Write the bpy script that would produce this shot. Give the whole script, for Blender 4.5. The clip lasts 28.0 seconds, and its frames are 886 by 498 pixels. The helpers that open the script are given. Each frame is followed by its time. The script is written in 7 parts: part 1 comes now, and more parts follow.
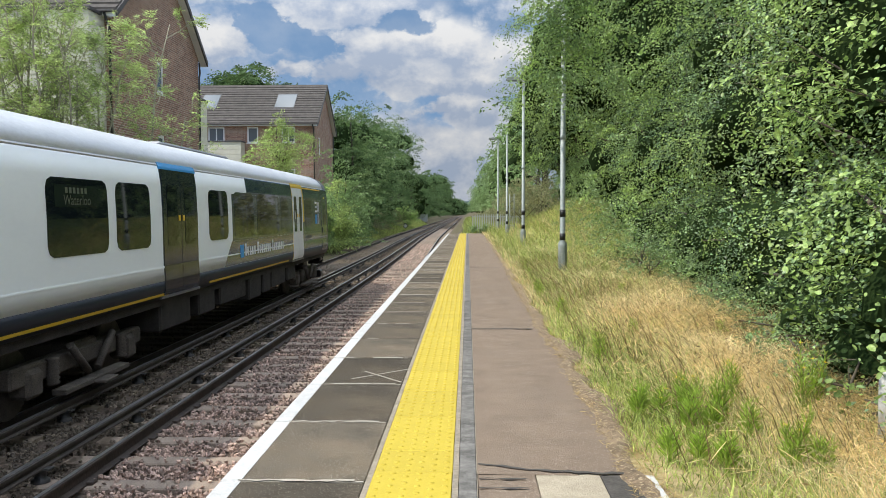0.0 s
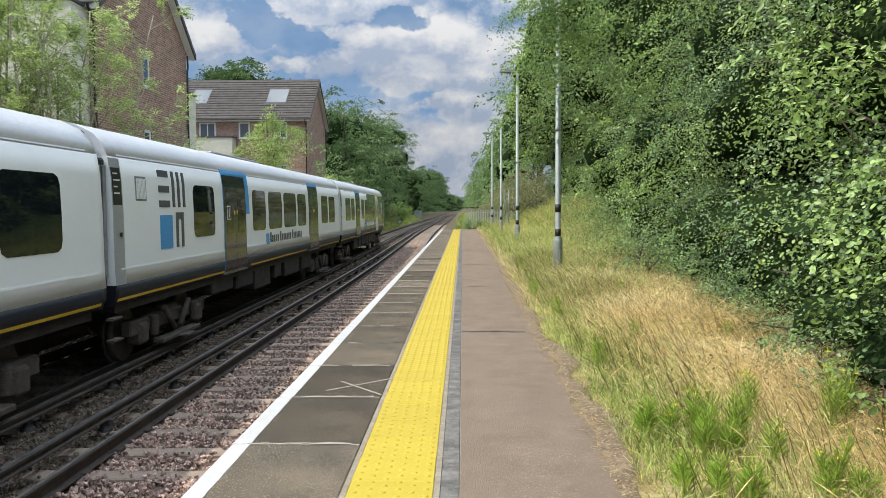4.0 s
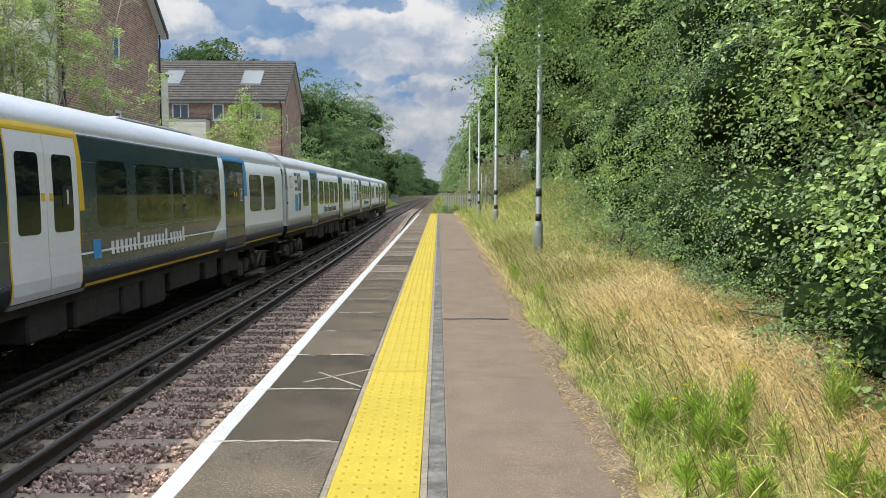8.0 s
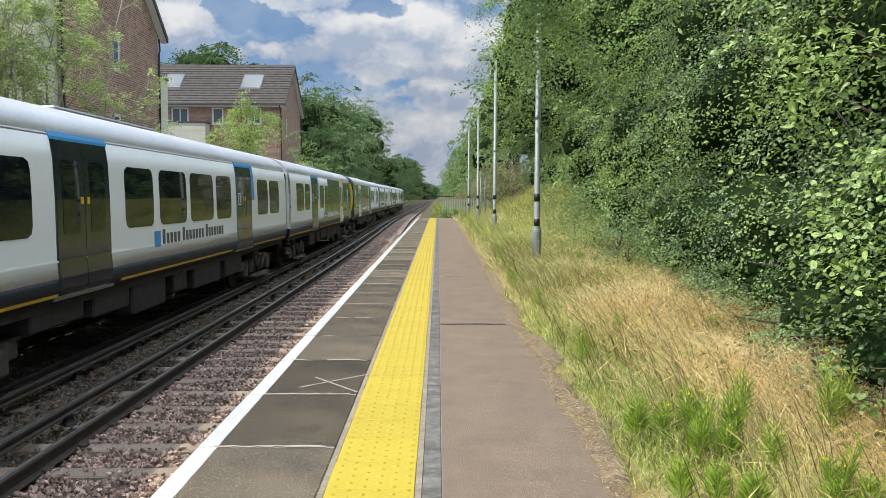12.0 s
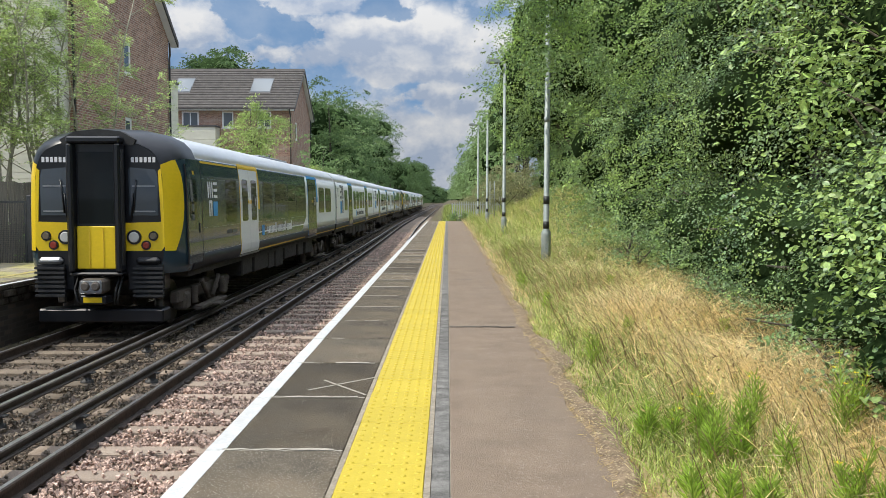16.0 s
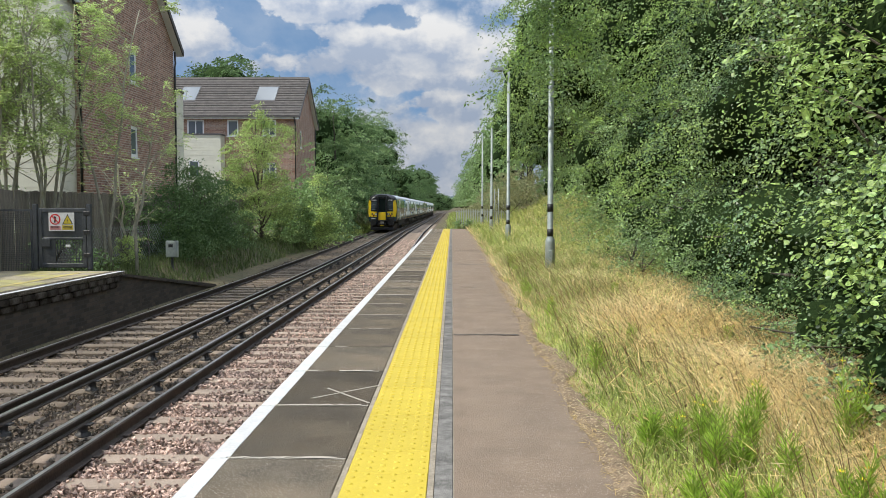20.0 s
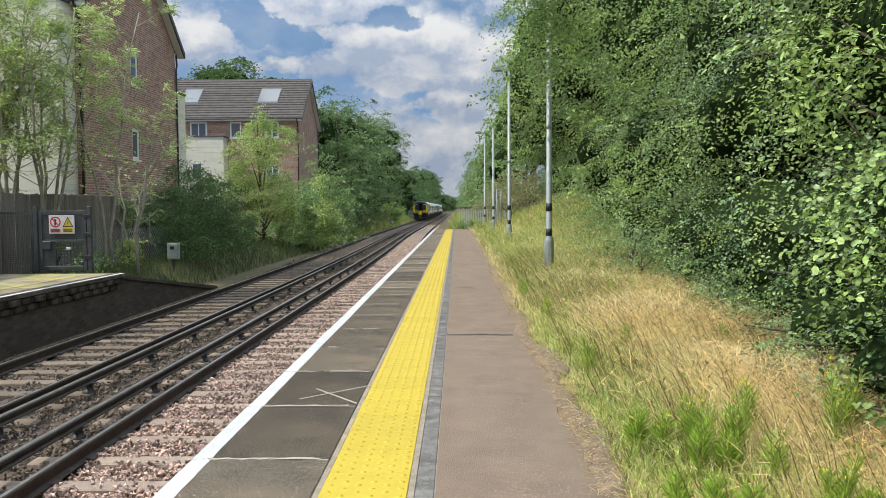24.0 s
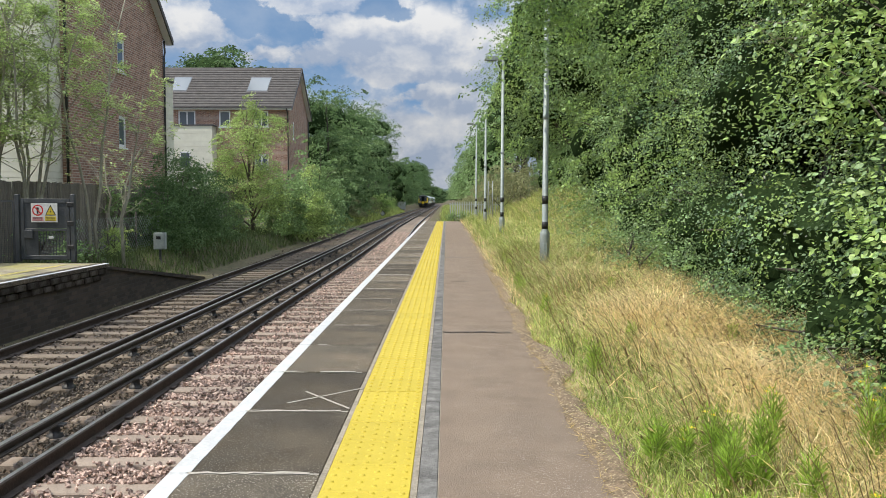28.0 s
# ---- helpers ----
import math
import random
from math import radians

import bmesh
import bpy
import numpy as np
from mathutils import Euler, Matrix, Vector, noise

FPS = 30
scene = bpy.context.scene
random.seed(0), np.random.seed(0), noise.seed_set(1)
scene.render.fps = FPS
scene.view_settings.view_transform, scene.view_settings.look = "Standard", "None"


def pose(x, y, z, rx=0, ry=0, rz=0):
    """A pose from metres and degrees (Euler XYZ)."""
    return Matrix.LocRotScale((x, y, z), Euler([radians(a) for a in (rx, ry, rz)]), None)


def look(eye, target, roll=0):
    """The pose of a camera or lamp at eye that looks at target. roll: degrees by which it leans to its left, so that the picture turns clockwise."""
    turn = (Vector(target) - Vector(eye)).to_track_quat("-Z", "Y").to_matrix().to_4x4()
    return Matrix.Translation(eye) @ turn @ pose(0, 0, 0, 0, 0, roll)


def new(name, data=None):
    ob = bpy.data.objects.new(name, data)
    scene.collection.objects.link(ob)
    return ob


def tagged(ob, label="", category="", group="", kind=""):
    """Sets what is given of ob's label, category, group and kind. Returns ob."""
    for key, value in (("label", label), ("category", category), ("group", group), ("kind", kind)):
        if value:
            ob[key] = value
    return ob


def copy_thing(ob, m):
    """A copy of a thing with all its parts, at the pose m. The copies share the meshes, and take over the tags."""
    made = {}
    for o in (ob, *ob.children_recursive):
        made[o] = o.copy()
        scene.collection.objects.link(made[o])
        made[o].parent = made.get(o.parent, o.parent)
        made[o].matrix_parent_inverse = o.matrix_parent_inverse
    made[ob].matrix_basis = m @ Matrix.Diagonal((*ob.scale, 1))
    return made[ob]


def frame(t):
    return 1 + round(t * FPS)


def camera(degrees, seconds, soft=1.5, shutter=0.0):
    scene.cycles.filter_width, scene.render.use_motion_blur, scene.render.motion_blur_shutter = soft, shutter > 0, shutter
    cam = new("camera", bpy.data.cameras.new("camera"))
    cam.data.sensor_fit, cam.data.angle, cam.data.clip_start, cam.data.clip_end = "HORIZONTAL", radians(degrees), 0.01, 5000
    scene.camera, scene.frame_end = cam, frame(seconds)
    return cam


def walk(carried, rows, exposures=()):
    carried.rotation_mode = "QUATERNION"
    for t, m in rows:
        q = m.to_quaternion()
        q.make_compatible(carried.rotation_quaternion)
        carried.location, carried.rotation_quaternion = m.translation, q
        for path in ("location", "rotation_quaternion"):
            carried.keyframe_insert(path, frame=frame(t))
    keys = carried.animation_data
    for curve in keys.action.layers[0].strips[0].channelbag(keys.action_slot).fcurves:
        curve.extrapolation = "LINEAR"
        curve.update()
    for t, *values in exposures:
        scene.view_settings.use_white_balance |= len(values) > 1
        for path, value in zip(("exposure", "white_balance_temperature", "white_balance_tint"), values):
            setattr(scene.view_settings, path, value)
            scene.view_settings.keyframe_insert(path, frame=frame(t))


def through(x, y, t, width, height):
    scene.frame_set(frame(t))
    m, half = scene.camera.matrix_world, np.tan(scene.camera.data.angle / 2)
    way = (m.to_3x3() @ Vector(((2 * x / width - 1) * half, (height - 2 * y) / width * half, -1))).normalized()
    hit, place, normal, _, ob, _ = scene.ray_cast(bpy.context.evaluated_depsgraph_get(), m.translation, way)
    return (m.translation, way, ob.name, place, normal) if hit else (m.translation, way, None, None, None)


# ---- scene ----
# World: x to the right, y along the railway, z up from the platform's surface.
cam = camera(57.47, 28.0, soft=0.55)
# seconds, eye x, y, z, turn to the left, tilt, roll
PATH = [
    (0, -0.037, -0.864, 1.269, 1.75, -2.62, -0.14),
    (0.5, -0.034, -0.883, 1.272, 1.77, -2.69, -0.23),
    (1, -0.037, -0.863, 1.265, 1.73, -2.74, -0.24),
    (1.5, -0.038, -0.884, 1.271, 1.65, -2.74, -0.24),
    (2, -0.047, -0.837, 1.262, 1.55, -2.68, -0.30),
    (2.5, -0.043, -0.753, 1.260, 1.50, -2.66, -0.30),
    (3, 0.026, -0.550, 1.255, 1.48, -2.66, -0.35),
    (3.5, 0.037, -0.403, 1.256, 1.50, -2.75, -0.34),
    (5.5, -0.045, -0.017, 1.242, 0.42, -3.54, -0.12),
    (6, -0.040, -0.016, 1.244, 0.08, -3.76, -0.13),
    (6.5, -0.038, -0.019, 1.244, -0.21, -3.87, -0.08),
    (7, -0.036, -0.001, 1.242, -0.37, -3.94, -0.14),
    (7.5, -0.032, -0.001, 1.240, -0.36, -3.98, -0.08),
    (8, -0.033, -0.006, 1.245, -0.31, -4.03, 0.04),
    (8.5, -0.035, 0.017, 1.242, -0.17, -4.06, 0.12),
    (9, -0.031, 0.020, 1.243, -0.09, -4.11, 0.17),
    (9.5, -0.028, 0.019, 1.246, -0.11, -4.10, 0.21),
    (10, -0.032, 0.010, 1.243, -0.21, -3.99, 0.30),
    (10.5, -0.025, 0.002, 1.246, -0.27, -3.86, 0.24),
    (11, -0.026, 0.009, 1.244, -0.35, -3.74, 0.25),
    (11.5, -0.023, 0.007, 1.245, -0.38, -3.69, 0.20),
    (12, -0.015, -0.013, 1.253, -0.36, -3.72, 0.20),
    (12.5, -0.016, -0.005, 1.248, -0.36, -3.76, 0.17),
    (14.5, -0.015, 0.012, 1.245, 0.08, -3.79, 0.03),
    (15, -0.012, 0.001, 1.246, 0.24, -3.72, -0.05),
    (15.5, -0.004, -0.010, 1.250, 0.33, -3.60, -0.04),
    (16, -0.010, 0.013, 1.244, 0.31, -3.49, 0.10),
    (16.5, -0.006, 0.004, 1.245, 0.29, -3.38, 0.11),
    (17, -0.004, 0.013, 1.247, 0.28, -3.33, 0.11),
    (17.5, -0.001, 0.002, 1.251, 0.28, -3.27, 0.07),
    (18, 0.001, 0.005, 1.250, 0.32, -3.21, 0.05),
    (18.5, 0.003, 0.010, 1.249, 0.42, -3.13, -0.00),
    (19, 0.002, 0.007, 1.248, 0.52, -3.08, 0.02),
    (19.5, 0.002, -0.003, 1.249, 0.59, -3.02, -0.00),
    (20, -0.000, -0.002, 1.250, 0.64, -2.96, 0.00),
    (20.5, 0.000, 0.001, 1.248, 0.64, -2.91, -0.03),
    (21, 0.002, 0.003, 1.247, 0.65, -2.88, -0.11),
    (21.5, 0.007, -0.010, 1.251, 0.61, -2.86, -0.17),
    (23.5, 0.069, 0.014, 1.245, 0.84, -2.98, -0.43),
    (24, 0.109, 0.035, 1.236, 0.97, -2.90, -0.36),
    (24.5, 0.106, 0.134, 1.225, 0.98, -2.84, -0.27),
    (25, 0.057, 0.317, 1.229, 0.84, -2.87, -0.24),
    (25.5, 0.042, 0.392, 1.236, 0.53, -3.01, -0.11),
    (26, 0.038, 0.432, 1.236, 0.27, -3.20, -0.01),
    (26.5, 0.035, 0.430, 1.229, 0.13, -3.29, 0.14),
    (27, 0.033, 0.426, 1.229, 0.10, -3.37, 0.19),
    (27.5, 0.037, 0.402, 1.232, 0.14, -3.40, 0.20),
    (28, 0.038, 0.397, 1.232, 0.22, -3.48, 0.18),
]


def eye_pose(x, y, z, yaw, tilt, roll):
    a, b = radians(yaw), radians(tilt)
    way = Vector((-math.sin(a) * math.cos(b), math.cos(a) * math.cos(b), math.sin(b)))
    return look((x, y, z), Vector((x, y, z)) + way * 10, roll)


walk(cam, [(r[0], eye_pose(*r[1:])) for r in PATH])

# ---- light ----
SUN = Vector((-0.545, -0.20, 0.83)).normalized()
world = bpy.data.worlds.new("sky")
scene.world = world
world.use_nodes = True


def nd(tree, kind, **values):
    n = tree.nodes.new(kind)
    for key, value in values.items():
        n.inputs[key.replace("_", " ")].default_value = value
    return n


def sky():
    t = world.node_tree
    t.nodes.clear()
    L = t.links.new
    out = t.nodes.new("ShaderNodeOutputWorld")
    air = t.nodes.new("ShaderNodeTexSky")
    air.sky_type, air.sun_disc = "NISHITA", False
    air.sun_elevation = math.asin(SUN.z)
    air.sun_rotation = math.atan2(SUN.x, SUN.y)
    air.air_density, air.dust_density, air.ozone_density = 1.0, 0.1, 2.0
    bg = t.nodes.new("ShaderNodeBackground")
    bg.inputs[1].default_value = 0.15
    tone = t.nodes.new("ShaderNodeMix")
    tone.data_type, tone.blend_type = "RGBA", "MULTIPLY"
    tone.inputs[0].default_value = 1.0
    tone.inputs[7].default_value = (0.88, 1.12, 1.14, 1)
    L(air.outputs[0], tone.inputs[6])
    L(tone.outputs[2], bg.inputs[0])
    co = t.nodes.new("ShaderNodeTexCoord")
    sep = t.nodes.new("ShaderNodeSeparateXYZ")
    L(co.outputs["Generated"], sep.inputs[0])
    # clear deep-blue air down to the horizon, then clouds met by the view's direction
    deep = t.nodes.new("ShaderNodeVectorMath")
    deep.operation = "ADD"
    deep.inputs[1].default_value = (0, 0, 0.35)
    L(co.outputs["Generated"], deep.inputs[0])
    unit = t.nodes.new("ShaderNodeVectorMath")
    unit.operation = "NORMALIZE"
    L(deep.outputs[0], unit.inputs[0])
    L(unit.outputs[0], air.inputs[0])

    def m(op, a, b=0.0, c=None):
        n = t.nodes.new("ShaderNodeMath")
        n.operation = op
        for i, v in enumerate((a, b, c)):
            if v is None:
                continue
            if isinstance(v, (int, float)):
                n.inputs[i].default_value = v
            else:
                L(v, n.inputs[i])
        return n.outputs[0]

    az = m("ARCTAN2", sep.outputs[0], sep.outputs[1])
    el = m("ARCSINE", sep.outputs[2])
    comb = t.nodes.new("ShaderNodeCombineXYZ")
    L(m("MULTIPLY", az, 1.0), comb.inputs[0])
    L(m("MULTIPLY", el, 1.25), comb.inputs[1])
    nz = nd(t, "ShaderNodeTexNoise", Scale=7.0, Detail=9.0, Roughness=0.56)
    L(comb.outputs[0], nz.inputs["Vector"])
    fine = nd(t, "ShaderNodeTexNoise", Scale=24.0, Detail=7.0, Roughness=0.6)
    L(comb.outputs[0], fine.inputs["Vector"])
    # heaps of cloud: azimuth, elevation, half width, half height (radians), weight
    total, lift = None, None
    az_, el_ = m("ADD", az, m("MULTIPLY", m("SUBTRACT", fine.outputs[0], 0.5), 0.10)), m("ADD", el, m("MULTIPLY", m("SUBTRACT", nz.outputs[0], 0.5), 0.11))
    for a, e, w, h, k in CLOUDS:
        da = m("DIVIDE", m("SUBTRACT", az_, a), w)
        de = m("DIVIDE", m("SUBTRACT", el_, e), h)
        g = m("SUBTRACT", 1.0, m("ADD", m("MULTIPLY", da, da), m("MULTIPLY", de, de)))
        g = m("MULTIPLY", m("MAXIMUM", g, -0.3), k)
        if k < 0:
            total = m("ADD", total, m("MINIMUM", g, 0.0))
            continue
        total = g if total is None else m("MAXIMUM", total, g)
        up_here = m("MULTIPLY", m("MAXIMUM", g, 0.0), m("MINIMUM", m("MAXIMUM", de, -1.0), 1.0))
        lift = up_here if lift is None else m("ADD", lift, up_here)
    total = m("MAXIMUM", total, -0.9)
    far = m("MULTIPLY", m("SUBTRACT", nz.outputs[0], 0.47), 3.0)
    haze = m("MULTIPLY", m("MAXIMUM", m("SUBTRACT", 1.0, m("DIVIDE", el, 0.13)), 0.0), 1.6)
    body = m("ADD", m("ADD", haze, m("MULTIPLY", total, 1.15)), m("ADD", far, m("MULTIPLY", m("SUBTRACT", fine.outputs[0], 0.5), 1.2)))
    cover = nd(t, "ShaderNodeMapRange")
    L(body, cover.inputs[0])
    cover.inputs[1].default_value, cover.inputs[2].default_value = -0.30, 0.50
    cover.interpolation_type = "SMOOTHSTEP"
    # the heaps are white where they face the light above and greyer underneath
    up = t.nodes.new("ShaderNodeCombineXYZ")
    L(m("SUBTRACT", az, 0.012), up.inputs[0])
    L(m("ADD", m("MULTIPLY", el, 1.25), 0.030), up.inputs[1])
    nz2 = nd(t, "ShaderNodeTexNoise", Scale=7.0, Detail=9.0, Roughness=0.56)
    L(up.outputs[0], nz2.inputs["Vector"])
    fine2 = nd(t, "ShaderNodeTexNoise", Scale=24.0, Detail=7.0, Roughness=0.6)
    L(up.outputs[0], fine2.inputs["Vector"])
    thick = m("ADD", m("MULTIPLY", m("SUBTRACT", nz.outputs[0], nz2.outputs[0]), 3.4), m("MULTIPLY", m("SUBTRACT", fine.outputs[0], fine2.outputs[0]), 0.7))
    ramp = t.nodes.new("ShaderNodeValToRGB")
    ramp.color_ramp.elements[0].position, ramp.color_ramp.elements[0].color = 0.10, (0.50, 0.59, 0.75, 1)
    ramp.color_ramp.elements[1].position, ramp.color_ramp.elements[1].color = 0.85, (1.0, 1.0, 1.0, 1)
    L(m("ADD", thick, m("ADD", 0.40, m("MULTIPLY", lift, 0.85))), ramp.inputs[0])
    cl = t.nodes.new("ShaderNodeBackground")
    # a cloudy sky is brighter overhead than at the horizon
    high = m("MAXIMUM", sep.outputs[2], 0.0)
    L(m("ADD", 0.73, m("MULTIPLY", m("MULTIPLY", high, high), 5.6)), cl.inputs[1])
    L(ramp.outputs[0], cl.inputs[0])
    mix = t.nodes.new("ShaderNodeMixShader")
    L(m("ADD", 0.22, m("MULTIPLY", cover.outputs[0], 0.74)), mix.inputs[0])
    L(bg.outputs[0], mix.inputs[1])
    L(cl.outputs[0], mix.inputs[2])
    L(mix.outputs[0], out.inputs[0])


CLOUDS = [(-0.105, 0.186, 0.070, 0.040, 1.0), (-0.025, 0.196, 0.060, 0.036, 1.0), (0.045, 0.178, 0.075, 0.034, 0.9), (-0.155, 0.162, 0.040, 0.024, 0.8), (-0.020, 0.160, 0.130, 0.022, 0.9),
          (0.002, 0.124, 0.052, 0.024, 1.0), (-0.212, 0.168, 0.035, 0.010, 0.7), (-0.15, 0.240, 0.13, 0.022, 0.7), (-0.33, 0.208, 0.07, 0.022, 0.7), (-0.34, 0.254, 0.05, 0.012, 0.7),
          (0.0, 0.06, 0.25, 0.040, 0.7), (0.10, 0.25, 0.10, 0.03, 0.4), (-0.235, 0.212, 0.045, 0.022, -1.2), (-0.075, 0.221, 0.05, 0.012, -0.8), (-0.185, 0.195, 0.03, 0.014, -0.8)]
sky()
sun = bpy.data.lights.new("sun", "SUN")
sun.energy, sun.angle, sun.color = 4.2, radians(0.6), (1.0, 0.94, 0.82)
new("sun", sun).matrix_world = look((0, 0, 60), Vector((0, 0, 60)) - SUN)
scene.view_settings.exposure = -0.22


# ---- materials ----
def mat(name, dark, light, scale=8.0, rough=0.8, metal=0.0, bump=0.2, fine=60.0, rnd=0.0, island=0.0, stain=None, stain_scale=0.7, stain_amount=0.5, spec=0.5, stretch=(1, 1, 1), through=0.0, speck=None, speck_scale=160.0, speck_from=0.66):
    """Two tones by noise, large stains, a fine grain with relief, and a chance shade for each piece."""
    ma = bpy.data.materials.new(name)
    ma.use_nodes = True
    t = ma.node_tree
    L = t.links.new
    b = t.nodes["Principled BSDF"]
    b.inputs["Roughness"].default_value = rough
    b.inputs["Metallic"].default_value = metal
    b.inputs["Specular IOR Level"].default_value = spec
    co = t.nodes.new("ShaderNodeTexCoord")
    mp = t.nodes.new("ShaderNodeMapping")
    mp.inputs["Scale"].default_value = stretch
    L(co.outputs["Object"], mp.inputs[0])
    n1 = nd(t, "ShaderNodeTexNoise", Scale=scale, Detail=6.0, Roughness=0.6)
    n2 = nd(t, "ShaderNodeTexNoise", Scale=fine, Detail=3.0, Roughness=0.6)
    L(mp.outputs[0], n1.inputs["Vector"])
    L(mp.outputs[0], n2.inputs["Vector"])
    r = t.nodes.new("ShaderNodeValToRGB")
    r.color_ramp.elements[0].position, r.color_ramp.elements[0].color = 0.32, (*dark, 1)
    r.color_ramp.elements[1].position, r.color_ramp.elements[1].color = 0.68, (*light, 1)
    mx = t.nodes.new("ShaderNodeMath")
    mx.operation = "MULTIPLY_ADD"
    L(n2.outputs[0], mx.inputs[0])
    mx.inputs[1].default_value = 0.6
    half = t.nodes.new("ShaderNodeMath")
    half.operation = "MULTIPLY_ADD"
    L(n1.outputs[0], half.inputs[0])
    half.inputs[1].default_value, half.inputs[2].default_value = 0.7, -0.15
    L(half.outputs[0], mx.inputs[2])
    L(mx.outputs[0], r.inputs[0])
    col = r.outputs[0]

    def blend(kind, fac, a, c):
        x = t.nodes.new("ShaderNodeMix")
        x.data_type, x.blend_type = "RGBA", kind
        for sock, v in ((x.inputs[0], fac), (x.inputs[6], a), (x.inputs[7], c)):
            if isinstance(v, (int, float)):
                sock.default_value = v
            elif isinstance(v, tuple):
                sock.default_value = (*v, 1)
            else:
                L(v, sock)
        return x.outputs[2]

    if stain:
        n3 = nd(t, "ShaderNodeTexNoise", Scale=stain_scale, Detail=5.0, Roughness=0.65)
        L(mp.outputs[0], n3.inputs["Vector"])
        mr = nd(t, "ShaderNodeMapRange")
        L(n3.outputs[0], mr.inputs[0])
        mr.inputs[1].default_value, mr.inputs[2].default_value = 0.45, 0.7
        mr.inputs[4].default_value = stain_amount
        col = blend("MIX", mr.outputs[0], col, stain)
    if speck:
        n4 = nd(t, "ShaderNodeTexNoise", Scale=speck_scale, Detail=1.0, Roughness=0.5)
        L(co.outputs["Object"], n4.inputs["Vector"])
        mr = nd(t, "ShaderNodeMapRange")
        L(n4.outputs[0], mr.inputs[0])
        mr.inputs[1].default_value, mr.inputs[2].default_value = speck_from, speck_from + 0.05
        mr.inputs[4].default_value = 0.8
        col = blend("MIX", mr.outputs[0], col, speck)
    for amount, kind, sock in ((rnd, "ShaderNodeObjectInfo", "Random"), (island, "ShaderNodeNewGeometry", "Random Per Island")):
        if amount:
            o = t.nodes.new(kind)
            mr = nd(t, "ShaderNodeMapRange")
            L(o.outputs[sock], mr.inputs[0])
            mr.inputs[3].default_value, mr.inputs[4].default_value = 1 - amount, 1 + amount
            hsv = t.nodes.new("ShaderNodeHueSaturation")
            L(mr.outputs[0], hsv.inputs["Value"])
            L(col, hsv.inputs["Color"])
            col = hsv.outputs[0]
    L(col, b.inputs["Base Color"])
    if bump:
        bp = nd(t, "ShaderNodeBump", Strength=bump, Distance=0.02)
        L(n2.outputs[0], bp.inputs["Height"])
        L(bp.outputs[0], b.inputs["Normal"])
    if through:
        tr = t.nodes.new("ShaderNodeBsdfTranslucent")
        L(col, tr.inputs[0])
        ms = t.nodes.new("ShaderNodeMixShader")
        ms.inputs[0].default_value = through
        L(b.outputs[0], ms.inputs[1])
        L(tr.outputs[0], ms.inputs[2])
        L(ms.outputs[0], t.nodes["Material Output"].inputs[0])
    return ma


def brick_mat(name, a, b_, mortar, width=0.26, height=0.088):
    ma = bpy.data.materials.new(name)
    ma.use_nodes = True
    t = ma.node_tree
    L = t.links.new
    b = t.nodes["Principled BSDF"]
    b.inputs["Roughness"].default_value = 0.9
    co = t.nodes.new("ShaderNodeTexCoord")
    sep = t.nodes.new("ShaderNodeSeparateXYZ")
    L(co.outputs["Object"], sep.inputs[0])
    add = t.nodes.new("ShaderNodeMath")
    L(sep.outputs[0], add.inputs[0])
    L(sep.outputs[1], add.inputs[1])
    cb = t.nodes.new("ShaderNodeCombineXYZ")
    L(add.outputs[0], cb.inputs[0])
    L(sep.outputs[2], cb.inputs[1])
    br = t.nodes.new("ShaderNodeTexBrick")
    for key, v in (("Color1", (*a, 1)), ("Color2", (*b_, 1)), ("Mortar", (*mortar, 1)), ("Scale", 1.0), ("Mortar Size", 0.010), ("Brick Width", width), ("Row Height", height), ("Bias", -0.1)):
        br.inputs[key].default_value = v
    L(cb.outputs[0], br.inputs["Vector"])
    n = nd(t, "ShaderNodeTexNoise", Scale=1.3, Detail=5.0, Roughness=0.65)
    L(co.outputs["Object"], n.inputs["Vector"])
    mr = nd(t, "ShaderNodeMapRange")
    L(n.outputs[0], mr.inputs[0])
    mr.inputs[3].default_value, mr.inputs[4].default_value = 0.7, 1.3
    hsv = t.nodes.new("ShaderNodeHueSaturation")
    L(br.outputs[0], hsv.inputs["Color"])
    L(mr.outputs[0], hsv.inputs["Value"])
    L(hsv.outputs[0], b.inputs["Base Color"])
    bp = nd(t, "ShaderNodeBump", Strength=0.5, Distance=0.01)
    L(br.outputs["Fac"], bp.inputs["Height"])
    bp.invert = True
    L(bp.outputs[0], b.inputs["Normal"])
    return ma


def glass_mat(name, tint, rough=0.03, spec=0.6):
    ma = bpy.data.materials.new(name)
    ma.use_nodes = True
    b = ma.node_tree.nodes["Principled BSDF"]
    b.inputs["Base Color"].default_value = (*tint, 1)
    b.inputs["Roughness"].default_value = rough
    b.inputs["Specular IOR Level"].default_value = spec
    return ma


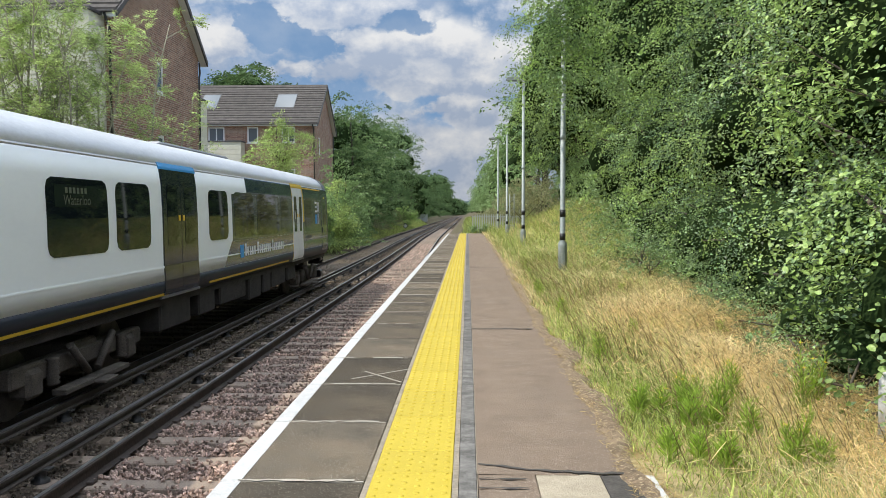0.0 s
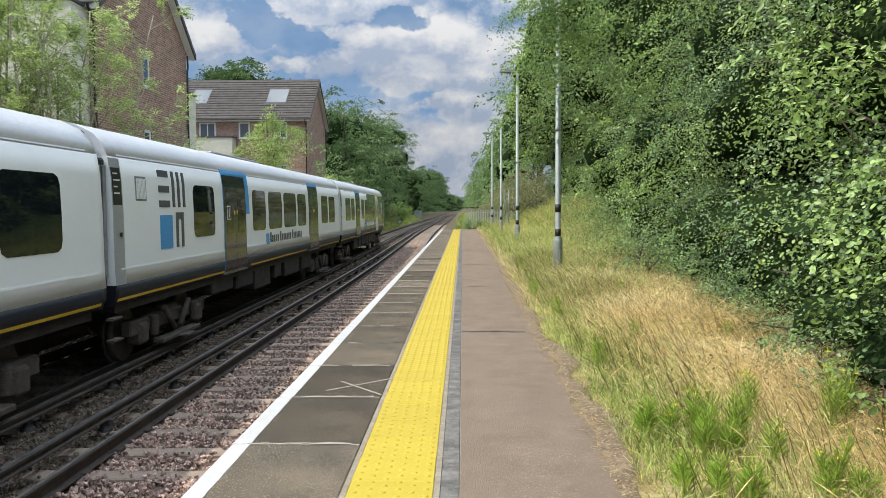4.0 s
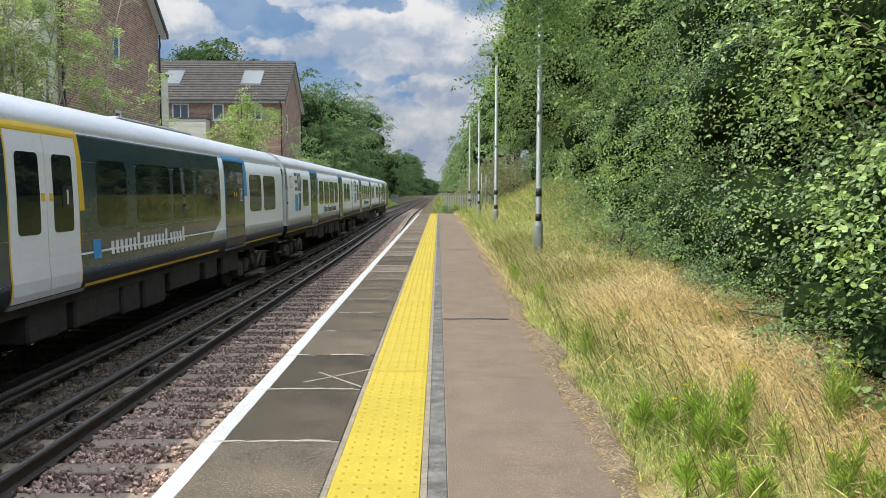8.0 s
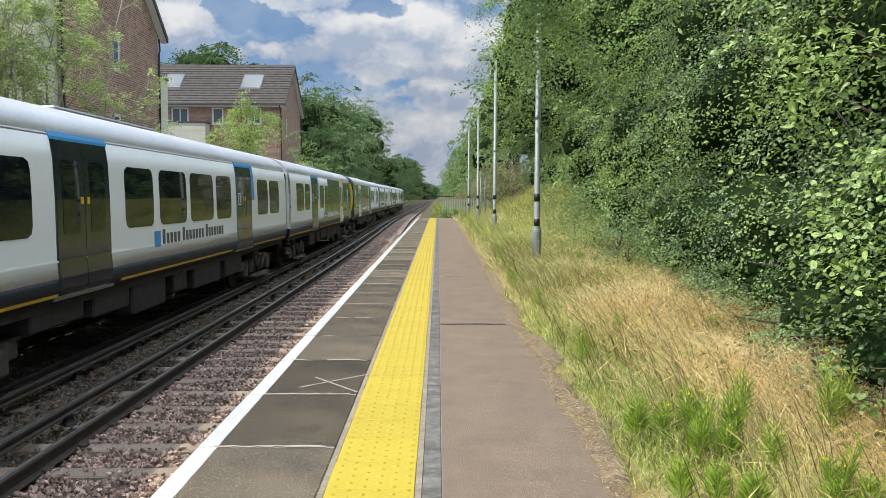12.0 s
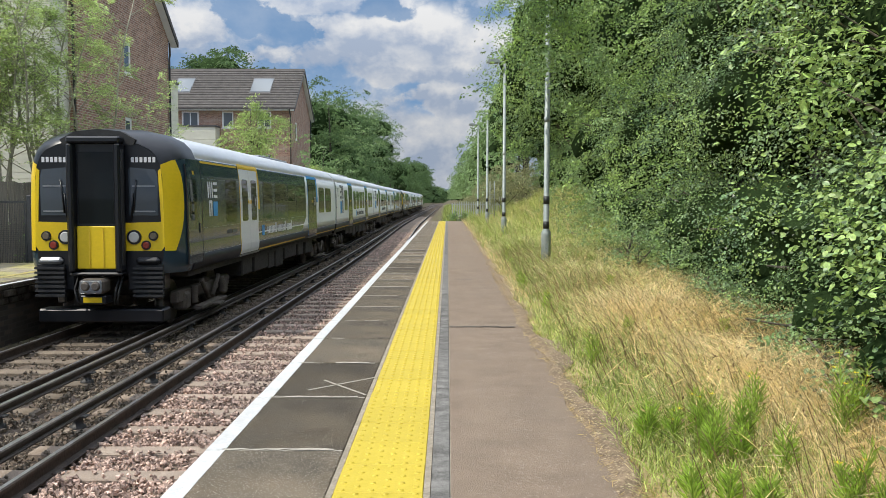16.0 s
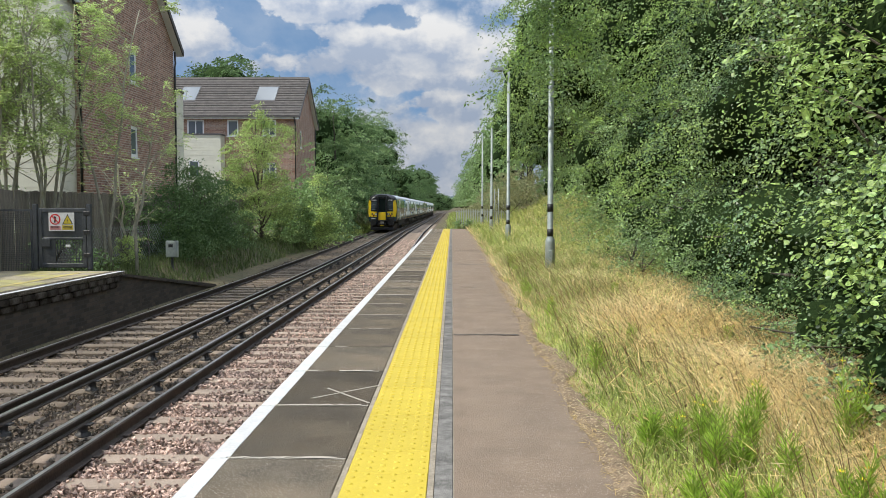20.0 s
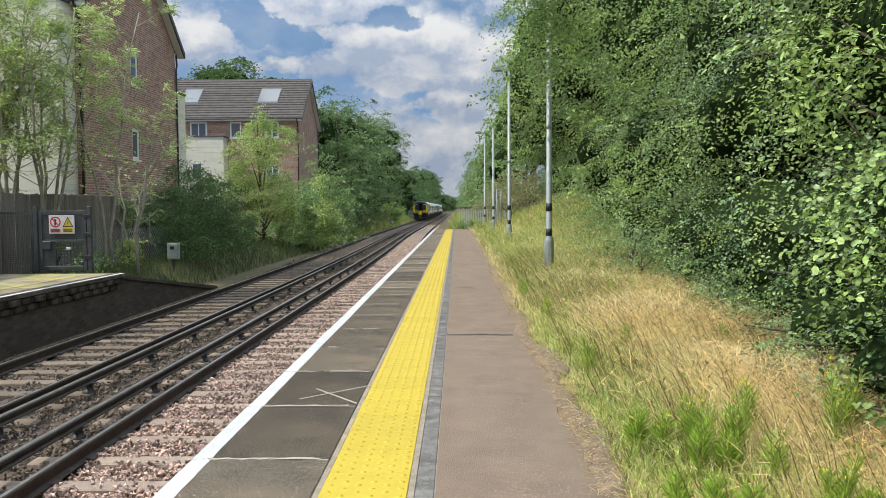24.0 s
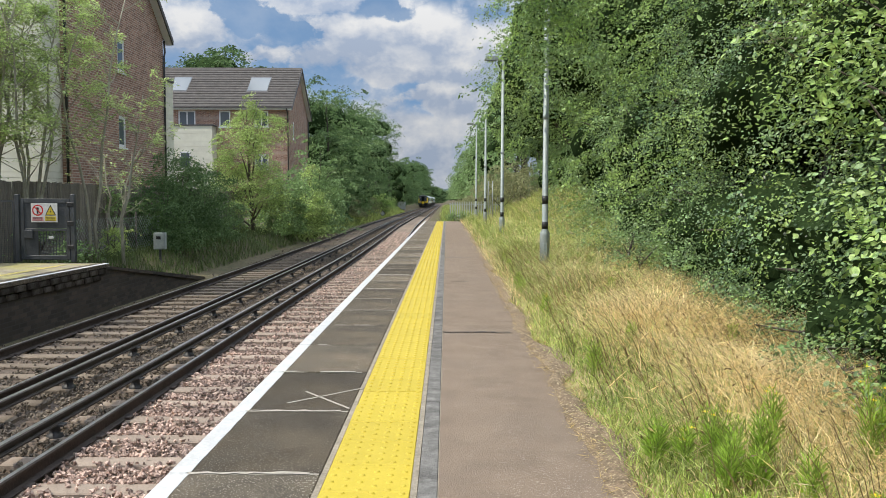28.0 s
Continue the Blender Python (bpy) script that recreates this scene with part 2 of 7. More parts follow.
M = dict(
    asphalt=mat("brown_asphalt", (0.180, 0.134, 0.098), (0.280, 0.212, 0.154), 3.0, 0.9, bump=0.5, fine=170, spec=0.22, stain=(0.225, 0.18, 0.14), stain_scale=0.6, stain_amount=0.4, speck=(0.52, 0.44, 0.36), speck_scale=150, speck_from=0.635),
    slab=mat("dark_slab", (0.050, 0.042, 0.032), (0.170, 0.142, 0.104), 3.5, 0.9, spec=0.2, bump=0.8, fine=190, rnd=0.38, stain=(0.24, 0.185, 0.12), stain_scale=1.4, stain_amount=0.6, speck=(0.58, 0.52, 0.42), speck_scale=120, speck_from=0.615),
    strip=mat("grey_strip", (0.085, 0.080, 0.073), (0.20, 0.19, 0.175), 5, 0.9, spec=0.2, bump=0.4, fine=120, stain=(0.33, 0.32, 0.29), stain_scale=9.0, stain_amount=0.6, rnd=0.12),
    mortar=mat("pale_mortar", (0.32, 0.285, 0.235), (0.52, 0.47, 0.39), 14, 0.9, bump=0.4),
    bedding=mat("tan_bedding", (0.20, 0.170, 0.125), (0.38, 0.325, 0.25), 9, 0.9, bump=0.4),
    tar=mat("tar", (0.045, 0.04, 0.034), (0.10, 0.088, 0.075), 14, 0.8, bump=0.4),
    yellow=mat("yellow_paint", (0.46, 0.345, 0.020), (0.56, 0.43, 0.04), 3.5, 0.62, bump=0.12, fine=80, rnd=0.04, stain=(0.50, 0.38, 0.03), stain_scale=2.2, stain_amount=0.35),
    white=mat("white_paint", (0.47, 0.47, 0.455), (0.63, 0.63, 0.615), 8, 0.75, bump=0.25, rnd=0.05, stain=(0.45, 0.43, 0.40), stain_scale=5, stain_amount=0.4),
    concrete=mat("tan_concrete", (0.33, 0.28, 0.20), (0.50, 0.43, 0.32), 7, 0.9, bump=0.5, fine=120),
    rail=mat("rusty_rail", (0.028, 0.020, 0.015), (0.065, 0.047, 0.036), 6, 0.75, bump=0.3, fine=40),
    shine=mat("worn_railhead", (0.30, 0.29, 0.28), (0.52, 0.51, 0.50), 5, 0.33, metal=0.85, bump=0.05),
    cond=mat("conductor_rail", (0.035, 0.027, 0.021), (0.08, 0.063, 0.05), 6, 0.7, bump=0.2),
    sleeper=mat("concrete_sleeper", (0.24, 0.185, 0.14), (0.42, 0.335, 0.26), 5, 0.9, bump=0.5, fine=60, rnd=0.15, stain=(0.14, 0.10, 0.08), stain_scale=2.5),
    sleeper_old=mat("grimy_sleeper", (0.13, 0.100, 0.07), (0.26, 0.205, 0.15), 5, 0.9, bump=0.5, fine=60, rnd=0.2, stain=(0.08, 0.065, 0.05), stain_scale=2.5),
    pot=mat("insulator", (0.02, 0.02, 0.02), (0.06, 0.055, 0.05), 12, 0.5),
    stone_old=mat("grimy_ballast_stone", (0.08, 0.062, 0.043), (0.25, 0.20, 0.145), 30, 0.9, bump=0.3, island=0.5, stain=(0.08, 0.07, 0.06), stain_scale=0.6, stain_amount=0.7),
    stone=mat("ballast_stone", (0.29, 0.195, 0.150), (0.62, 0.455, 0.37), 30, 0.9, bump=0.3, island=0.6, stain=(0.14, 0.12, 0.11), stain_scale=0.6, stain_amount=0.7),
    bed=mat("ballast_bed", (0.060, 0.043, 0.030), (0.20, 0.148, 0.108), 22, 0.95, bump=1.0, fine=28, stain=(0.11, 0.095, 0.085), stain_scale=0.5, stain_amount=0.6),
    soil=mat("soil_and_litter", (0.06, 0.05, 0.03), (0.17, 0.14, 0.07), 3, 0.95, bump=0.8, fine=25, stain=(0.07, 0.09, 0.03), stain_scale=0.35),
    wallbrick=brick_mat("dark_old_brick", (0.04, 0.032, 0.024), (0.09, 0.068, 0.048), (0.06, 0.052, 0.042)),
    housebrick=brick_mat("red_brown_brick", (0.23, 0.120, 0.083), (0.42, 0.240, 0.170), (0.48, 0.42, 0.35)),
    clad=mat("cream_boards", (0.66, 0.64, 0.53), (0.78, 0.76, 0.64), 2, 0.7, bump=0.1, rnd=0.04),
    tile=mat("grey_roof_tile", (0.058, 0.052, 0.047), (0.115, 0.102, 0.092), 2.5, 0.85, bump=0.3, rnd=0.10),
    pvc=mat("white_window_frame", (0.72, 0.72, 0.72), (0.82, 0.82, 0.82), 5, 0.4, bump=0.03),
    fascia=mat("fascia", (0.06, 0.055, 0.055), (0.11, 0.10, 0.10), 4, 0.6),
    # pane and skylight tints hold some reflected sky in the base colour
    pane=glass_mat("window_glass", (0.10, 0.12, 0.14)),
    skylight=glass_mat("skylight_glass", (0.18, 0.20, 0.21), 0.05),
    palesteel=mat("pale_steel", (0.42, 0.44, 0.43), (0.58, 0.60, 0.59), 9, 0.55, metal=0.1, bump=0.05),
    post=mat("galvanised_steel", (0.27, 0.31, 0.295), (0.42, 0.46, 0.44), 9, 0.5, metal=0.2, bump=0.05),
    black=mat("black_band", (0.012, 0.012, 0.012), (0.03, 0.03, 0.03), 9, 0.5),
    # fence boards: weathered grey, lowered to hold the trees' shade in the tone
    fence=mat("weathered_board", (0.13, 0.115, 0.095), (0.28, 0.25, 0.205), 3, 0.9, rnd=0.2, stretch=(6, 6, 1), bump=0.3, fine=30),
    steel=mat("dark_grey_steel", (0.045, 0.05, 0.055), (0.09, 0.095, 0.10), 6, 0.55, metal=0.3),
    wood=mat("bark", (0.06, 0.05, 0.038), (0.17, 0.145, 0.11), 10, 0.95, bump=0.6, fine=30, stretch=(1, 1, 0.3)),
    bark_pale=mat("pale_bark", (0.24, 0.22, 0.16), (0.46, 0.43, 0.33), 10, 0.9, bump=0.5, fine=30, stretch=(1, 1, 0.3)),
)


def leaf_mat(name, dark, light, rough=0.45, island=0.35, through=0.3, spec=0.5, patch=0.35, patch_scale=0.5):
    return mat(name, dark, light, 1.2, rough, bump=0.0, island=island, through=through, spec=spec, stain=tuple(0.6 * c for c in dark), stain_scale=patch_scale, stain_amount=patch)


M.update(
    leaf=leaf_mat("hedge_leaf", (0.055, 0.120, 0.045), (0.45, 0.62, 0.27), 0.38, island=0.75, spec=0.5, through=0.24, patch=0.45, patch_scale=1.1),
    leaf_cool=leaf_mat("bluish_leaf", (0.050, 0.115, 0.052), (0.37, 0.54, 0.28), 0.37, island=0.75, spec=0.5, through=0.24, patch=0.45, patch_scale=1.0),
    leaf_lime=leaf_mat("fresh_leaf", (0.15, 0.27, 0.060), (0.56, 0.73, 0.24), 0.42, island=0.5, spec=0.5, through=0.32, patch=0.3),
    leaf_far=leaf_mat("wood_leaf", (0.075, 0.140, 0.055), (0.22, 0.335, 0.125), 0.65, island=0.25, through=0.15, spec=0.25),
    leaf_mid=leaf_mat("tree_leaf", (0.115, 0.210, 0.072), (0.41, 0.56, 0.22), 0.42, island=0.40, through=0.22, patch=0.35, patch_scale=0.6),
    leaf_light=leaf_mat("young_leaf", (0.26, 0.37, 0.10), (0.60, 0.70, 0.27), 0.45, island=0.5, through=0.35, patch=0.2),
    # dark crown cores: the shade among inner leaves is put into the colour
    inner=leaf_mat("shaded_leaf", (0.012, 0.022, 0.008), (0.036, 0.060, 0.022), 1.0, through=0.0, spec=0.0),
    dry=leaf_mat("dry_grass", (0.82, 0.625, 0.30), (1.0, 0.87, 0.53), 0.7, island=0.4, through=0.35),
    green=leaf_mat("green_grass", (0.22, 0.31, 0.065), (0.62, 0.67, 0.21), 0.6, island=0.6),
    bank=leaf_mat("bank_grass_blade", (0.07, 0.115, 0.03), (0.20, 0.255, 0.085), 0.6, island=0.35),
    weed=leaf_mat("weed_leaf", (0.27, 0.43, 0.05), (0.58, 0.72, 0.15), 0.42, island=0.45, through=0.40),
    verge=mat("straw_and_moss", (0.27, 0.21, 0.095), (0.60, 0.475, 0.24), 4, 0.95, bump=0.8, fine=45, stain=(0.12, 0.16, 0.045), stain_scale=0.8, stain_amount=0.75),
    flower=mat("yellow_petal", (0.7, 0.5, 0.01), (0.85, 0.65, 0.02), 9, 0.6),
)


# ---- building tools ----
def mesh_of(name, bm, material):
    me = bpy.data.meshes.new(name)
    bm.normal_update()
    bm.to_mesh(me)
    bm.free()
    me.materials.append(material)
    return me


def part(name, bm, material, parent=None, label=""):
    """One mesh object from a bmesh, under a thing or a part."""
    ob = new(name, mesh_of(name, bm, material))
    if parent:
        ob.parent = parent
    if label:
        ob["label"] = label
    return ob


def piece(name, me, m, parent):
    """One more object on a shared mesh."""
    ob = new(name, me)
    ob.parent = parent
    ob.matrix_basis = m
    return ob


def thing(name, x=0, y=0, z=0, rz=0, **tags):
    ob = new(name)
    ob.matrix_basis = pose(x, y, z, 0, 0, rz)
    ob.empty_display_size = 0.1
    return tagged(ob, **tags)


def box(bm, x0, y0, z0, x1, y1, z1, bevel=0.0, m=None):
    v = [bm.verts.new((x, y, z)) for x in (x0, x1) for y in (y0, y1) for z in (z0, z1)]
    fs = [bm.faces.new([v[i] for i in q]) for q in ((0, 1, 3, 2), (4, 6, 7, 5), (0, 4, 5, 1), (2, 3, 7, 6), (0, 2, 6, 4), (1, 5, 7, 3))]
    if bevel:
        es = list({e for f in fs for e in f.edges})
        r = bmesh.ops.bevel(bm, geom=es, offset=bevel, segments=1, affect="EDGES", profile=0.5)
        v = list({w for f in r["faces"] for w in f.verts} | {w for w in v if w.is_valid})
    if m is not None:
        bmesh.ops.transform(bm, matrix=m, verts=v)
    return bm


def boxes(*rows, bevel=0.0):
    bm = bmesh.new()
    for r in rows:
        box(bm, *r, bevel=bevel)
    return bm


def prism(outline, length, axis="y", start=0.0):
    """A closed outline (a, z) drawn out along an axis."""
    bm = bmesh.new()
    place = (lambda a, z, s: (a, s, z)) if axis == "y" else (lambda a, z, s: (s, a, z))
    n = len(outline)
    ends = [[bm.verts.new(place(a, z, s)) for a, z in outline] for s in (start, start + length)]
    for i in range(n):
        bm.faces.new((ends[0][i], ends[0][(i + 1) % n], ends[1][(i + 1) % n], ends[1][i]))
    bm.faces.new(ends[0][::-1])
    bm.faces.new(ends[1])
    bmesh.ops.recalc_face_normals(bm, faces=bm.faces)
    return bm


def tube(bm, points, radii, sides=8, cap=True):
    """A round limb through points."""
    rings = []
    for i, p in enumerate(points):
        p = Vector(p)
        a = Vector(points[max(i - 1, 0)])
        b = Vector(points[min(i + 1, len(points) - 1)])
        d = (b - a).normalized()
        s = d.orthogonal().normalized() if i == 0 else (side - d * side.dot(d)).normalized()
        side = s
        u = d.cross(s)
        rings.append([bm.verts.new(p + (s * math.cos(k * math.tau / sides) + u * math.sin(k * math.tau / sides)) * radii[i]) for k in range(sides)])
    for r, q in zip(rings, rings[1:]):
        for k in range(sides):
            f = bm.faces.new((r[k], r[(k + 1) % sides], q[(k + 1) % sides], q[k]))
            f.smooth = True
    if cap:
        bm.faces.new(rings[0][::-1])
        bm.faces.new(rings[-1])
    return bm


def raw_mesh(name, verts, faces, material, smooth=False):
    """A mesh from arrays: verts n x 3, faces m x 3 or m x 4."""
    me = bpy.data.meshes.new(name)
    k = faces.shape[1]
    me.vertices.add(len(verts))
    me.vertices.foreach_set("co", np.ascontiguousarray(verts, dtype=np.float32).ravel())
    me.loops.add(faces.size)
    me.loops.foreach_set("vertex_index", np.ascontiguousarray(faces, dtype=np.int32).ravel())
    me.polygons.add(len(faces))
    me.polygons.foreach_set("loop_start", np.arange(0, faces.size, k, dtype=np.int32))
    me.polygons.foreach_set("use_smooth", np.full(len(faces), smooth))
    me.update(calc_edges=True)
    me.validate()
    me.materials.append(material)
    return me


def smooth01(a, b, v):
    t = np.clip((np.asarray(v, dtype=float) - a) / (b - a), 0, 1)
    return t * t * (3 - 2 * t)


def shift(y):
    """The railway draws a little to the left as it leaves the station."""
    return -0.6 * smooth01(25, 85, y)


# ---- the setting: ground, railway, platforms ----
RAIL_Z = -1.10          # top of the running rails
FAR_X, NEAR_X = -6.10, -2.88
GAUGE = 0.7525


def ground_z(x, y):
    x, y = np.asarray(x, dtype=float), np.asarray(y, dtype=float)
    r = x - shift(y)
    z = np.full(np.broadcast(r, y).shape, -1.34)
    z = z + smooth01(-8.1, -9.6, r) * 0.80 + smooth01(-9.6, -13, r) * 0.35
    lip = smooth01(0.15, 0.55, r) * (y < 47) + smooth01(-1.7, 0.9, r) * (y >= 47)
    z = z + lip * 1.29 + smooth01(2.2, 6.5, r) * 1.6 * smooth01(14, 36, y)
    z = z + smooth01(20, 200, np.abs(x)) * 0.6
    return z


def grid(name, xs, ys, height, material):
    gx, gy = np.meshgrid(xs, ys)
    v = np.stack([gx, gy, height(gx, gy)], -1).reshape(-1, 3)
    n = len(xs)
    i = (np.arange(len(ys) - 1)[:, None] * n + np.arange(n - 1)[None, :]).ravel()
    f = np.stack([i, i + 1, i + n + 1, i + n], -1)
    return new(name, raw_mesh(name, v, f, material, True))


def spread(near, far, step, end):
    a = list(np.arange(near, far + 0.01, step))
    d = step
    while a[-1] < end:
        d *= 1.5
        a.append(a[-1] + d)
    return a


right_xs = spread(-13, 8, 0.35, 3000)
ground_xs = sorted({-13 - v for v in spread(0.5, 1, 0.5, 3000)} | set(right_xs))
ground_ys = sorted({-20 - v for v in spread(1, 2, 1.0, 3000)} | set(spread(-20, 130, 1.0, 3500)))
tagged(grid("ground", ground_xs, ground_ys, ground_z, M["soil"]), "bare soil, litter and thin grass beside the railway", "ground", kind="structure")


def bed_z(x, y):
    wave = 0.025 * np.sin(x * 9.1 + y * 3.3) * np.sin(y * 7.7 - x * 2.1)
    return -1.308 + wave - 0.10 * smooth01(-7.2, -7.9, x - shift(y))


bed_ys = [v for v in np.arange(-6, 60, 0.25)] + list(np.arange(60, 500, 10.0))
bx, by = np.meshgrid(np.arange(-7.95, -1.2, 0.15), bed_ys)
bed_v = np.stack([bx + shift(by), by, bed_z(bx + shift(by), by)], -1).reshape(-1, 3)
bed_n = bx.shape[1]
bed_i = (np.arange(bx.shape[0] - 1)[:, None] * bed_n + np.arange(bed_n - 1)[None, :]).ravel()
tagged(new("track_bed", raw_mesh("track_bed", bed_v, np.stack([bed_i, bed_i + 1, bed_i + bed_n + 1, bed_i + bed_n], -1), M["bed"], True)),
       "pinkish grey ballast bed under both tracks", "ballast", kind="structure")

STATIONS = [-12.0] + [float(v) for v in range(0, 100, 5)] + [120.0, 160.0, 220.0, 300.0, 420.0]


def sweep(outline, x, z):
    """An outline drawn along the railway at a lateral place x."""
    bm = bmesh.new()
    rings = []
    for y in STATIONS:
        s = float(shift(y))
        rings.append([bm.verts.new((x + s + a, y, z + b)) for a, b in outline])
    n = len(outline)
    for p, q in zip(rings, rings[1:]):
        for k in range(n):
            bm.faces.new((p[k], p[(k + 1) % n], q[(k + 1) % n], q[k]))
    bm.faces.new(rings[0][::-1])
    bm.faces.new(rings[-1])
    bmesh.ops.recalc_face_normals(bm, faces=bm.faces)
    return bm


RAIL = [(-0.07, -0.155), (0.07, -0.155), (0.07, -0.143), (0.012, -0.125), (0.010, -0.045), (0.035, -0.034), (0.035, -0.008), (0.027, 0),
        (-0.027, 0), (-0.035, -0.008), (-0.035, -0.034), (-0.010, -0.045), (-0.012, -0.125), (-0.07, -0.143)]
THIRD = [(-0.05, -0.105), (0.05, -0.105), (0.05, -0.09), (0.02, -0.075), (0.02, -0.045), (0.042, -0.035), (0.042, -0.006), (0.034, 0),
         (-0.034, 0), (-0.042, -0.006), (-0.042, -0.035), (-0.02, -0.045), (-0.02, -0.075), (-0.05, -0.09)]


def sleeper_mesh(ma):
    out = [(-0.13, -0.15), (0.13, -0.15), (0.125, -0.012), (0.11, 0.0), (-0.11, 0.0), (-0.125, -0.012)]
    return mesh_of("sleeper", prism(out, 2.5, "x", -1.25), M[ma])


CLIP = mesh_of("rail_clip", boxes((-0.12, -0.06, 0, -0.05, 0.06, 0.035), (0.05, -0.06, 0, 0.12, 0.06, 0.035), bevel=0.008), M["rail"])


def track(x, third, label):
    beam = sleeper_mesh("sleeper" if x > -4 else "sleeper_old")
    tr = thing("railway_track", label=label, category="railway track", kind="structure")
    for side in (-GAUGE, GAUGE):
        r = part("rail", sweep(RAIL, x + side, RAIL_Z), M["rail"], tr)
        part("running_surface", sweep([(-0.020, 0.0015), (0.020, 0.0015), (0.020, 0.003), (-0.020, 0.003)], x + side, RAIL_Z), M["shine"], r, "steel polished by wheels")
    y = 5.0
    rng = random.Random(int(-x * 10))
    while y < 118:
        piece("sleeper", beam, pose(x + float(shift(y)) + rng.uniform(-0.03, 0.03), y, RAIL_Z - 0.157, 0, 0, rng.uniform(-0.6, 0.6)), tr)
        if y < 36:
            for side in (-GAUGE, GAUGE):
                piece("rail_clip", CLIP, pose(x + side, y, RAIL_Z - 0.158), tr)
        y += 0.735
    far = bmesh.new()
    while y < 320:
        box(far, x - 1.25 + float(shift(y)), y - 0.13, RAIL_Z - 0.30, x + 1.25 + float(shift(y)), y + 0.13, RAIL_Z - 0.157)
        y += 0.735
    tagged(part("distant_sleepers", far, M["sleeper_old"], tr), kind="stuff")
    c = thing("conductor_rail", label="raised dark steel conductor rail on black insulators", category="third rail", group="conductor rails", kind="structure")
    bar = part("rail", sweep(THIRD, third, RAIL_Z + 0.076), M["cond"], c)
    part("contact_surface", sweep([(-0.026, 0.0015), (0.026, 0.0015), (0.026, 0.003), (-0.026, 0.003)], third, RAIL_Z + 0.076), M["shine"], bar, "steel worn bright by pickup shoes")
    pot = bmesh.new()
    tube(pot, [(0, 0, -0.16), (0, 0, -0.10), (0, 0, -0.09), (0, 0, -0.03), (0, 0, 0.0)], [0.095, 0.085, 0.06, 0.055, 0.075], 10)
    box(pot, -0.11, -0.05, -0.01, 0.11, 0.05, 0.012, bevel=0.004)
    me = mesh_of("insulator", pot, M["pot"])
    y = 4.3
    while y < 75:
        piece("insulator", me, pose(third + float(shift(y)), y, RAIL_Z + 0.076 - 0.105), c)
        y += 2.205
    return tr


track(FAR_X, FAR_X + GAUGE + 0.41, "running line with worn rails on concrete sleepers")
track(NEAR_X, NEAR_X - GAUGE - 0.42, "platform line with rusty rails on concrete sleepers")


def turns(rng, n):
    q = rng.normal(size=(n, 4))
    q /= np.linalg.norm(q, axis=1)[:, None]
    w, x, y, z = q.T
    return np.stack([1 - 2 * (y * y + z * z), 2 * (x * y - z * w), 2 * (x * z + y * w), 2 * (x * y + z * w), 1 - 2 * (x * x + z * z), 2 * (y * z - x * w),
                     2 * (x * z - y * w), 2 * (y * z + x * w), 1 - 2 * (x * x + y * y)], -1).reshape(n, 3, 3)


def stones():
    rng = np.random.default_rng(5)
    at = []
    # lateral band, stretch of the line, stones per square metre
    for x0, x1, y0, y1, k in ((-3.55, -1.75, 5, 14, 900), (-3.55, -1.75, 14, 30, 360), (-5.25, -3.72, 6, 18, 400), (-5.25, -3.72, 18, 40, 120),
                              (-6.75, -5.45, 8, 22, 130), (-6.75, -5.45, 22, 45, 60), (-7.7, -6.9, 9, 40, 120),
                              (-3.55, -1.4, 30, 62, 75), (-5.25, -3.72, 40, 70, 45), (-6.75, -5.45, 45, 70, 25), (-7.9, -6.9, 40, 80, 50)):
        n = int((x1 - x0) * (y1 - y0) * k)
        at.append(np.stack([rng.uniform(x0, x1, n), rng.uniform(y0, y1, n)], -1))
    at = np.concatenate(at)
    # clear the tops of the sleepers, as a well-kept line is
    k = ((at[:, 1] - 5.0 + 0.3675) % 0.735) - 0.3675
    on = (np.abs(k) < 0.105 + 0.03 * rng.random(len(at))) & ~((at[:, 0] > -4.75) & (at[:, 0] < -4.2))
    at = at[~on | (rng.random(len(at)) < np.where(at[:, 0] > -2.02, 0.75, np.where(at[:, 0] > -3.6, 0.07, 0.03)))]
    k = ((at[:, 1] - 5.0 + 0.3675) % 0.735) - 0.3675
    on = (np.abs(k) < 0.135)
    n = len(at)
    size = rng.uniform(0.012, 0.027, (n, 1)) * rng.uniform(0.65, 1.25, (n, 3))
    size = size * (1 + 0.9 * smooth01(24, 44, at[:, 1]))[:, None]
    x = at[:, 0] + shift(at[:, 1])
    z = bed_z(x, at[:, 1]) + rng.uniform(-0.010, 0.040, n) + 0.010
    z = np.where(on, RAIL_Z - 0.157 + 0.015, z)
    spot = np.stack([x, at[:, 1], z], -1)[:, None, :]
    # eight-sided chips, each with its own corners
    v8 = np.array([(1, 0, 0), (-1, 0, 0), (0, 1, 0), (0, -1, 0), (0, 0, 1), (0, 0, -1)], dtype=float) * 1.2
    f8 = np.array([(0, 2, 4), (2, 1, 4), (1, 3, 4), (3, 0, 4), (2, 0, 5), (1, 2, 5), (3, 1, 5), (0, 3, 5)])
    ours = at[:, 0] > -3.66 + rng.normal(size=n) * 0.12
    for mask, ma, lab in ((ours, "stone", "loose pinkish crushed stones beside the platform"), (~ours, "stone_old", "loose grimy crushed stones between the rails")):
        k = int(mask.sum())
        q = np.einsum("nij,nkj->nki", turns(rng, k), v8[None] * size[mask][:, None, :] * rng.uniform(0.78, 1.15, (k, 6, 1)) + rng.normal(size=(k, 6, 3)) * 0.005) + spot[mask]
        g = (f8[None] + 6 * np.arange(k)[:, None, None]).reshape(-1, 3)
        tagged(new("ballast", raw_mesh("ballast", q.reshape(-1, 3), g, M[ma])), lab, "ballast", kind="stuff")


stones()

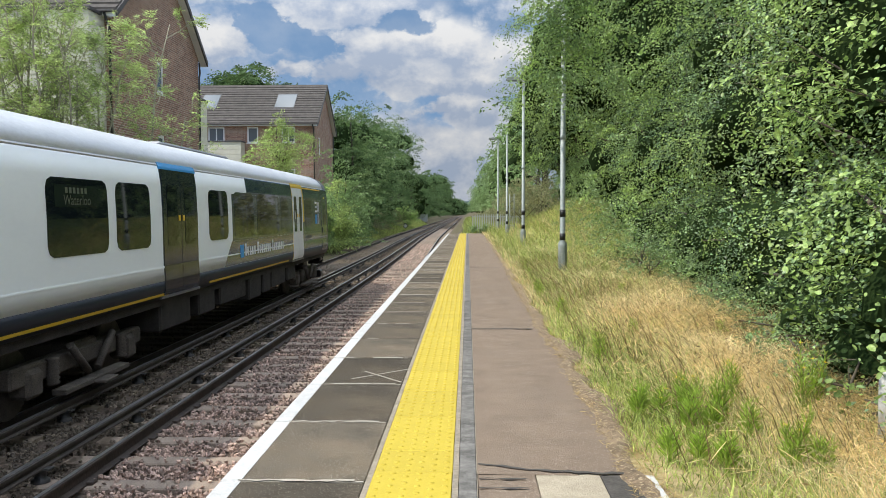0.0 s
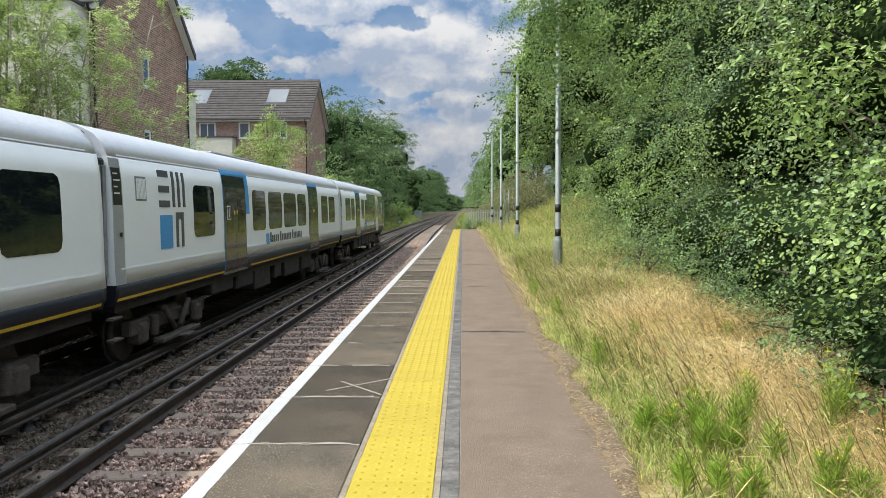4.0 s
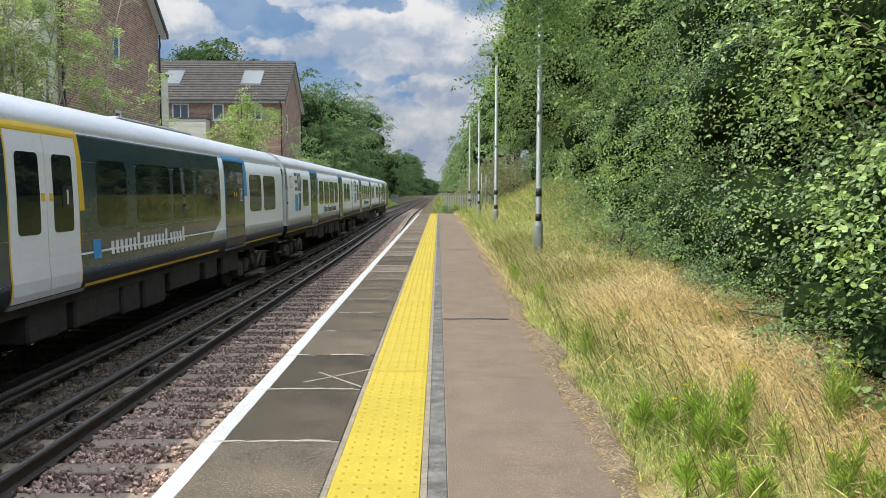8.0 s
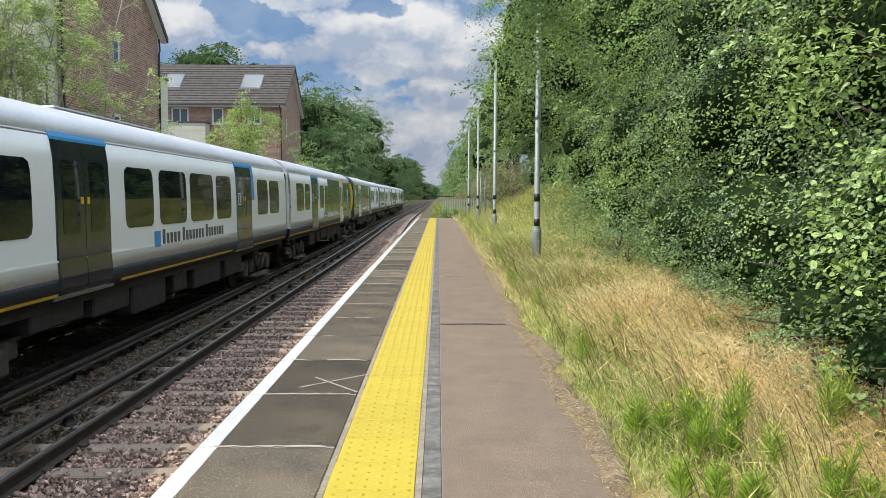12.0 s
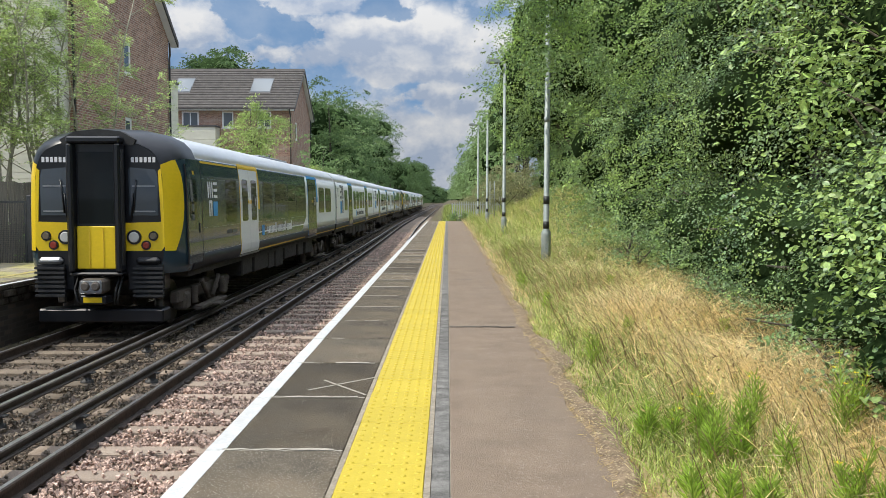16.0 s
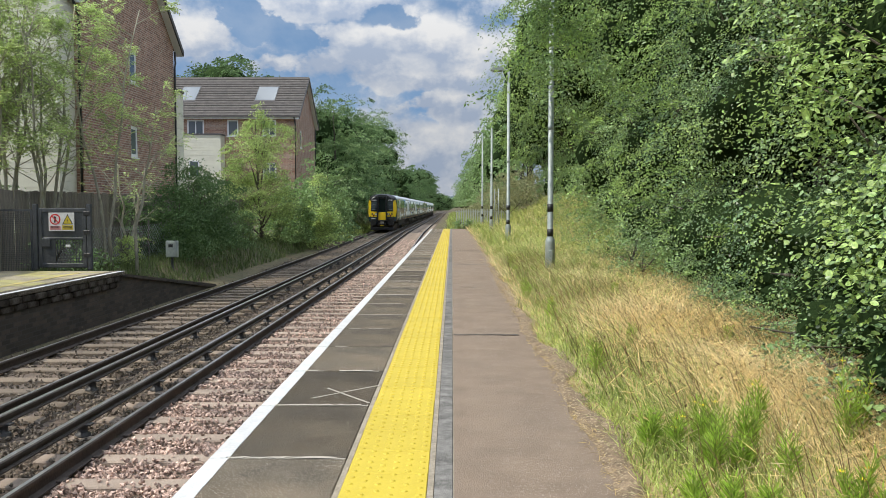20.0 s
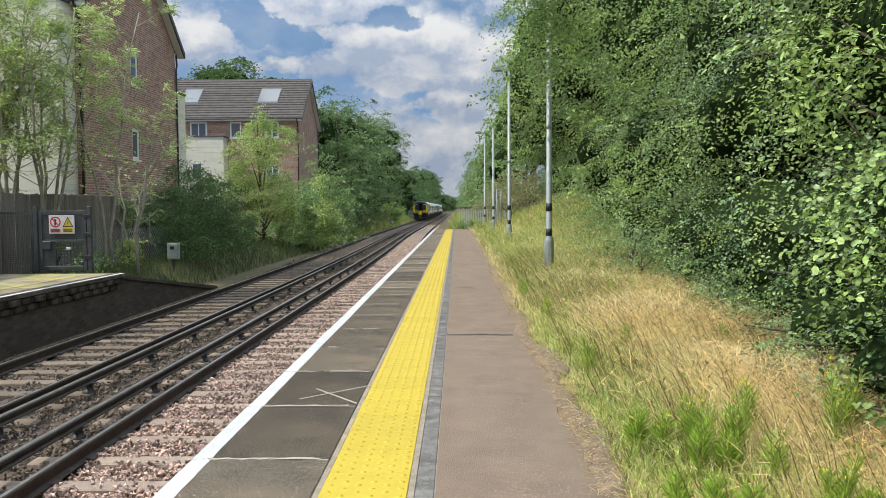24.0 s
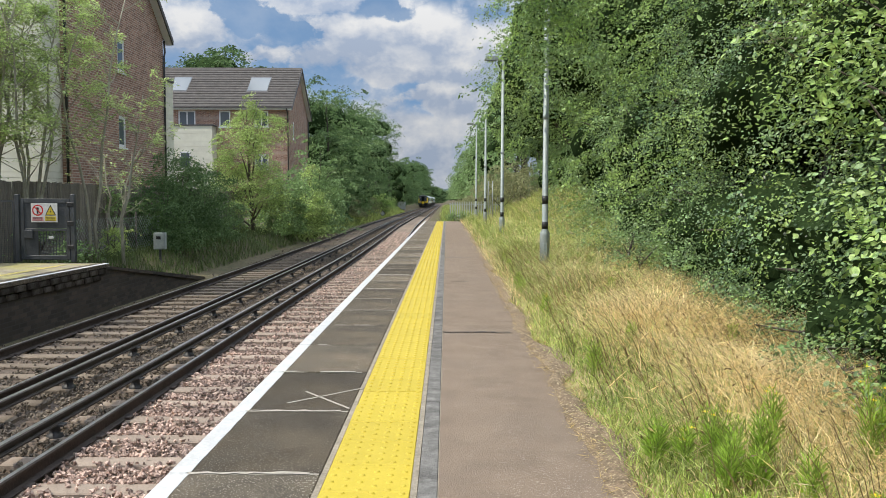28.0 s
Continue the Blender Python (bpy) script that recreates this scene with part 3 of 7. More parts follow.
# our platform
EDGE = -1.22
END = 47.0
platform = thing("platform", label="long station platform of brown asphalt with a slab edge", category="platform", kind="structure")
part("retaining_wall", boxes((EDGE + 0.10, -6, -1.6, EDGE + 0.35, END, -0.07)), M["wallbrick"], platform, "dark brick platform wall")
part("core", boxes((EDGE + 0.36, -6, -1.5, 0.70, END, -0.085)), M["tar"], platform)


def asphalt_sheet():
    """Worn asphalt with a ragged outer edge."""
    rng = random.Random(3)
    bm = bmesh.new()
    ys = list(np.arange(3.0, 20, 0.12)) + list(np.arange(20, END, 0.4)) + [END]
    left, right, low = [], [], []
    for i, y in enumerate(ys):
        w = 0.745 + 0.05 * noise.noise(Vector((0, y * 0.9, 0))) + 0.03 * noise.noise(Vector((5, y * 4, 0))) + rng.uniform(-0.008, 0.008) + 0.10 * float(smooth01(10, 20, y))
        left.append(bm.verts.new((0.009, y, 0.0)))
        right.append(bm.verts.new((w, y, -0.006)))
        low.append(bm.verts.new((w + 0.02, y, -0.08)))
    for i in range(len(ys) - 1):
        bm.faces.new((left[i], right[i], right[i + 1], left[i + 1]))
        bm.faces.new((right[i], low[i], low[i + 1], right[i + 1]))
    bm.faces.new((left[-1], right[-1], low[-1]))
    bmesh.ops.recalc_face_normals(bm, faces=bm.faces)
    return bm


part("asphalt", asphalt_sheet(), M["asphalt"], platform, "brown asphalt walkway with a crumbling edge")
part("old_asphalt", boxes((0.012, -6, -0.08, 0.74, 2.60, -0.004)), M["asphalt"], platform)


def crack(points, width, seed):
    """A ragged dark joint lying on the surface."""
    rng = random.Random(seed)
    bm = bmesh.new()
    rows = []
    for (x0, y0), (x1, y1) in zip(points, points[1:]):
        n = max(2, int(math.hypot(x1 - x0, y1 - y0) / 0.04))
        for i in range(n):
            t = i / n
            w = width * rng.uniform(0.35, 1.2)
            y = y0 + (y1 - y0) * t + rng.uniform(-0.3, 0.3) * width
            rows.append((x0 + (x1 - x0) * t, y - w / 2, y + w / 2))
    a = [(bm.verts.new((x, lo, 0.004)), bm.verts.new((x, hi, 0.004))) for x, lo, hi in rows]
    for p, q in zip(a, a[1:]):
        bm.faces.new((p[0], q[0], q[1], p[1]))
    bmesh.ops.recalc_face_normals(bm, faces=bm.faces)
    return bm


for n, (pts, w) in enumerate(((((0.015, 7.86), (0.40, 7.88), (0.70, 7.85)), 0.045), (((0.10, 12.62), (0.42, 12.55)), 0.05), (((0.015, 17.6), (0.78, 17.55)), 0.07),
                              (((0.015, 23.4), (0.84, 23.4)), 0.08), (((0.015, 3.16), (0.30, 3.06), (0.62, 3.02), (0.80, 3.03)), 0.032), (((0.015, 31.0), (0.84, 31.0)), 0.09))):
    part("tar_joint", crack(pts, w, n), M["tar"], platform, "dark cracked joint across the asphalt")
# mended strip nearest the camera
for x0, x1, ma, lab in ((0.012, 0.289, "asphalt", "sunken brown patch"), (0.292, 0.60, "concrete", "pale tan concrete patch"), (0.603, 0.80, "tar", "dark asphalt patch"), (0.803, 0.86, "white", "worn white edge strip")):
    part("patch", boxes((x0, 2.61, -0.08, x1, 3.03 - 0.02 * x0, -0.004), bevel=0.003), M[ma], platform, lab)
for x0, x1, y in ((0.015, 0.29, 2.93), (0.015, 0.29, 2.80)):
    part("tar_joint", crack(((x0, y), (x1, y)), 0.022, 9), M["tar"], platform)

# grey strip right of the warning tiles, in lengths
y = -6.0
rng = random.Random(8)
while y < END:
    n = min(rng.choice((0.9, 1.3, 2.1, 2.8)), END - y)
    part("kerb_strip", boxes((-0.080, y, -0.08, 0.005, y + n - 0.008, -0.002 + rng.uniform(-0.003, 0.001)), bevel=0.004), M["strip"], platform)
    y += n
# pale mortar either side of the tiles
for x0, x1, z in ((-0.522, -0.4955, -0.0035), (-0.1105, -0.082, -0.0035), (0.0055, 0.0088, -0.001)):
    part("mortar_line", boxes((x0, -6, -0.08, x1, END, z)), M["bedding"], platform, "tan mortar beside the warning tiles")

# coping slabs with pale joints and a white line
PITCH = 1.077
SLAB = mesh_of("slab", boxes((EDGE + 0.105, 0.011, -0.085, -0.524, PITCH - 0.011, 0.0), bevel=0.005), M["slab"])
def nose_mesh(seed):
    """A painted slab nose whose inner paint edge is ragged."""
    rng = random.Random(seed)
    bm = boxes((EDGE, 0.007, -0.075, EDGE + 0.103, PITCH - 0.007, -0.001), bevel=0.012)
    n = 26
    a, b = [], []
    for i in range(n + 1):
        y = 0.012 + (PITCH - 0.024) * i / n
        a.append(bm.verts.new((EDGE + 0.085, y, 0.0022)))
        b.append(bm.verts.new((EDGE + 0.108 + rng.uniform(-0.0015, 0.0025) + 0.001 * math.sin(i * 0.9 + seed), y, 0.0022)))
    for i in range(n):
        bm.faces.new((a[i], b[i], b[i + 1], a[i + 1]))
    return mesh_of("slab_nose", bm, M["white"])


NOSES = [nose_mesh(k) for k in range(4)]
rng = random.Random(4)
k = -9
while 3.96 + k * PITCH < END - 0.3:
    y = 3.96 + k * PITCH
    dz = rng.uniform(-0.003, 0.002)
    piece("slab", SLAB, pose(0, y, dz), platform)
    piece("white_line", NOSES[k % 4], pose(rng.uniform(-0.0015, 0.0015), y, dz), platform)
    lengths = {2: ((-1.12, -0.98), (-0.86, -0.56)), 3: ((-1.05, -0.93),), 4: ((-1.06, -0.90), (-0.86, -0.66)), 6: ((-1.1, -0.62),)}.get(k, ((EDGE + 0.10, -0.53),))
    for a, b in lengths:
        part("joint", boxes((a, y - (0.009 if k < 7 else 0.014), -0.05, b, y + (0.009 if k < 7 else 0.014), -0.001)), M["mortar"], platform)
        part("mortar_smear", crack(((a, y), (b, y)), 0.030 if k < 7 else 0.055, 50 + k), M["mortar"], platform, "ragged pale mortar smeared over the joint")
    k += 1
part("joint_bed", boxes((EDGE + 0.1, -6, -0.08, -0.524, END, -0.012)), M["slab"], platform)
# a painted cross on one slab
for (x0, y0), (x1, y1) in (((-0.86, 5.52), (-0.53, 5.10)), ((-0.92, 5.22), (-0.50, 5.62))):
    d = Vector((x1 - x0, y1 - y0))
    bm = boxes((0, -0.008, 0.0005, d.length, 0.008, 0.002))
    bmesh.ops.transform(bm, matrix=pose(x0, y0, 0, 0, 0, math.degrees(math.atan2(d.y, d.x))), verts=bm.verts)
    part("painted_stroke", bm, M["mortar"], platform, "pale cross painted on a slab")


def tactile_mesh(domes):
    bm = boxes((-0.494, 0.002, -0.08, -0.112, 0.358, 0.0), bevel=0.003)
    if domes:
        for i in range(6):
            for j in range(4):
                x, y = -0.494 + 0.032 + i * 0.0637, 0.025 + j * 0.09 + (0.045 if i % 2 else 0)
                a = [bm.verts.new((x + 0.0155 * math.cos(q * math.tau / 8), y + 0.0155 * math.sin(q * math.tau / 8), 0.0)) for q in range(8)]
                b = [bm.verts.new((x + 0.0095 * math.cos(q * math.tau / 8), y + 0.0095 * math.sin(q * math.tau / 8), 0.006)) for q in range(8)]
                for q in range(8):
                    bm.faces.new((a[q], a[(q + 1) % 8], b[(q + 1) % 8], b[q]))
                bm.faces.new(b)
    return mesh_of("warning_tile", bm, M["yellow"])


TILE = tactile_mesh(True)
y = 3.02 - 0.36 * 25
while y < END - 0.3:
    piece("warning_tile", TILE, pose(rng.uniform(-0.001, 0.001), y, rng.uniform(-0.002, 0.001)), platform)
    y += 0.36

# the platform across the line
far_platform = thing("far_platform", label="low platform end of dark brick with a white edge line", category="platform", kind="structure")
FX, FZ, FEND = -7.70, -0.25, 18.9
part("retaining_wall", boxes((FX - 0.30, -20, -1.6, FX - 0.06, FEND, FZ - 0.09)), M["wallbrick"], far_platform, "dark sooty brick wall")
part("surface", boxes((-10.6, -20, FZ - 0.30, FX - 0.33, FEND, FZ - 0.004)), mat("mossy_asphalt", (0.20, 0.17, 0.12), (0.42, 0.37, 0.27), 2, 0.9, bump=0.5, spec=0.2, stain=(0.42, 0.40, 0.09), stain_scale=1.1, stain_amount=0.8), far_platform, "worn mossy asphalt")
STONE = [mesh_of("stone", boxes((-0.02, 0.006, 0.006, 0.03 + 0.012 * k, 0.43 - 0.02 * k, 0.125), bevel=0.012), mat("sooty_stone", (0.030, 0.025, 0.019), (0.070, 0.056, 0.042), 6, 0.95, spec=0.1, bump=0.6, fine=40, rnd=0.4, stain=(0.22, 0.21, 0.19), stain_scale=6, stain_amount=0.3)) for k in range(3)]
rng = random.Random(61)
for row in range(2):
    y = 6.0 + 0.21 * (row % 2)
    while y < FEND - 0.45:
        piece("stone", STONE[rng.randrange(3)], pose(FX - 0.065 + (0.02 if row == 0 else rng.uniform(-0.012, 0.008)), y, FZ - 0.09 - 0.132 * (row + 1)), far_platform)
        y += 0.44
for y, z in ((9.6, -0.95), (13.3, -0.80), (9.75, -0.97)):
    part("white_mark", boxes((FX - 0.06, y, z, FX - 0.045, y + 0.05, z + 0.16)), M["white"], far_platform, "small white painted mark")
y = -20.0
while y < FEND - 0.01:
    part("coping", boxes((FX - 0.32, y + 0.006, FZ - 0.085, FX, min(y + 0.9, FEND) - 0.006, FZ), bevel=0.01), M["slab"], far_platform)
    part("white_line", boxes((FX - 0.115, y + 0.008, FZ + 0.0005, FX - 0.005, min(y + 0.9, FEND) - 0.008, FZ + 0.003)), M["white"], far_platform)
    y += 0.9
part("yellow_line", boxes((FX - 0.92, -20, FZ - 0.002, FX - 0.76, FEND - 0.5, FZ + 0.002)), mat("worn_yellow", (0.30, 0.25, 0.12), (0.58, 0.47, 0.12), 3, 0.8), far_platform, "worn yellow warning line")
ramp = prism([(FEND + 0.004, FZ - 0.06), (26.5, -1.28), (26.5, -1.6), (FEND + 0.004, -1.6)], 2.2, "x", FX - 2.3)
part("ramp", ramp, M["wallbrick"], far_platform, "dark ramp down to the track")
for i in range(12):
    y0, y1 = FEND + 0.01 + i * 0.63, FEND + 0.01 + (i + 1) * 0.63 - 0.012
    f = lambda v: FZ - 0.055 - (v - FEND) * 0.1345
    bm = prism([(y0, f(y0) - 0.07), (y1, f(y1) - 0.07), (y1, f(y1)), (y0, f(y0))], 0.3, "x", FX - 0.36)
    part("coping", bm, M["wallbrick"], far_platform, "dark brick-on-edge coping of the ramp")


# ---- the train: eight carriages in two units ----
CAR = 20.4


def plain(name, c, rough=0.35, metal=0.0, var=0.06, bump=0.02, spec=0.5):
    return mat(name, tuple(v * (1 - var) for v in c), tuple(min(v * (1 + var), 0.95) for v in c), 1.5, rough, metal, bump=bump, fine=25, stain=tuple(v * 0.72 for v in c), stain_scale=0.8, stain_amount=0.25, stretch=(1, 0.4, 1), spec=spec)


T = dict(
    white=plain("pale_carriage_paint", (0.895, 0.935, 0.905), 0.42, var=0.015, spec=0.25),
    roof=plain("roof_paint", (0.70, 0.73, 0.76), 0.3, var=0.10, bump=0.08),
    dark=plain("charcoal_carriage_paint", (0.026, 0.050, 0.066), 0.12, spec=0.42),
    navy=plain("navy_band_paint", (0.015, 0.018, 0.027), 0.42, spec=0.25),
    line=plain("yellow_stripe_paint", (0.75, 0.50, 0.03), 0.45),
    yellow=plain("yellow_end_paint", (0.80, 0.56, 0.015), 0.35),
    blue=plain("bright_blue_paint", (0.05, 0.34, 0.72), 0.4),
    black=plain("black_end_paint", (0.010, 0.011, 0.014), 0.3),
    door=plain("dark_door_paint", (0.013, 0.018, 0.026), 0.16, spec=0.45),
    doorw=plain("white_door_paint", (0.80, 0.82, 0.83), 0.3),
    case=mat("black_underframe_case", (0.016, 0.014, 0.012), (0.055, 0.047, 0.040), 5, 0.8, bump=0.4),
    gear=mat("grimy_underframe", (0.050, 0.043, 0.036), (0.15, 0.125, 0.10), 5, 0.85, bump=0.4),
    wheel=mat("wheel_steel", (0.08, 0.068, 0.058), (0.18, 0.155, 0.13), 5, 0.6, metal=0.3),
    letter=plain("lettering_white", (0.80, 0.80, 0.80), 0.4),
    letterd=plain("lettering_grey", (0.08, 0.09, 0.10), 0.4),
    glass=glass_mat("dark_carriage_glass", (0.008, 0.012, 0.014), 0.03, 0.22),
    # windscreen base colour is lightened to hold its blue-grey reflection
    screen=glass_mat("windscreen_glass", (0.06, 0.075, 0.09), 0.04, 0.6),
    pillar=plain("grey_pillar_paint", (0.40, 0.42, 0.43), 0.4, 0.2),
    rubber=mat("gangway_rubber", (0.015, 0.015, 0.016), (0.04, 0.04, 0.04), 6, 0.8),
    led=glass_mat("display_panel", (0.012, 0.020, 0.016), 0.2, 0.1),
    led_text=plain("amber_display_text", (0.10, 0.115, 0.075), 0.5),
    lamp=glass_mat("headlamp_glass", (0.55, 0.55, 0.52), 0.08),
    amber=glass_mat("marker_lamp_glass", (0.16, 0.13, 0.09), 0.15),
    red=glass_mat("tail_lamp_glass", (0.26, 0.03, 0.02), 0.2),
    metal=mat("grey_metal", (0.22, 0.23, 0.24), (0.36, 0.37, 0.38), 6, 0.4, metal=0.5),
)
# half of a carriage's outline: distance from the middle, height over the rails
HALF = [(1.36, 1.04), (1.408, 1.18), (1.418, 1.32), (1.402, 1.55), (1.40, 1.80), (1.395, 2.30), (1.375, 2.80), (1.335, 3.08), (1.26, 3.26), (1.13, 3.40), (0.88, 3.52), (0.5, 3.595), (0.0, 3.62)]


def width_at(z):
    for (a, p), (b, q) in zip(HALF, HALF[1:]):
        if p <= z <= q:
            return a + (b - a) * (z - p) / (q - p)
    return HALF[0][0]


def side_patch(s0, s1, z0, z1, out, thick=0.03, lean=0.0, both=True, corner=0.0):
    """A panel that follows the body's flank on the +x side, between two stations and two heights."""
    bm = bmesh.new()
    zs = sorted({z0, z1, *[z for _, z in HALF if z0 < z < z1]})
    if corner:
        zs = sorted(set(zs) | {z0 + corner * 0.3, z0 + corner, z1 - corner, z1 - corner * 0.3})
    grids = []
    for o in (out, out - thick):
        line = []
        for z in zs:
            t = (z - z0) / (z1 - z0)
            cut = 0.0
            if corner:
                d = min(z - z0, z1 - z)
                cut = corner - math.sqrt(max(corner ** 2 - max(corner - d, 0) ** 2, 0))
            line.append((bm.verts.new((width_at(z) + o, s0 + cut + lean * t, z)), bm.verts.new((width_at(z) + o, s1 - cut + (lean * t if both else 0.0), z))))
        grids.append(line)
    for (a, b), (c, d) in zip(grids[0], grids[0][1:]):
        bm.faces.new((a, b, d, c))
    for side in (0, 1):
        for i in range(len(zs) - 1):
            bm.faces.new((grids[0][i][side], grids[0][i + 1][side], grids[1][i + 1][side], grids[1][i][side]))
    bm.faces.new((grids[0][0][0], grids[0][0][1], grids[1][0][1], grids[1][0][0]))
    bm.faces.new((grids[0][-1][0], grids[0][-1][1], grids[1][-1][1], grids[1][-1][0]))
    bmesh.ops.recalc_face_normals(bm, faces=bm.faces)
    return bm


def shell(s0, s1, z_from, z_to, rounded=(0.0, 0.0)):
    """The closed skin of a carriage between two heights."""
    half = [(w, z) for w, z in HALF if z_from - 1e-6 <= z <= z_to + 1e-6]
    outline = half + [(-w, z) for w, z in reversed(half) if w > 0]
    bm = bmesh.new()
    steps = [(s0, 1 - rounded[0] * 0.10), (s0 + 0.12, 1 - rounded[0] * 0.05), (s0 + 0.5, 1.0), (s1 - 0.5, 1.0), (s1 - 0.12, 1 - rounded[1] * 0.05), (s1, 1 - rounded[1] * 0.10)]
    rings = [[bm.verts.new((w * k, s, z_from + (z - z_from) * (k if z_to > 3 else 1))) for w, z in outline] for s, k in steps]
    n = len(outline)
    for p, q in zip(rings, rings[1:]):
        for i in range(n):
            f = bm.faces.new((p[i], p[(i + 1) % n], q[(i + 1) % n], q[i]))
            f.smooth = i != n - 1 and (z_to > 3.5 or i != len(half) - 1)
    bm.faces.new(rings[0][::-1])
    bm.faces.new(rings[-1])
    bmesh.ops.recalc_face_normals(bm, faces=bm.faces)
    return bm


def flip(bm, turn):
    if turn:
        bmesh.ops.transform(bm, matrix=pose(0, 0, 0, 0, 0, 0) @ Matrix.Diagonal((1, -1, 1, 1)), verts=bm.verts)
        bmesh.ops.reverse_faces(bm, faces=bm.faces)
    return bm


def bogie(parent, y):
    b = part("bogie", boxes((0.95, y - 1.75, 0.42, 1.12, y + 1.75, 0.66), (-1.12, y - 1.75, 0.42, -0.95, y + 1.75, 0.66), (-1.1, y - 0.35, 0.40, 1.1, y + 0.35, 0.74), bevel=0.03), T["gear"], parent)
    for dy in (-1.3, 1.3):
        for s in (-1, 1):
            bm = bmesh.new()
            tube(bm, [(s * 0.70, y + dy, 0.42), (s * 0.83, y + dy, 0.42)], [0.42, 0.42], 24)
            tube(bm, [(s * 0.67, y + dy, 0.42), (s * 0.70, y + dy, 0.42)], [0.45, 0.45], 24)
            part("wheel", bm, T["wheel"], b)
            bm = boxes((s * 1.03 - 0.14, y + dy - 0.17, 0.26, s * 1.03 + 0.14, y + dy + 0.17, 0.60), bevel=0.05)
            part("axle_box", bm, T["gear"], b)
            bm = bmesh.new()
            tube(bm, [(s * 1.16, y + dy * 0.72, 0.34 + j * 0.0275) for j in range(13)], [0.085 if j % 2 else 0.062 for j in range(13)], 10)
            part("spring", bm, T["gear"], b)
            bm = bmesh.new()
            tube(bm, [(s * 1.2, y + dy * 0.1, 0.35), (s * 1.2, y + dy * 0.45, 0.75)], [0.05, 0.05], 8)
            part("damper", bm, T["gear"], b)
    bm = boxes((1.12, y - 0.9, 0.20, 1.30, y + 0.9, 0.27), (1.12, y - 0.2, 0.2, 1.45, y + 0.2, 0.24), bevel=0.01)
    part("shoe_beam", bm, T["gear"], b)
    return b


def window(parent, s0, s1, turn, z0=1.86, z1=2.78):
    w = part("window", flip(side_patch(s0, s1, z0, z1, 0.006, 0.03, corner=0.13), turn), T["glass"], parent)
    return w


def doorway(parent, s0, s1, turn, kind):
    """A double sliding door: two leaves, each with a tall window."""
    lead = lambda a, b: (s0 - b, s0 - a) if turn else (s1 + a, s1 + b)
    paint = {"white": T["doorw"]}.get(kind, T["door"])
    mid = (s0 + s1) / 2
    frame_paint = {"white": T["line"], "blue": T["blue"], "dark": T["blue"]}[kind]
    ds = part("doorway", flip(side_patch(s0 - 0.03, s1 + 0.03, 1.10, 3.10, 0.004, 0.02), turn), frame_paint if kind != "dark" else T["dark"], parent)
    part("door_head", flip(side_patch(s0 - 0.05, s1 + 0.05, 3.04, 3.14, 0.012, 0.02), turn), frame_paint, ds)
    for a, b in ((s0, mid - 0.008), (mid + 0.008, s1)):
        leaf = part("door_leaf", flip(side_patch(a, b, 1.10, 3.03, 0.010, 0.03), turn), paint, ds)
        part("door_window", flip(side_patch(a + 0.16, b - 0.16, 1.85, 2.80, 0.014, 0.02, corner=0.06), turn), T["glass"], leaf)
        c = b - 0.09 if a == s0 else a + 0.09
        part("notice", flip(side_patch(c - 0.035, c + 0.035, 2.24, 2.33, 0.018, 0.02), turn), T["line"], leaf, "small yellow door notice")
    if kind != "dark":
        c = (s0 + mid) / 2 - 0.1
        plate = part("sign_plate", flip(side_patch(c - 0.13, c + 0.13, 2.14, 2.42, 0.019, 0.02), turn), T["letter"] if kind == "blue" else T["black"], ds, "small square door sign")
        if kind == "blue":
            part("sign_face", flip(side_patch(c - 0.11, c + 0.11, 2.16, 2.40, 0.022, 0.02), turn), T["black"], plate)
        part("sign_mark", flip(side_patch(c - 0.018, c + 0.018, 2.19, 2.37, 0.025, 0.02), turn), T["letter"], plate)
    part("threshold", flip(side_patch(s0 - 0.1, s1 + 0.1, 1.045, 1.085, 0.03, 0.05), turn), T["metal"], ds)
    if kind == "blue":
        part("surround", flip(side_patch(*lead(0.03, 0.31), 2.25, 3.12, 0.009, 0.02, lean=0.05 if turn else -0.05), turn), T["blue"], ds, "blue accessible-door surround")
    if kind == "white":
        part("surround", flip(side_patch(*lead(0.03, 0.17), 2.1, 3.12, 0.009, 0.02, lean=0.05 if turn else -0.05), turn), T["line"], ds, "yellow first-class surround")


def bars(parent, s0, z0, words, height, paint, turn, wide=0.142):
    """Plain upright bars where the carriage carries its operator's name, read from the rear end forwards."""
    s = s0
    for n in words:
        for k in range(n):
            h = height * (1.0 if k == 0 else 0.72)
            part("name_bar", flip(side_patch(s, s + wide * 0.58, z0, z0 + h, 0.009, 0.015), turn), paint, parent)
            s += wide
        s += 0.09


def emblem(parent, s0, z0, k, ink, turn, block=None):
    """The operator's emblem as plain bars and one blue block; k: its scale."""
    for a, b, c, d in ((0, 0.42, 0.95, 1.05), (0, 0.42, 0.72, 0.82), (0, 0.42, 0.5, 0.6), (0.55, 0.65, 0.5, 1.05), (0.78, 0.88, 0.5, 1.05), (1.01, 1.11, 0.5, 1.05), (0.66, 0.76, -0.12, 0.42), (0.90, 1.0, -0.12, 0.42), (0.77, 0.89, 0.32, 0.42)):
        part("emblem_bar", flip(side_patch(s0 + a * k, s0 + b * k, z0 + c * k, z0 + d * k, 0.009, 0.015), turn), ink, parent)
    part("emblem_block", flip(side_patch(s0, s0 + 0.5 * k, z0 - 0.12 * k, z0 + 0.38 * k, 0.009, 0.015), turn), block or T["blue"], parent, "block of the emblem")


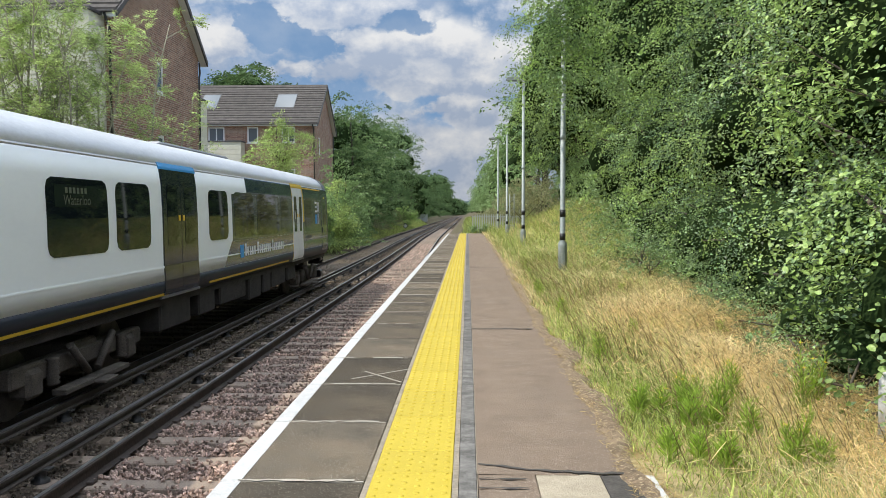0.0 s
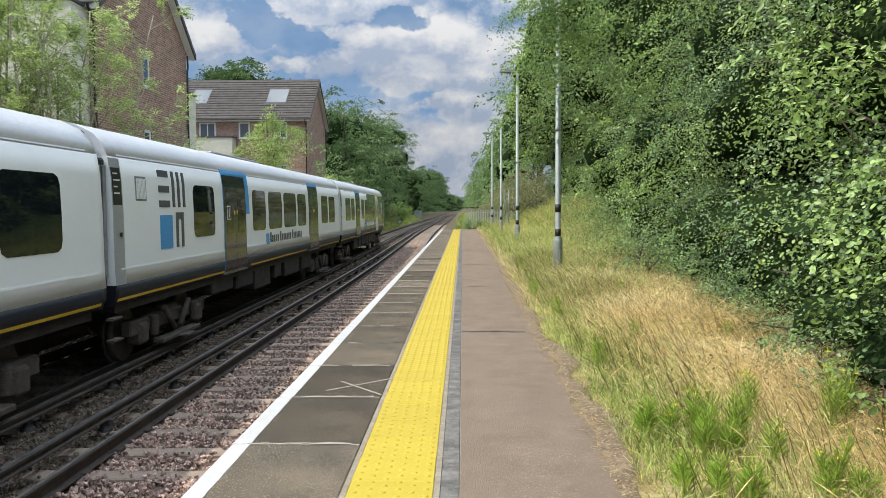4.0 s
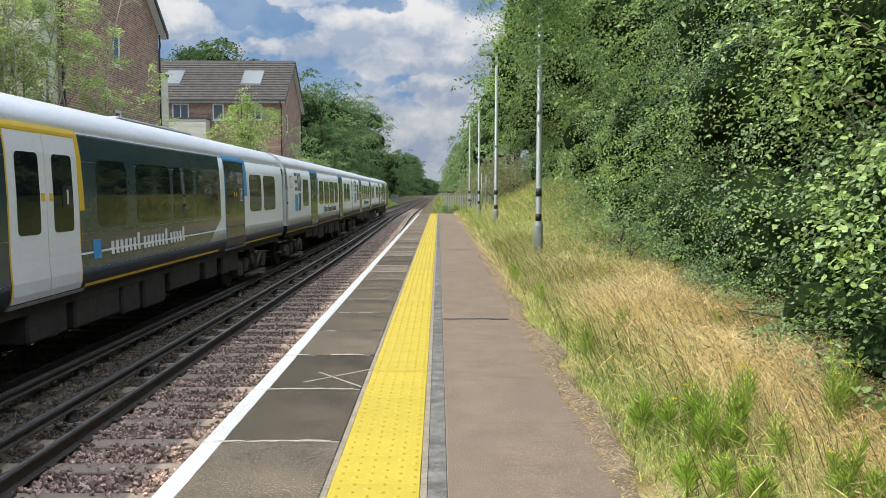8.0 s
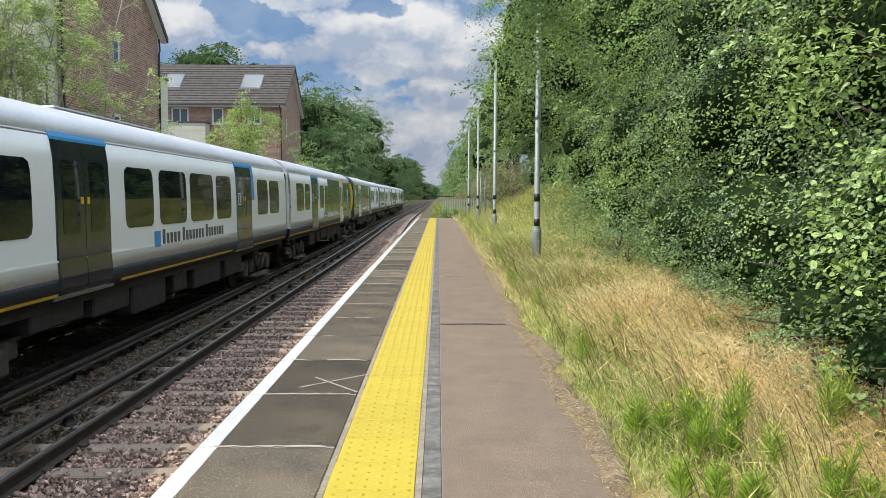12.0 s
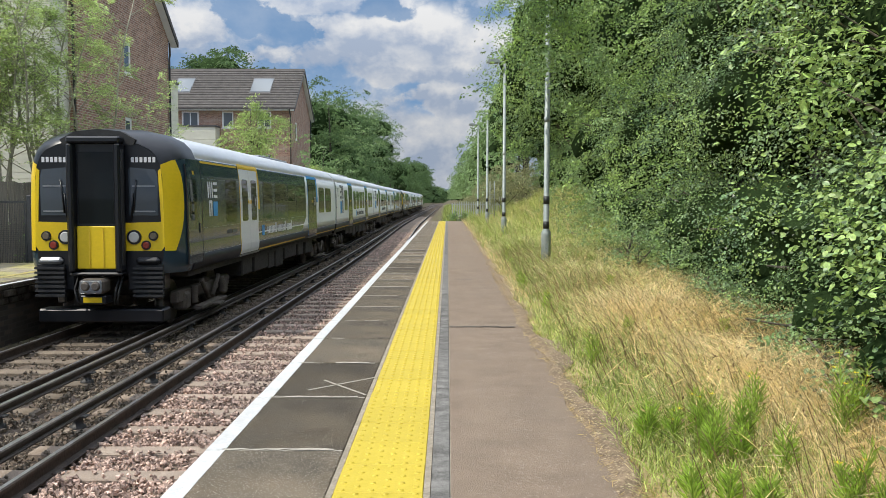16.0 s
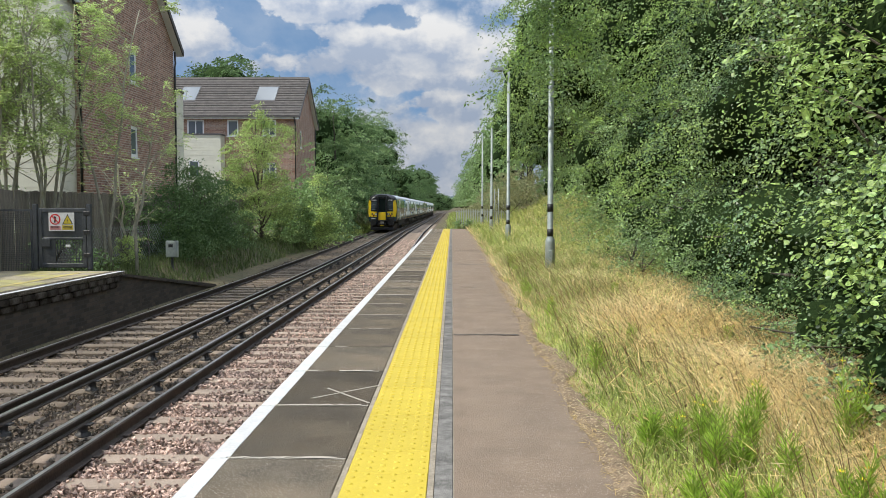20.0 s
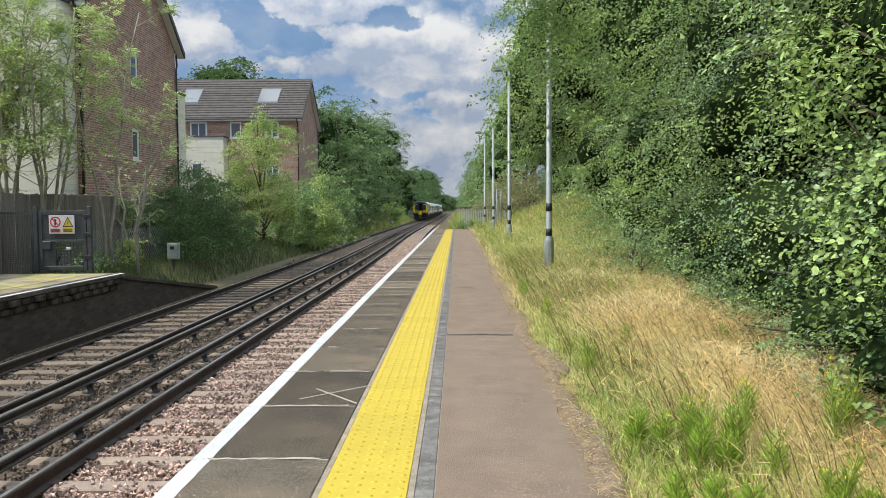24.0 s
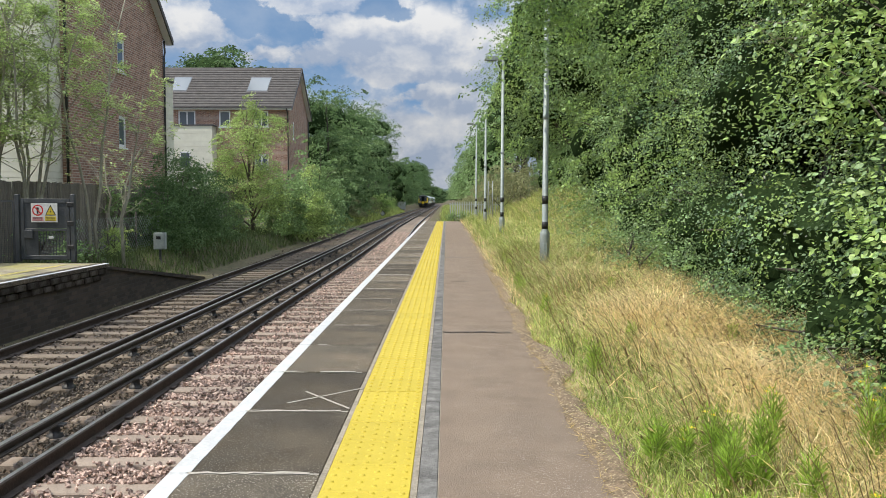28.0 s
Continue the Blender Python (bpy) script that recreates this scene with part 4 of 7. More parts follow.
def carriage(kind, turn, blue=False):
    """kind: 'cab' or 'middle'. The body lies from y = 0 (its front) back to y = -20.4; a turned one has its cab at the rear.
    All is drawn first with the front at +y and, when turned, mirrored about its middle."""
    L = CAR - 0.30
    h = L / 2
    f = lambda s: h - s          # station from the front, seen from the carriage's middle
    tags = {"cab": "pale grey and charcoal end carriage with a yellow cab", "middle": "pale grey carriage with a navy and yellow lower band"}
    c = thing("railway_carriage", label=tags[kind], category="train carriage", group="carriages of the train")
    cab = kind == "cab"
    e = h - (0.55 if turn else 0.15)      # where the cab's face stands
    part("body", flip(shell(-h, e - NOSE if cab else h, 1.32, 3.08), turn), T["white"], c)
    part("roof", flip(shell(-h + 0.004, e - 1.0 if cab else h - 0.004, 3.08, 3.62, (0, 0)), turn), T["roof"], c, "pale curved roof")
    part("lower_band", flip(shell(-h + 0.003, e - NOSE if cab else h - 0.003, 1.04, 1.32), turn), T["navy"], c, "navy lower band")
    part("stripe", flip(side_patch(-h + 0.1, f(13.3 if not cab else 14.8) - 0.2, 1.09, 1.13, 0.006, 0.02), turn), T["line"], c, "thin yellow stripe")
    part("stripe", flip(side_patch(f(13.0), f(6.5), 1.09, 1.13, 0.006, 0.02), turn), T["line"], c, "thin yellow stripe")
    if not cab:
        part("stripe", flip(side_patch(f(4.4), h - 0.1, 1.09, 1.13, 0.006, 0.02), turn), T["line"], c, "thin yellow stripe")
    # the roof's low equipment and the rain strip
    part("roof_unit", flip(boxes((-0.72, f(13.5), 3.48, 0.72, f(9.5), 3.612), bevel=0.03), turn), T["metal"], c, "low grey roof equipment")
    part("rain_strip", flip(side_patch(-h + 0.3, e - 1.0 if cab else h - 0.3, 3.10, 3.118, 0.004, 0.02), turn), T["roof"], c)
    part("waist_rib", flip(side_patch(-h + 0.2, h - (5 if cab else 0.2), 1.52, 1.545, 0.006, 0.02), turn), T["white"], c)
    for y in (-h + 2.9, h - 2.9):
        bogie(c, -y if turn else y)
    rng = random.Random(3 if cab else 5)
    s = 5.2
    while s < 15:
        n = rng.uniform(0.7, 2.0)
        d = rng.uniform(0.35, 0.6)
        part("equipment_case", flip(boxes((-1.2, f(s + n), 1.04 - d, 1.28, f(s), 1.04), bevel=0.03), turn), T["case"], c)
        s += n + rng.uniform(0.08, 0.5)
    part("underframe", flip(boxes((-1.3, -h + 0.2, 0.92, 1.3, (e - 0.45 if cab else h) - 0.2, 1.045)), turn), T["case"], c)
    if cab:
        # charcoal front half, stepped and slanted where it meets the pale paint
        top_end, mid_end, low_end, slant = (13.2, 13.2, 12.3, 0.95) if turn else (10.45, 11.55, 12.15, 0.55)
        part("charcoal_panel", flip(side_patch(f(top_end), e - 0.60, 2.74, 3.10, 0.003, 0.03), turn), T["dark"], c, "charcoal first-class end")
        part("charcoal_panel", flip(side_patch(f(mid_end), e - 0.60, 1.80, 2.738, 0.003, 0.03), turn), T["dark"], c)
        part("charcoal_panel", flip(side_patch(f(low_end), e - 0.60, 1.325, 1.798, 0.003, 0.03, lean=-slant if turn else slant, both=False), turn), T["dark"], c)
        door = part("cab_door", flip(side_patch(f(1.75), f(0.95), 1.16, 2.98, 0.007, 0.02), turn), T["dark"], c, "charcoal cab door")
        part("door_seam", flip(side_patch(f(1.80), f(1.77), 1.16, 2.98, 0.006, 0.02), turn), T["black"], door)
        part("door_seam", flip(side_patch(f(0.93), f(0.90), 1.16, 2.98, 0.006, 0.02), turn), T["black"], door)
        part("door_handle", flip(side_patch(f(1.62), f(1.56), 1.72, 1.90, 0.02, 0.02), turn), T["black"], door)
        part("notice", flip(side_patch(f(1.34), f(1.26), 2.80, 2.87, 0.013, 0.02), turn), T["line"], door, "small yellow notice")
        for a in (3.50, 3.95):
            part("text_plate", flip(side_patch(f(a + 0.36), f(a), 1.62, 1.70, 0.009, 0.015), turn), T["letterd"], c, "small plate with pale writing")
        part("first_class_line", flip(side_patch(f(4.5), f(1.85), 3.035, 3.075, 0.008, 0.02), turn), T["line"], c, "thin yellow first-class line")
        if turn:
            doorway(c, f(6.35), f(4.65), turn, "white")
            doorway(c, f(15.3), f(13.6), turn, "blue")
            spans = ((3.45, 4.35), (6.95, 8.0), (8.4, 9.95), (10.15, 11.3), (11.5, 13.0), (15.9, 17.2), (17.5, 19.0))
        else:
            doorway(c, f(6.0), f(4.7), turn, "white")
            doorway(c, f(15.2), f(13.65), turn, "blue" if blue else "dark")
            spans = ((3.45, 4.35), (6.55, 7.35), (7.55, 9.65), (9.95, 11.4), (11.84, 13.0), (15.7, 16.85), (17.1, 18.63))
        for a, b in spans:
            window(c, f(b), f(a), turn)
        part("cab_window", flip(side_patch(f(1.45), f(1.05), 1.95, 2.72, 0.010, 0.03, corner=0.06), turn), T["glass"], c)
        s = 10.65 if turn else 10.7
        bars(c, f(s), 1.46, (5, 7, 7), 0.26, T["letter"], turn, 0.168 if turn else 0.18)
        k = 7.0 if turn else s + 0.35
        part("emblem_block", flip(side_patch(f(k), f(k - 0.25), 1.44, 1.70, 0.009, 0.015), turn), T["blue"], c, "small blue block")
        emblem(c, f(2.82), 2.08, 0.58, T["letter"], turn, T["blue"])
        if not turn and not blue:
            # the destination display behind the last window
            d = part("display", side_patch(f(18.45), f(17.35), 2.44, 2.70, 0.0085, 0.004), T["led"], c, "dim amber destination display")
            for k in range(6):
                part("display_bar", side_patch(f(18.2 - k * 0.095), f(18.14 - k * 0.095), 2.60, 2.67, 0.010, 0.004), T["led_text"], d)
            word = bpy.data.curves.new("display_text", "FONT")
            word.body, word.size = "Waterloo", 0.17
            tmp = bpy.data.objects.new("display_text", word)
            scene.collection.objects.link(tmp)
            dg = bpy.context.evaluated_depsgraph_get()
            me = bpy.data.meshes.new_from_object(tmp.evaluated_get(dg))
            bpy.data.objects.remove(tmp)
            me.materials.clear()
            me.materials.append(T["led_text"])
            piece("display_text", me, Matrix.Translation((width_at(2.5) + 0.010, f(18.25), 2.465)) @ Matrix.Rotation(radians(90), 4, "Z") @ Matrix.Rotation(radians(90), 4, "X"), d)
        front(c, e, turn)
    else:
        for a, b in ((1.1, 2.4), (2.65, 3.9), (6.6, 7.8), (8.05, 9.6), (9.85, 11.3), (11.6, 12.8), (15.6, 16.8)):
            window(c, f(b), f(a), turn)
        doorway(c, f(6.1), f(4.6), turn, "blue" if blue == "front" else "dark")
        doorway(c, f(15.0), f(13.4), turn, "blue" if blue is True else "dark")
        bars(c, f(11.2), 1.53, (5, 7, 7), 0.25, T["letterd"], turn, 0.198)
        part("emblem_block", flip(side_patch(f(11.6), f(11.32), 1.50, 1.76, 0.009, 0.015), turn), T["blue"], c, "small blue block")
        emblem(c, f(18.4), 1.86, 1.06, T["letterd"], turn)
        vent = part("vent", flip(side_patch(f(19.3), f(18.9), 2.48, 2.84, 0.004, 0.02), turn), T["metal"], c)
        for k in range(7):
            s = 18.94 + k * 0.05
            part("vent_slat", flip(side_patch(f(s + 0.025), f(s), 2.51, 2.81, 0.012, 0.02), turn), T["white"], vent)
    # the rubber gangway at the plain ends
    for e in ((-h,) if cab else (-h, h)):
        y0, y1 = (e - 0.15, e) if e < 0 else (e, e + 0.15)
        part("gangway", flip(boxes((-1.30, y0, 1.1, 1.30, y1, 3.05), (-1.05, y0, 3.05, 1.05, y1, 3.42), bevel=0.03), turn), T["rubber"], c)
        part("end_panel", flip(boxes((1.302, y0 + 0.03, 1.45, 1.325, y1 - 0.02, 2.95), bevel=0.006), turn), T["metal"], c)
    if not turn:
        pn = part("end_pillar", side_patch(-h + 0.004, -h + 0.34, 1.325, 3.06, 0.004, 0.02), T["pillar"], c, "plain grey metal pillar at the carriage end")
        part("notice_board", side_patch(-h + 0.03, -h + 0.30, 2.42, 2.93, 0.010, 0.02), T["black"], pn, "black panel with small pale writing")
        part("release_knob", side_patch(-h + 0.20, -h + 0.26, 1.98, 2.04, 0.025, 0.02, corner=0.02), T["black"], pn, "small black knob")
        for k, n in ((0, 0.14), (1, 0.20), (2, 0.12), (3, 0.18)):
            part("text_bar", side_patch(-h + 0.06, -h + 0.06 + n, 2.84 - k * 0.09, 2.86 - k * 0.09, 0.013, 0.01), T["letter"], pn)
    for w in (0.55, 0.85, 1.05):
        part("ladder_rung", flip(boxes((1.25, -h + 0.02, w - 0.02, 1.36, -h + 0.34, w + 0.02), bevel=0.008), turn), T["gear"], c)
    return c


NOSE, FACE = 0.62, 0.08      # how far back the cab's rounding begins, and how far it reaches past the body


def nose_point(h, deg, w, z, grow=0.0):
    """A point of the rounded cab end: 0 degrees at the flank, 75 at the flat face."""
    k = (1 - math.cos(radians(deg))) / (1 - math.cos(radians(75)))
    y = h - NOSE + (NOSE + FACE) * math.sin(radians(deg)) / math.sin(radians(75))
    if z > 2.4:
        z = 2.4 + (z - 2.4) * (1 - 0.20 * k)
    low = 0.10 * k * max(0.0, 1.45 - z) / 0.4
    return ((w + grow) * (1 - 0.20 * k) - low, y + grow * k, z + (grow if z > 3 else 0))


def nose_strip(h, line, degs, grow=0.0, side=1):
    """A smooth strip of the cab end. line: (width, height) pairs; degs: the angles for each of them."""
    bm = bmesh.new()
    rows = []
    for (w, z), ds in zip(line, degs):
        pts = [nose_point(h, d, w, z, grow) for d in ds]
        rows.append([bm.verts.new((side * x, y, zz)) for x, y, zz in pts])
    for p, q in zip(rows, rows[1:]):
        for i in range(len(p) - 1):
            f = bm.faces.new((p[i], p[i + 1], q[i + 1], q[i]))
            f.smooth = True
    bmesh.ops.recalc_face_normals(bm, faces=bm.faces)
    return bm


def front(c, h, turn):
    """The cab's end: rounded charcoal corners, black mask, gangway door, two windscreens, yellow corners, lamps and coupler."""
    def face(name, rows, paint, parent=None, bevel=0.0, label=""):
        return part(name, flip(boxes(*rows, bevel=bevel), turn), T[paint], parent or c, label)
    y = h + FACE
    arc = [0, 15, 28, 40, 50, 60, 68, 75]
    flank = [(w, z) for w, z in HALF if z <= 3.081]
    over = [(w, z) for w, z in HALF if z >= 3.079]
    rim = []
    for w, z in HALF:
        px, _, pz = nose_point(h, 75, w, z)
        rim.append((px, pz))
    mask = part("cab_mask", flip(prism(rim + [(-px, pz) for px, pz in reversed(rim) if px > 0], 0.10, "y", y - 0.10), turn), T["black"], c, "black cab face")
    full = over + [(-w, z) for w, z in reversed(over) if w > 0]
    bm = bmesh.new()
    rows = []
    for w, z in full:
        q = [(abs(w) * 1.003, h - 1.06, z + 0.004)] + [nose_point(h, d, abs(w), z, 0.004) for d in arc]
        rows.append([bm.verts.new((x if w >= 0 else -x, yy, zz)) for x, yy, zz in q])
    for p, q in zip(rows, rows[1:]):
        for i in range(len(p) - 1):
            bm.faces.new((p[i], p[i + 1], q[i + 1], q[i])).smooth = True
    bmesh.ops.recalc_face_normals(bm, faces=bm.faces)
    part("cab_crown", flip(bm, turn), T["black"], c, "black roof end over the cab")
    hood = prism([(-0.62, 3.28), (0.62, 3.28), (0.66, 3.38), (0.40, 3.52), (0, 3.56), (-0.40, 3.52), (-0.66, 3.38)], 0.55, "y", h - 0.45)
    part("gangway_hood", flip(hood, turn), T["rubber"], c, "black hood over the gangway")
    for s in (-1, 1):
        part("cab_corner", flip(nose_strip(h, flank, [arc] * len(flank), 0.0, s), turn), T["dark"], c, "rounded charcoal cab corner")
        # the yellow corner: its rear edge bows towards the carriage
        zs = [1.44, 1.52, 1.65, 1.82, 2.0, 2.2, 2.4, 2.6, 2.8, 2.95, 3.04, 3.08]
        line = [(width_at(z), z) for z in zs]
        degs = []
        for z in zs:
            d0 = 27 + 24 * min(1.0, abs(z - 2.35) / 0.92) ** 2.4
            degs.append([d0 + (75 - d0) * i / 8 for i in range(9)])
        part("yellow_corner", flip(nose_strip(h, line, degs, 0.010, s), turn), T["yellow"], c, "yellow panel wrapped round the cab corner")
        edge = lambda z: nose_point(h, 75, width_at(z), z, 0.010)[0]
        q = [(s * 0.42, 1.44), (s * (edge(1.44) - 0.06), 1.44), (s * edge(1.52), 1.52), (s * edge(1.95), 1.95), (s * 0.42, 1.93)]
        lamp_panel = part("lamp_panel", flip(prism(q, 0.02, "y", y - 0.006), turn), T["yellow"], c)
        q = [(s * (edge(1.95) - 0.05), 1.951), (s * edge(1.95), 1.951), (s * edge(2.5), 2.5), (s * edge(3.0), 2.88), (s * (edge(3.0) - 0.05), 2.84)]
        part("yellow_edge", flip(prism(q, 0.02, "y", y - 0.006), turn), T["yellow"], c)
        scr = [(s * 0.52, 2.06), (s * 1.02, 2.06), (s * 1.03, 2.72), (s * 0.99, 2.86), (s * 0.54, 2.90), (s * 0.52, 2.86)]
        sc = part("windscreen", flip(prism(scr, 0.014, "y", y - 0.002), turn), T["screen"], c)
        for z in (2.12, 2.56):
            part("blind_rail", flip(boxes((min(s * 0.58, s * 0.98), y + 0.013, z, max(s * 0.58, s * 0.98), y + 0.018, z + 0.025)), turn), T["metal"], sc, "pale rail behind the windscreen")
        wi = bmesh.new()
        tube(wi, [(s * 0.56, y + 0.03, 1.98), (s * 0.60, y + 0.03, 2.45)], [0.014, 0.012], 6)
        tube(wi, [(s * 0.60, y + 0.035, 2.10), (s * 0.66, y + 0.035, 2.68)], [0.016, 0.012], 6)
        part("wiper", flip(wi, turn), T["black"], c)
        for x, z, r, paint in ((0.60, 1.68, 0.100, "lamp"), (0.94, 1.70, 0.066, "amber"), (0.81, 1.54, 0.066, "red")):
            bm = bmesh.new()
            tube(bm, [(s * x, y + 0.012, z), (s * x, y + 0.035, z)], [r * 1.3, r * 1.25], 18)
            rim_ = part("lamp_rim", flip(bm, turn), T["black"], lamp_panel)
            bm = bmesh.new()
            tube(bm, [(s * x, y + 0.03, z), (s * x, y + 0.048, z)], [r, r * 0.8], 18)
            part("lamp_lens", flip(bm, turn), T[paint], lamp_panel)
        part("buffer_beam", flip(boxes((min(s * 0.45, s * 1.10), y - 0.35, 0.72, max(s * 0.45, s * 1.10), y - 0.01, 1.36), bevel=0.04), turn), T["black"], c)
        st = boxes((min(s * 0.62, s * 1.10), y - 0.02, 0.62, max(s * 0.62, s * 1.10), y + 0.05, 1.20))
        block = part("anticlimber", flip(st, turn), T["rubber"], c, "ribbed black crash block")
        for k in range(7):
            part("rib", flip(boxes((min(s * 0.60, s * 1.12), y + 0.051, 0.64 + 0.08 * k, max(s * 0.60, s * 1.12), y + 0.11, 0.68 + 0.08 * k)), turn), T["rubber"], block)
        part("bumper_ledge", flip(boxes((min(s * 0.64, s * 1.06), y - 0.02, 1.205, max(s * 0.64, s * 1.06), y + 0.12, 1.33), bevel=0.05), turn), T["metal"] if s < 0 else T["black"], c, "worn ledge over the crash block")
        # unit number as plain bars on the brow
        for k in range(6):
            a = s * 0.78 + (k - 2.5) * 0.075
            face("number_bar", [(a - 0.024, y, 2.985, a + 0.024, y + 0.008, 3.075)], "letter", mask)
    fr = face("gangway_frame", [(-0.46, y, 1.08, -0.35, y + 0.26, 3.30), (0.35, y, 1.08, 0.46, y + 0.26, 3.30), (-0.46, y, 3.301, 0.46, y + 0.26, 3.42), (-0.46, y, 1.02, 0.46, y + 0.24, 1.078)], "black", bevel=0.03)
    for s in (-1, 1):
        face("worn_edge", [(min(s * 0.462, s * 0.474), y + 0.10, 1.2, max(s * 0.462, s * 0.474), y + 0.22, 3.2)], "rubber", fr, 0.004, "scuffed grey rubber edge")
    face("gangway_door", [(-0.345, y, 1.88, 0.345, y + 0.12, 3.295)], "black", fr)
    face("door_glass", [(-0.31, y + 0.121, 1.92, 0.31, y + 0.132, 3.16)], "glass", fr)
    face("yellow_door_panel", [(-0.345, y, 1.13, 0.345, y + 0.16, 1.875)], "yellow", fr, 0.015)
    for x in (-0.12, 0.12):
        face("panel_rib", [(x - 0.008, y + 0.161, 1.16, x + 0.008, y + 0.17, 1.84)], "line", fr)
    cp = face("coupler", [(-0.20, y + 0.05, 0.72, 0.20, y + 0.42, 0.98)], "gear", None, 0.05, "grimy automatic coupler")
    face("coupler_face", [(-0.19, y + 0.421, 0.74, 0.19, y + 0.44, 0.96)], "metal", cp, 0.02)
    for x in (-0.09, 0.09):
        bm = bmesh.new()
        tube(bm, [(x, y + 0.44, 0.86), (x, y + 0.49, 0.86)], [0.080, 0.055], 12)
        part("coupler_eye", flip(bm, turn), T["wheel"], cp)
    face("coupler_box", [(-0.22, y + 0.02, 0.54, 0.22, y + 0.36, 0.69)], "black", cp, 0.02)
    face("coupler_label", [(-0.16, y + 0.361, 0.57, 0.16, y + 0.37, 0.66)], "yellow", cp)
    for x in (-0.40, -0.32, 0.32, 0.38):
        bm = bmesh.new()
        tube(bm, [(x, y - 0.02, 1.0), (x, y + 0.16, 0.78), (x * 0.9, y + 0.16, 0.58), (x * 0.75, y + 0.02, 0.50)], [0.018] * 4, 6)
        part("hose", flip(bm, turn), T["rubber"], c)
    face("obstacle_deflector", [(-1.10, y - 0.35, 0.18, 1.10, y + 0.06, 0.42)], "black", None, 0.03)


def train():
    first = {}
    cars = []
    for n, key in enumerate((("cab", False, False), ("middle", False, True), ("middle", False, True), ("cab", True, True), ("cab", False, True), ("middle", False, "front"), ("middle", False, False), ("cab", True, True))):
        if key in first:
            c = copy_thing(first[key], Matrix.Identity(4))
        else:
            c = first[key] = carriage(*key)
        cars.append((c, (n + 0.5) * CAR))
    return cars


CARS = train()
# seconds and how far up the line the leading end stands
RUN = [(0, 26.75), (1, 31.7), (2, 37.4), (3, 44.1), (4, 51.2), (5, 58.8), (6, 67.05), (7, 76.1), (8, 85.6), (9, 95.3), (10, 105.4), (11, 116.0), (12, 127.1), (13, 138.7),
       (14, 150.9), (15, 163.8), (16, 176.7), (17, 190.9), (18, 206.2), (19, 222.6), (20, 240.0), (21, 258.0), (22, 276.6), (23, 295.6), (24, 315.0), (25, 335.0), (26, 355.6), (27, 376.6), (28, 398.0)]


def car_pose(y):
    slope = float(shift(y + 7) - shift(y - 7)) / 14
    return pose(FAR_X + float(shift(y)), y, RAIL_Z, 0, 0, -math.degrees(math.atan(slope)))


# ---- houses ----
def pane_window(house, x0, x1, z0, z1, y, panes, face="front"):
    """A white casement set into a wall that faces -y (front) or +x (gable)."""
    def place(a0, d0, c0, a1, d1, c1):
        return (a0, y + d0, c0, a1, y + d1, c1) if face == "front" else (y - d1, a0, c0, y - d0, a1, c1)
    w = part("window", boxes(place(x0, -0.03, z0, x0 + 0.07, 0.05, z1), place(x1 - 0.07, -0.03, z0, x1, 0.05, z1), place(x0 + 0.07, -0.03, z1 - 0.07, x1 - 0.07, 0.05, z1),
                             place(x0 + 0.07, -0.03, z0, x1 - 0.07, 0.05, z0 + 0.07)), M["pvc"], house, "white plastic window frame")
    n = panes
    d = (x1 - x0 - 0.14) / n
    for k in range(n):
        a = x0 + 0.07 + k * d
        part("pane", boxes(place(a + 0.04, -0.006, z0 + 0.11, a + d - 0.04, 0.01, z1 - 0.11)), M["pane"], w)
        part("sash", boxes(place(a, -0.02, z0 + 0.07, a + 0.045, 0.03, z1 - 0.07), place(a + d - 0.045, -0.02, z0 + 0.07, a + d, 0.03, z1 - 0.07),
                           place(a + 0.045, -0.02, z1 - 0.12, a + d - 0.045, 0.03, z1 - 0.07), place(a + 0.045, -0.02, z0 + 0.07, a + d - 0.045, 0.03, z0 + 0.12)), M["pvc"], w)
    part("sill", boxes(place(x0 - 0.06, -0.10, z0 - 0.06, x1 + 0.06, 0.02, z0 - 0.002)), M["pvc"], w)


def wall_with_holes(outline_z, a0, a1, holes, thick, place):
    """An upright wall between a0 and a1 with square holes right through it, made of blocks round the holes."""
    bm = bmesh.new()
    cuts = sorted({a0, a1, *[h[0] for h in holes], *[h[1] for h in holes]})
    for p, q in zip(cuts, cuts[1:]):
        mid = (p + q) / 2
        z = outline_z[0]
        for h in sorted((h for h in holes if h[0] <= mid <= h[1]), key=lambda h: h[2]):
            box(bm, *place(p, q, z, h[2], thick))
            z = h[3]
        box(bm, *place(p, q, z, outline_z[1], thick))
    bmesh.ops.remove_doubles(bm, verts=bm.verts, dist=0.001)
    return bm


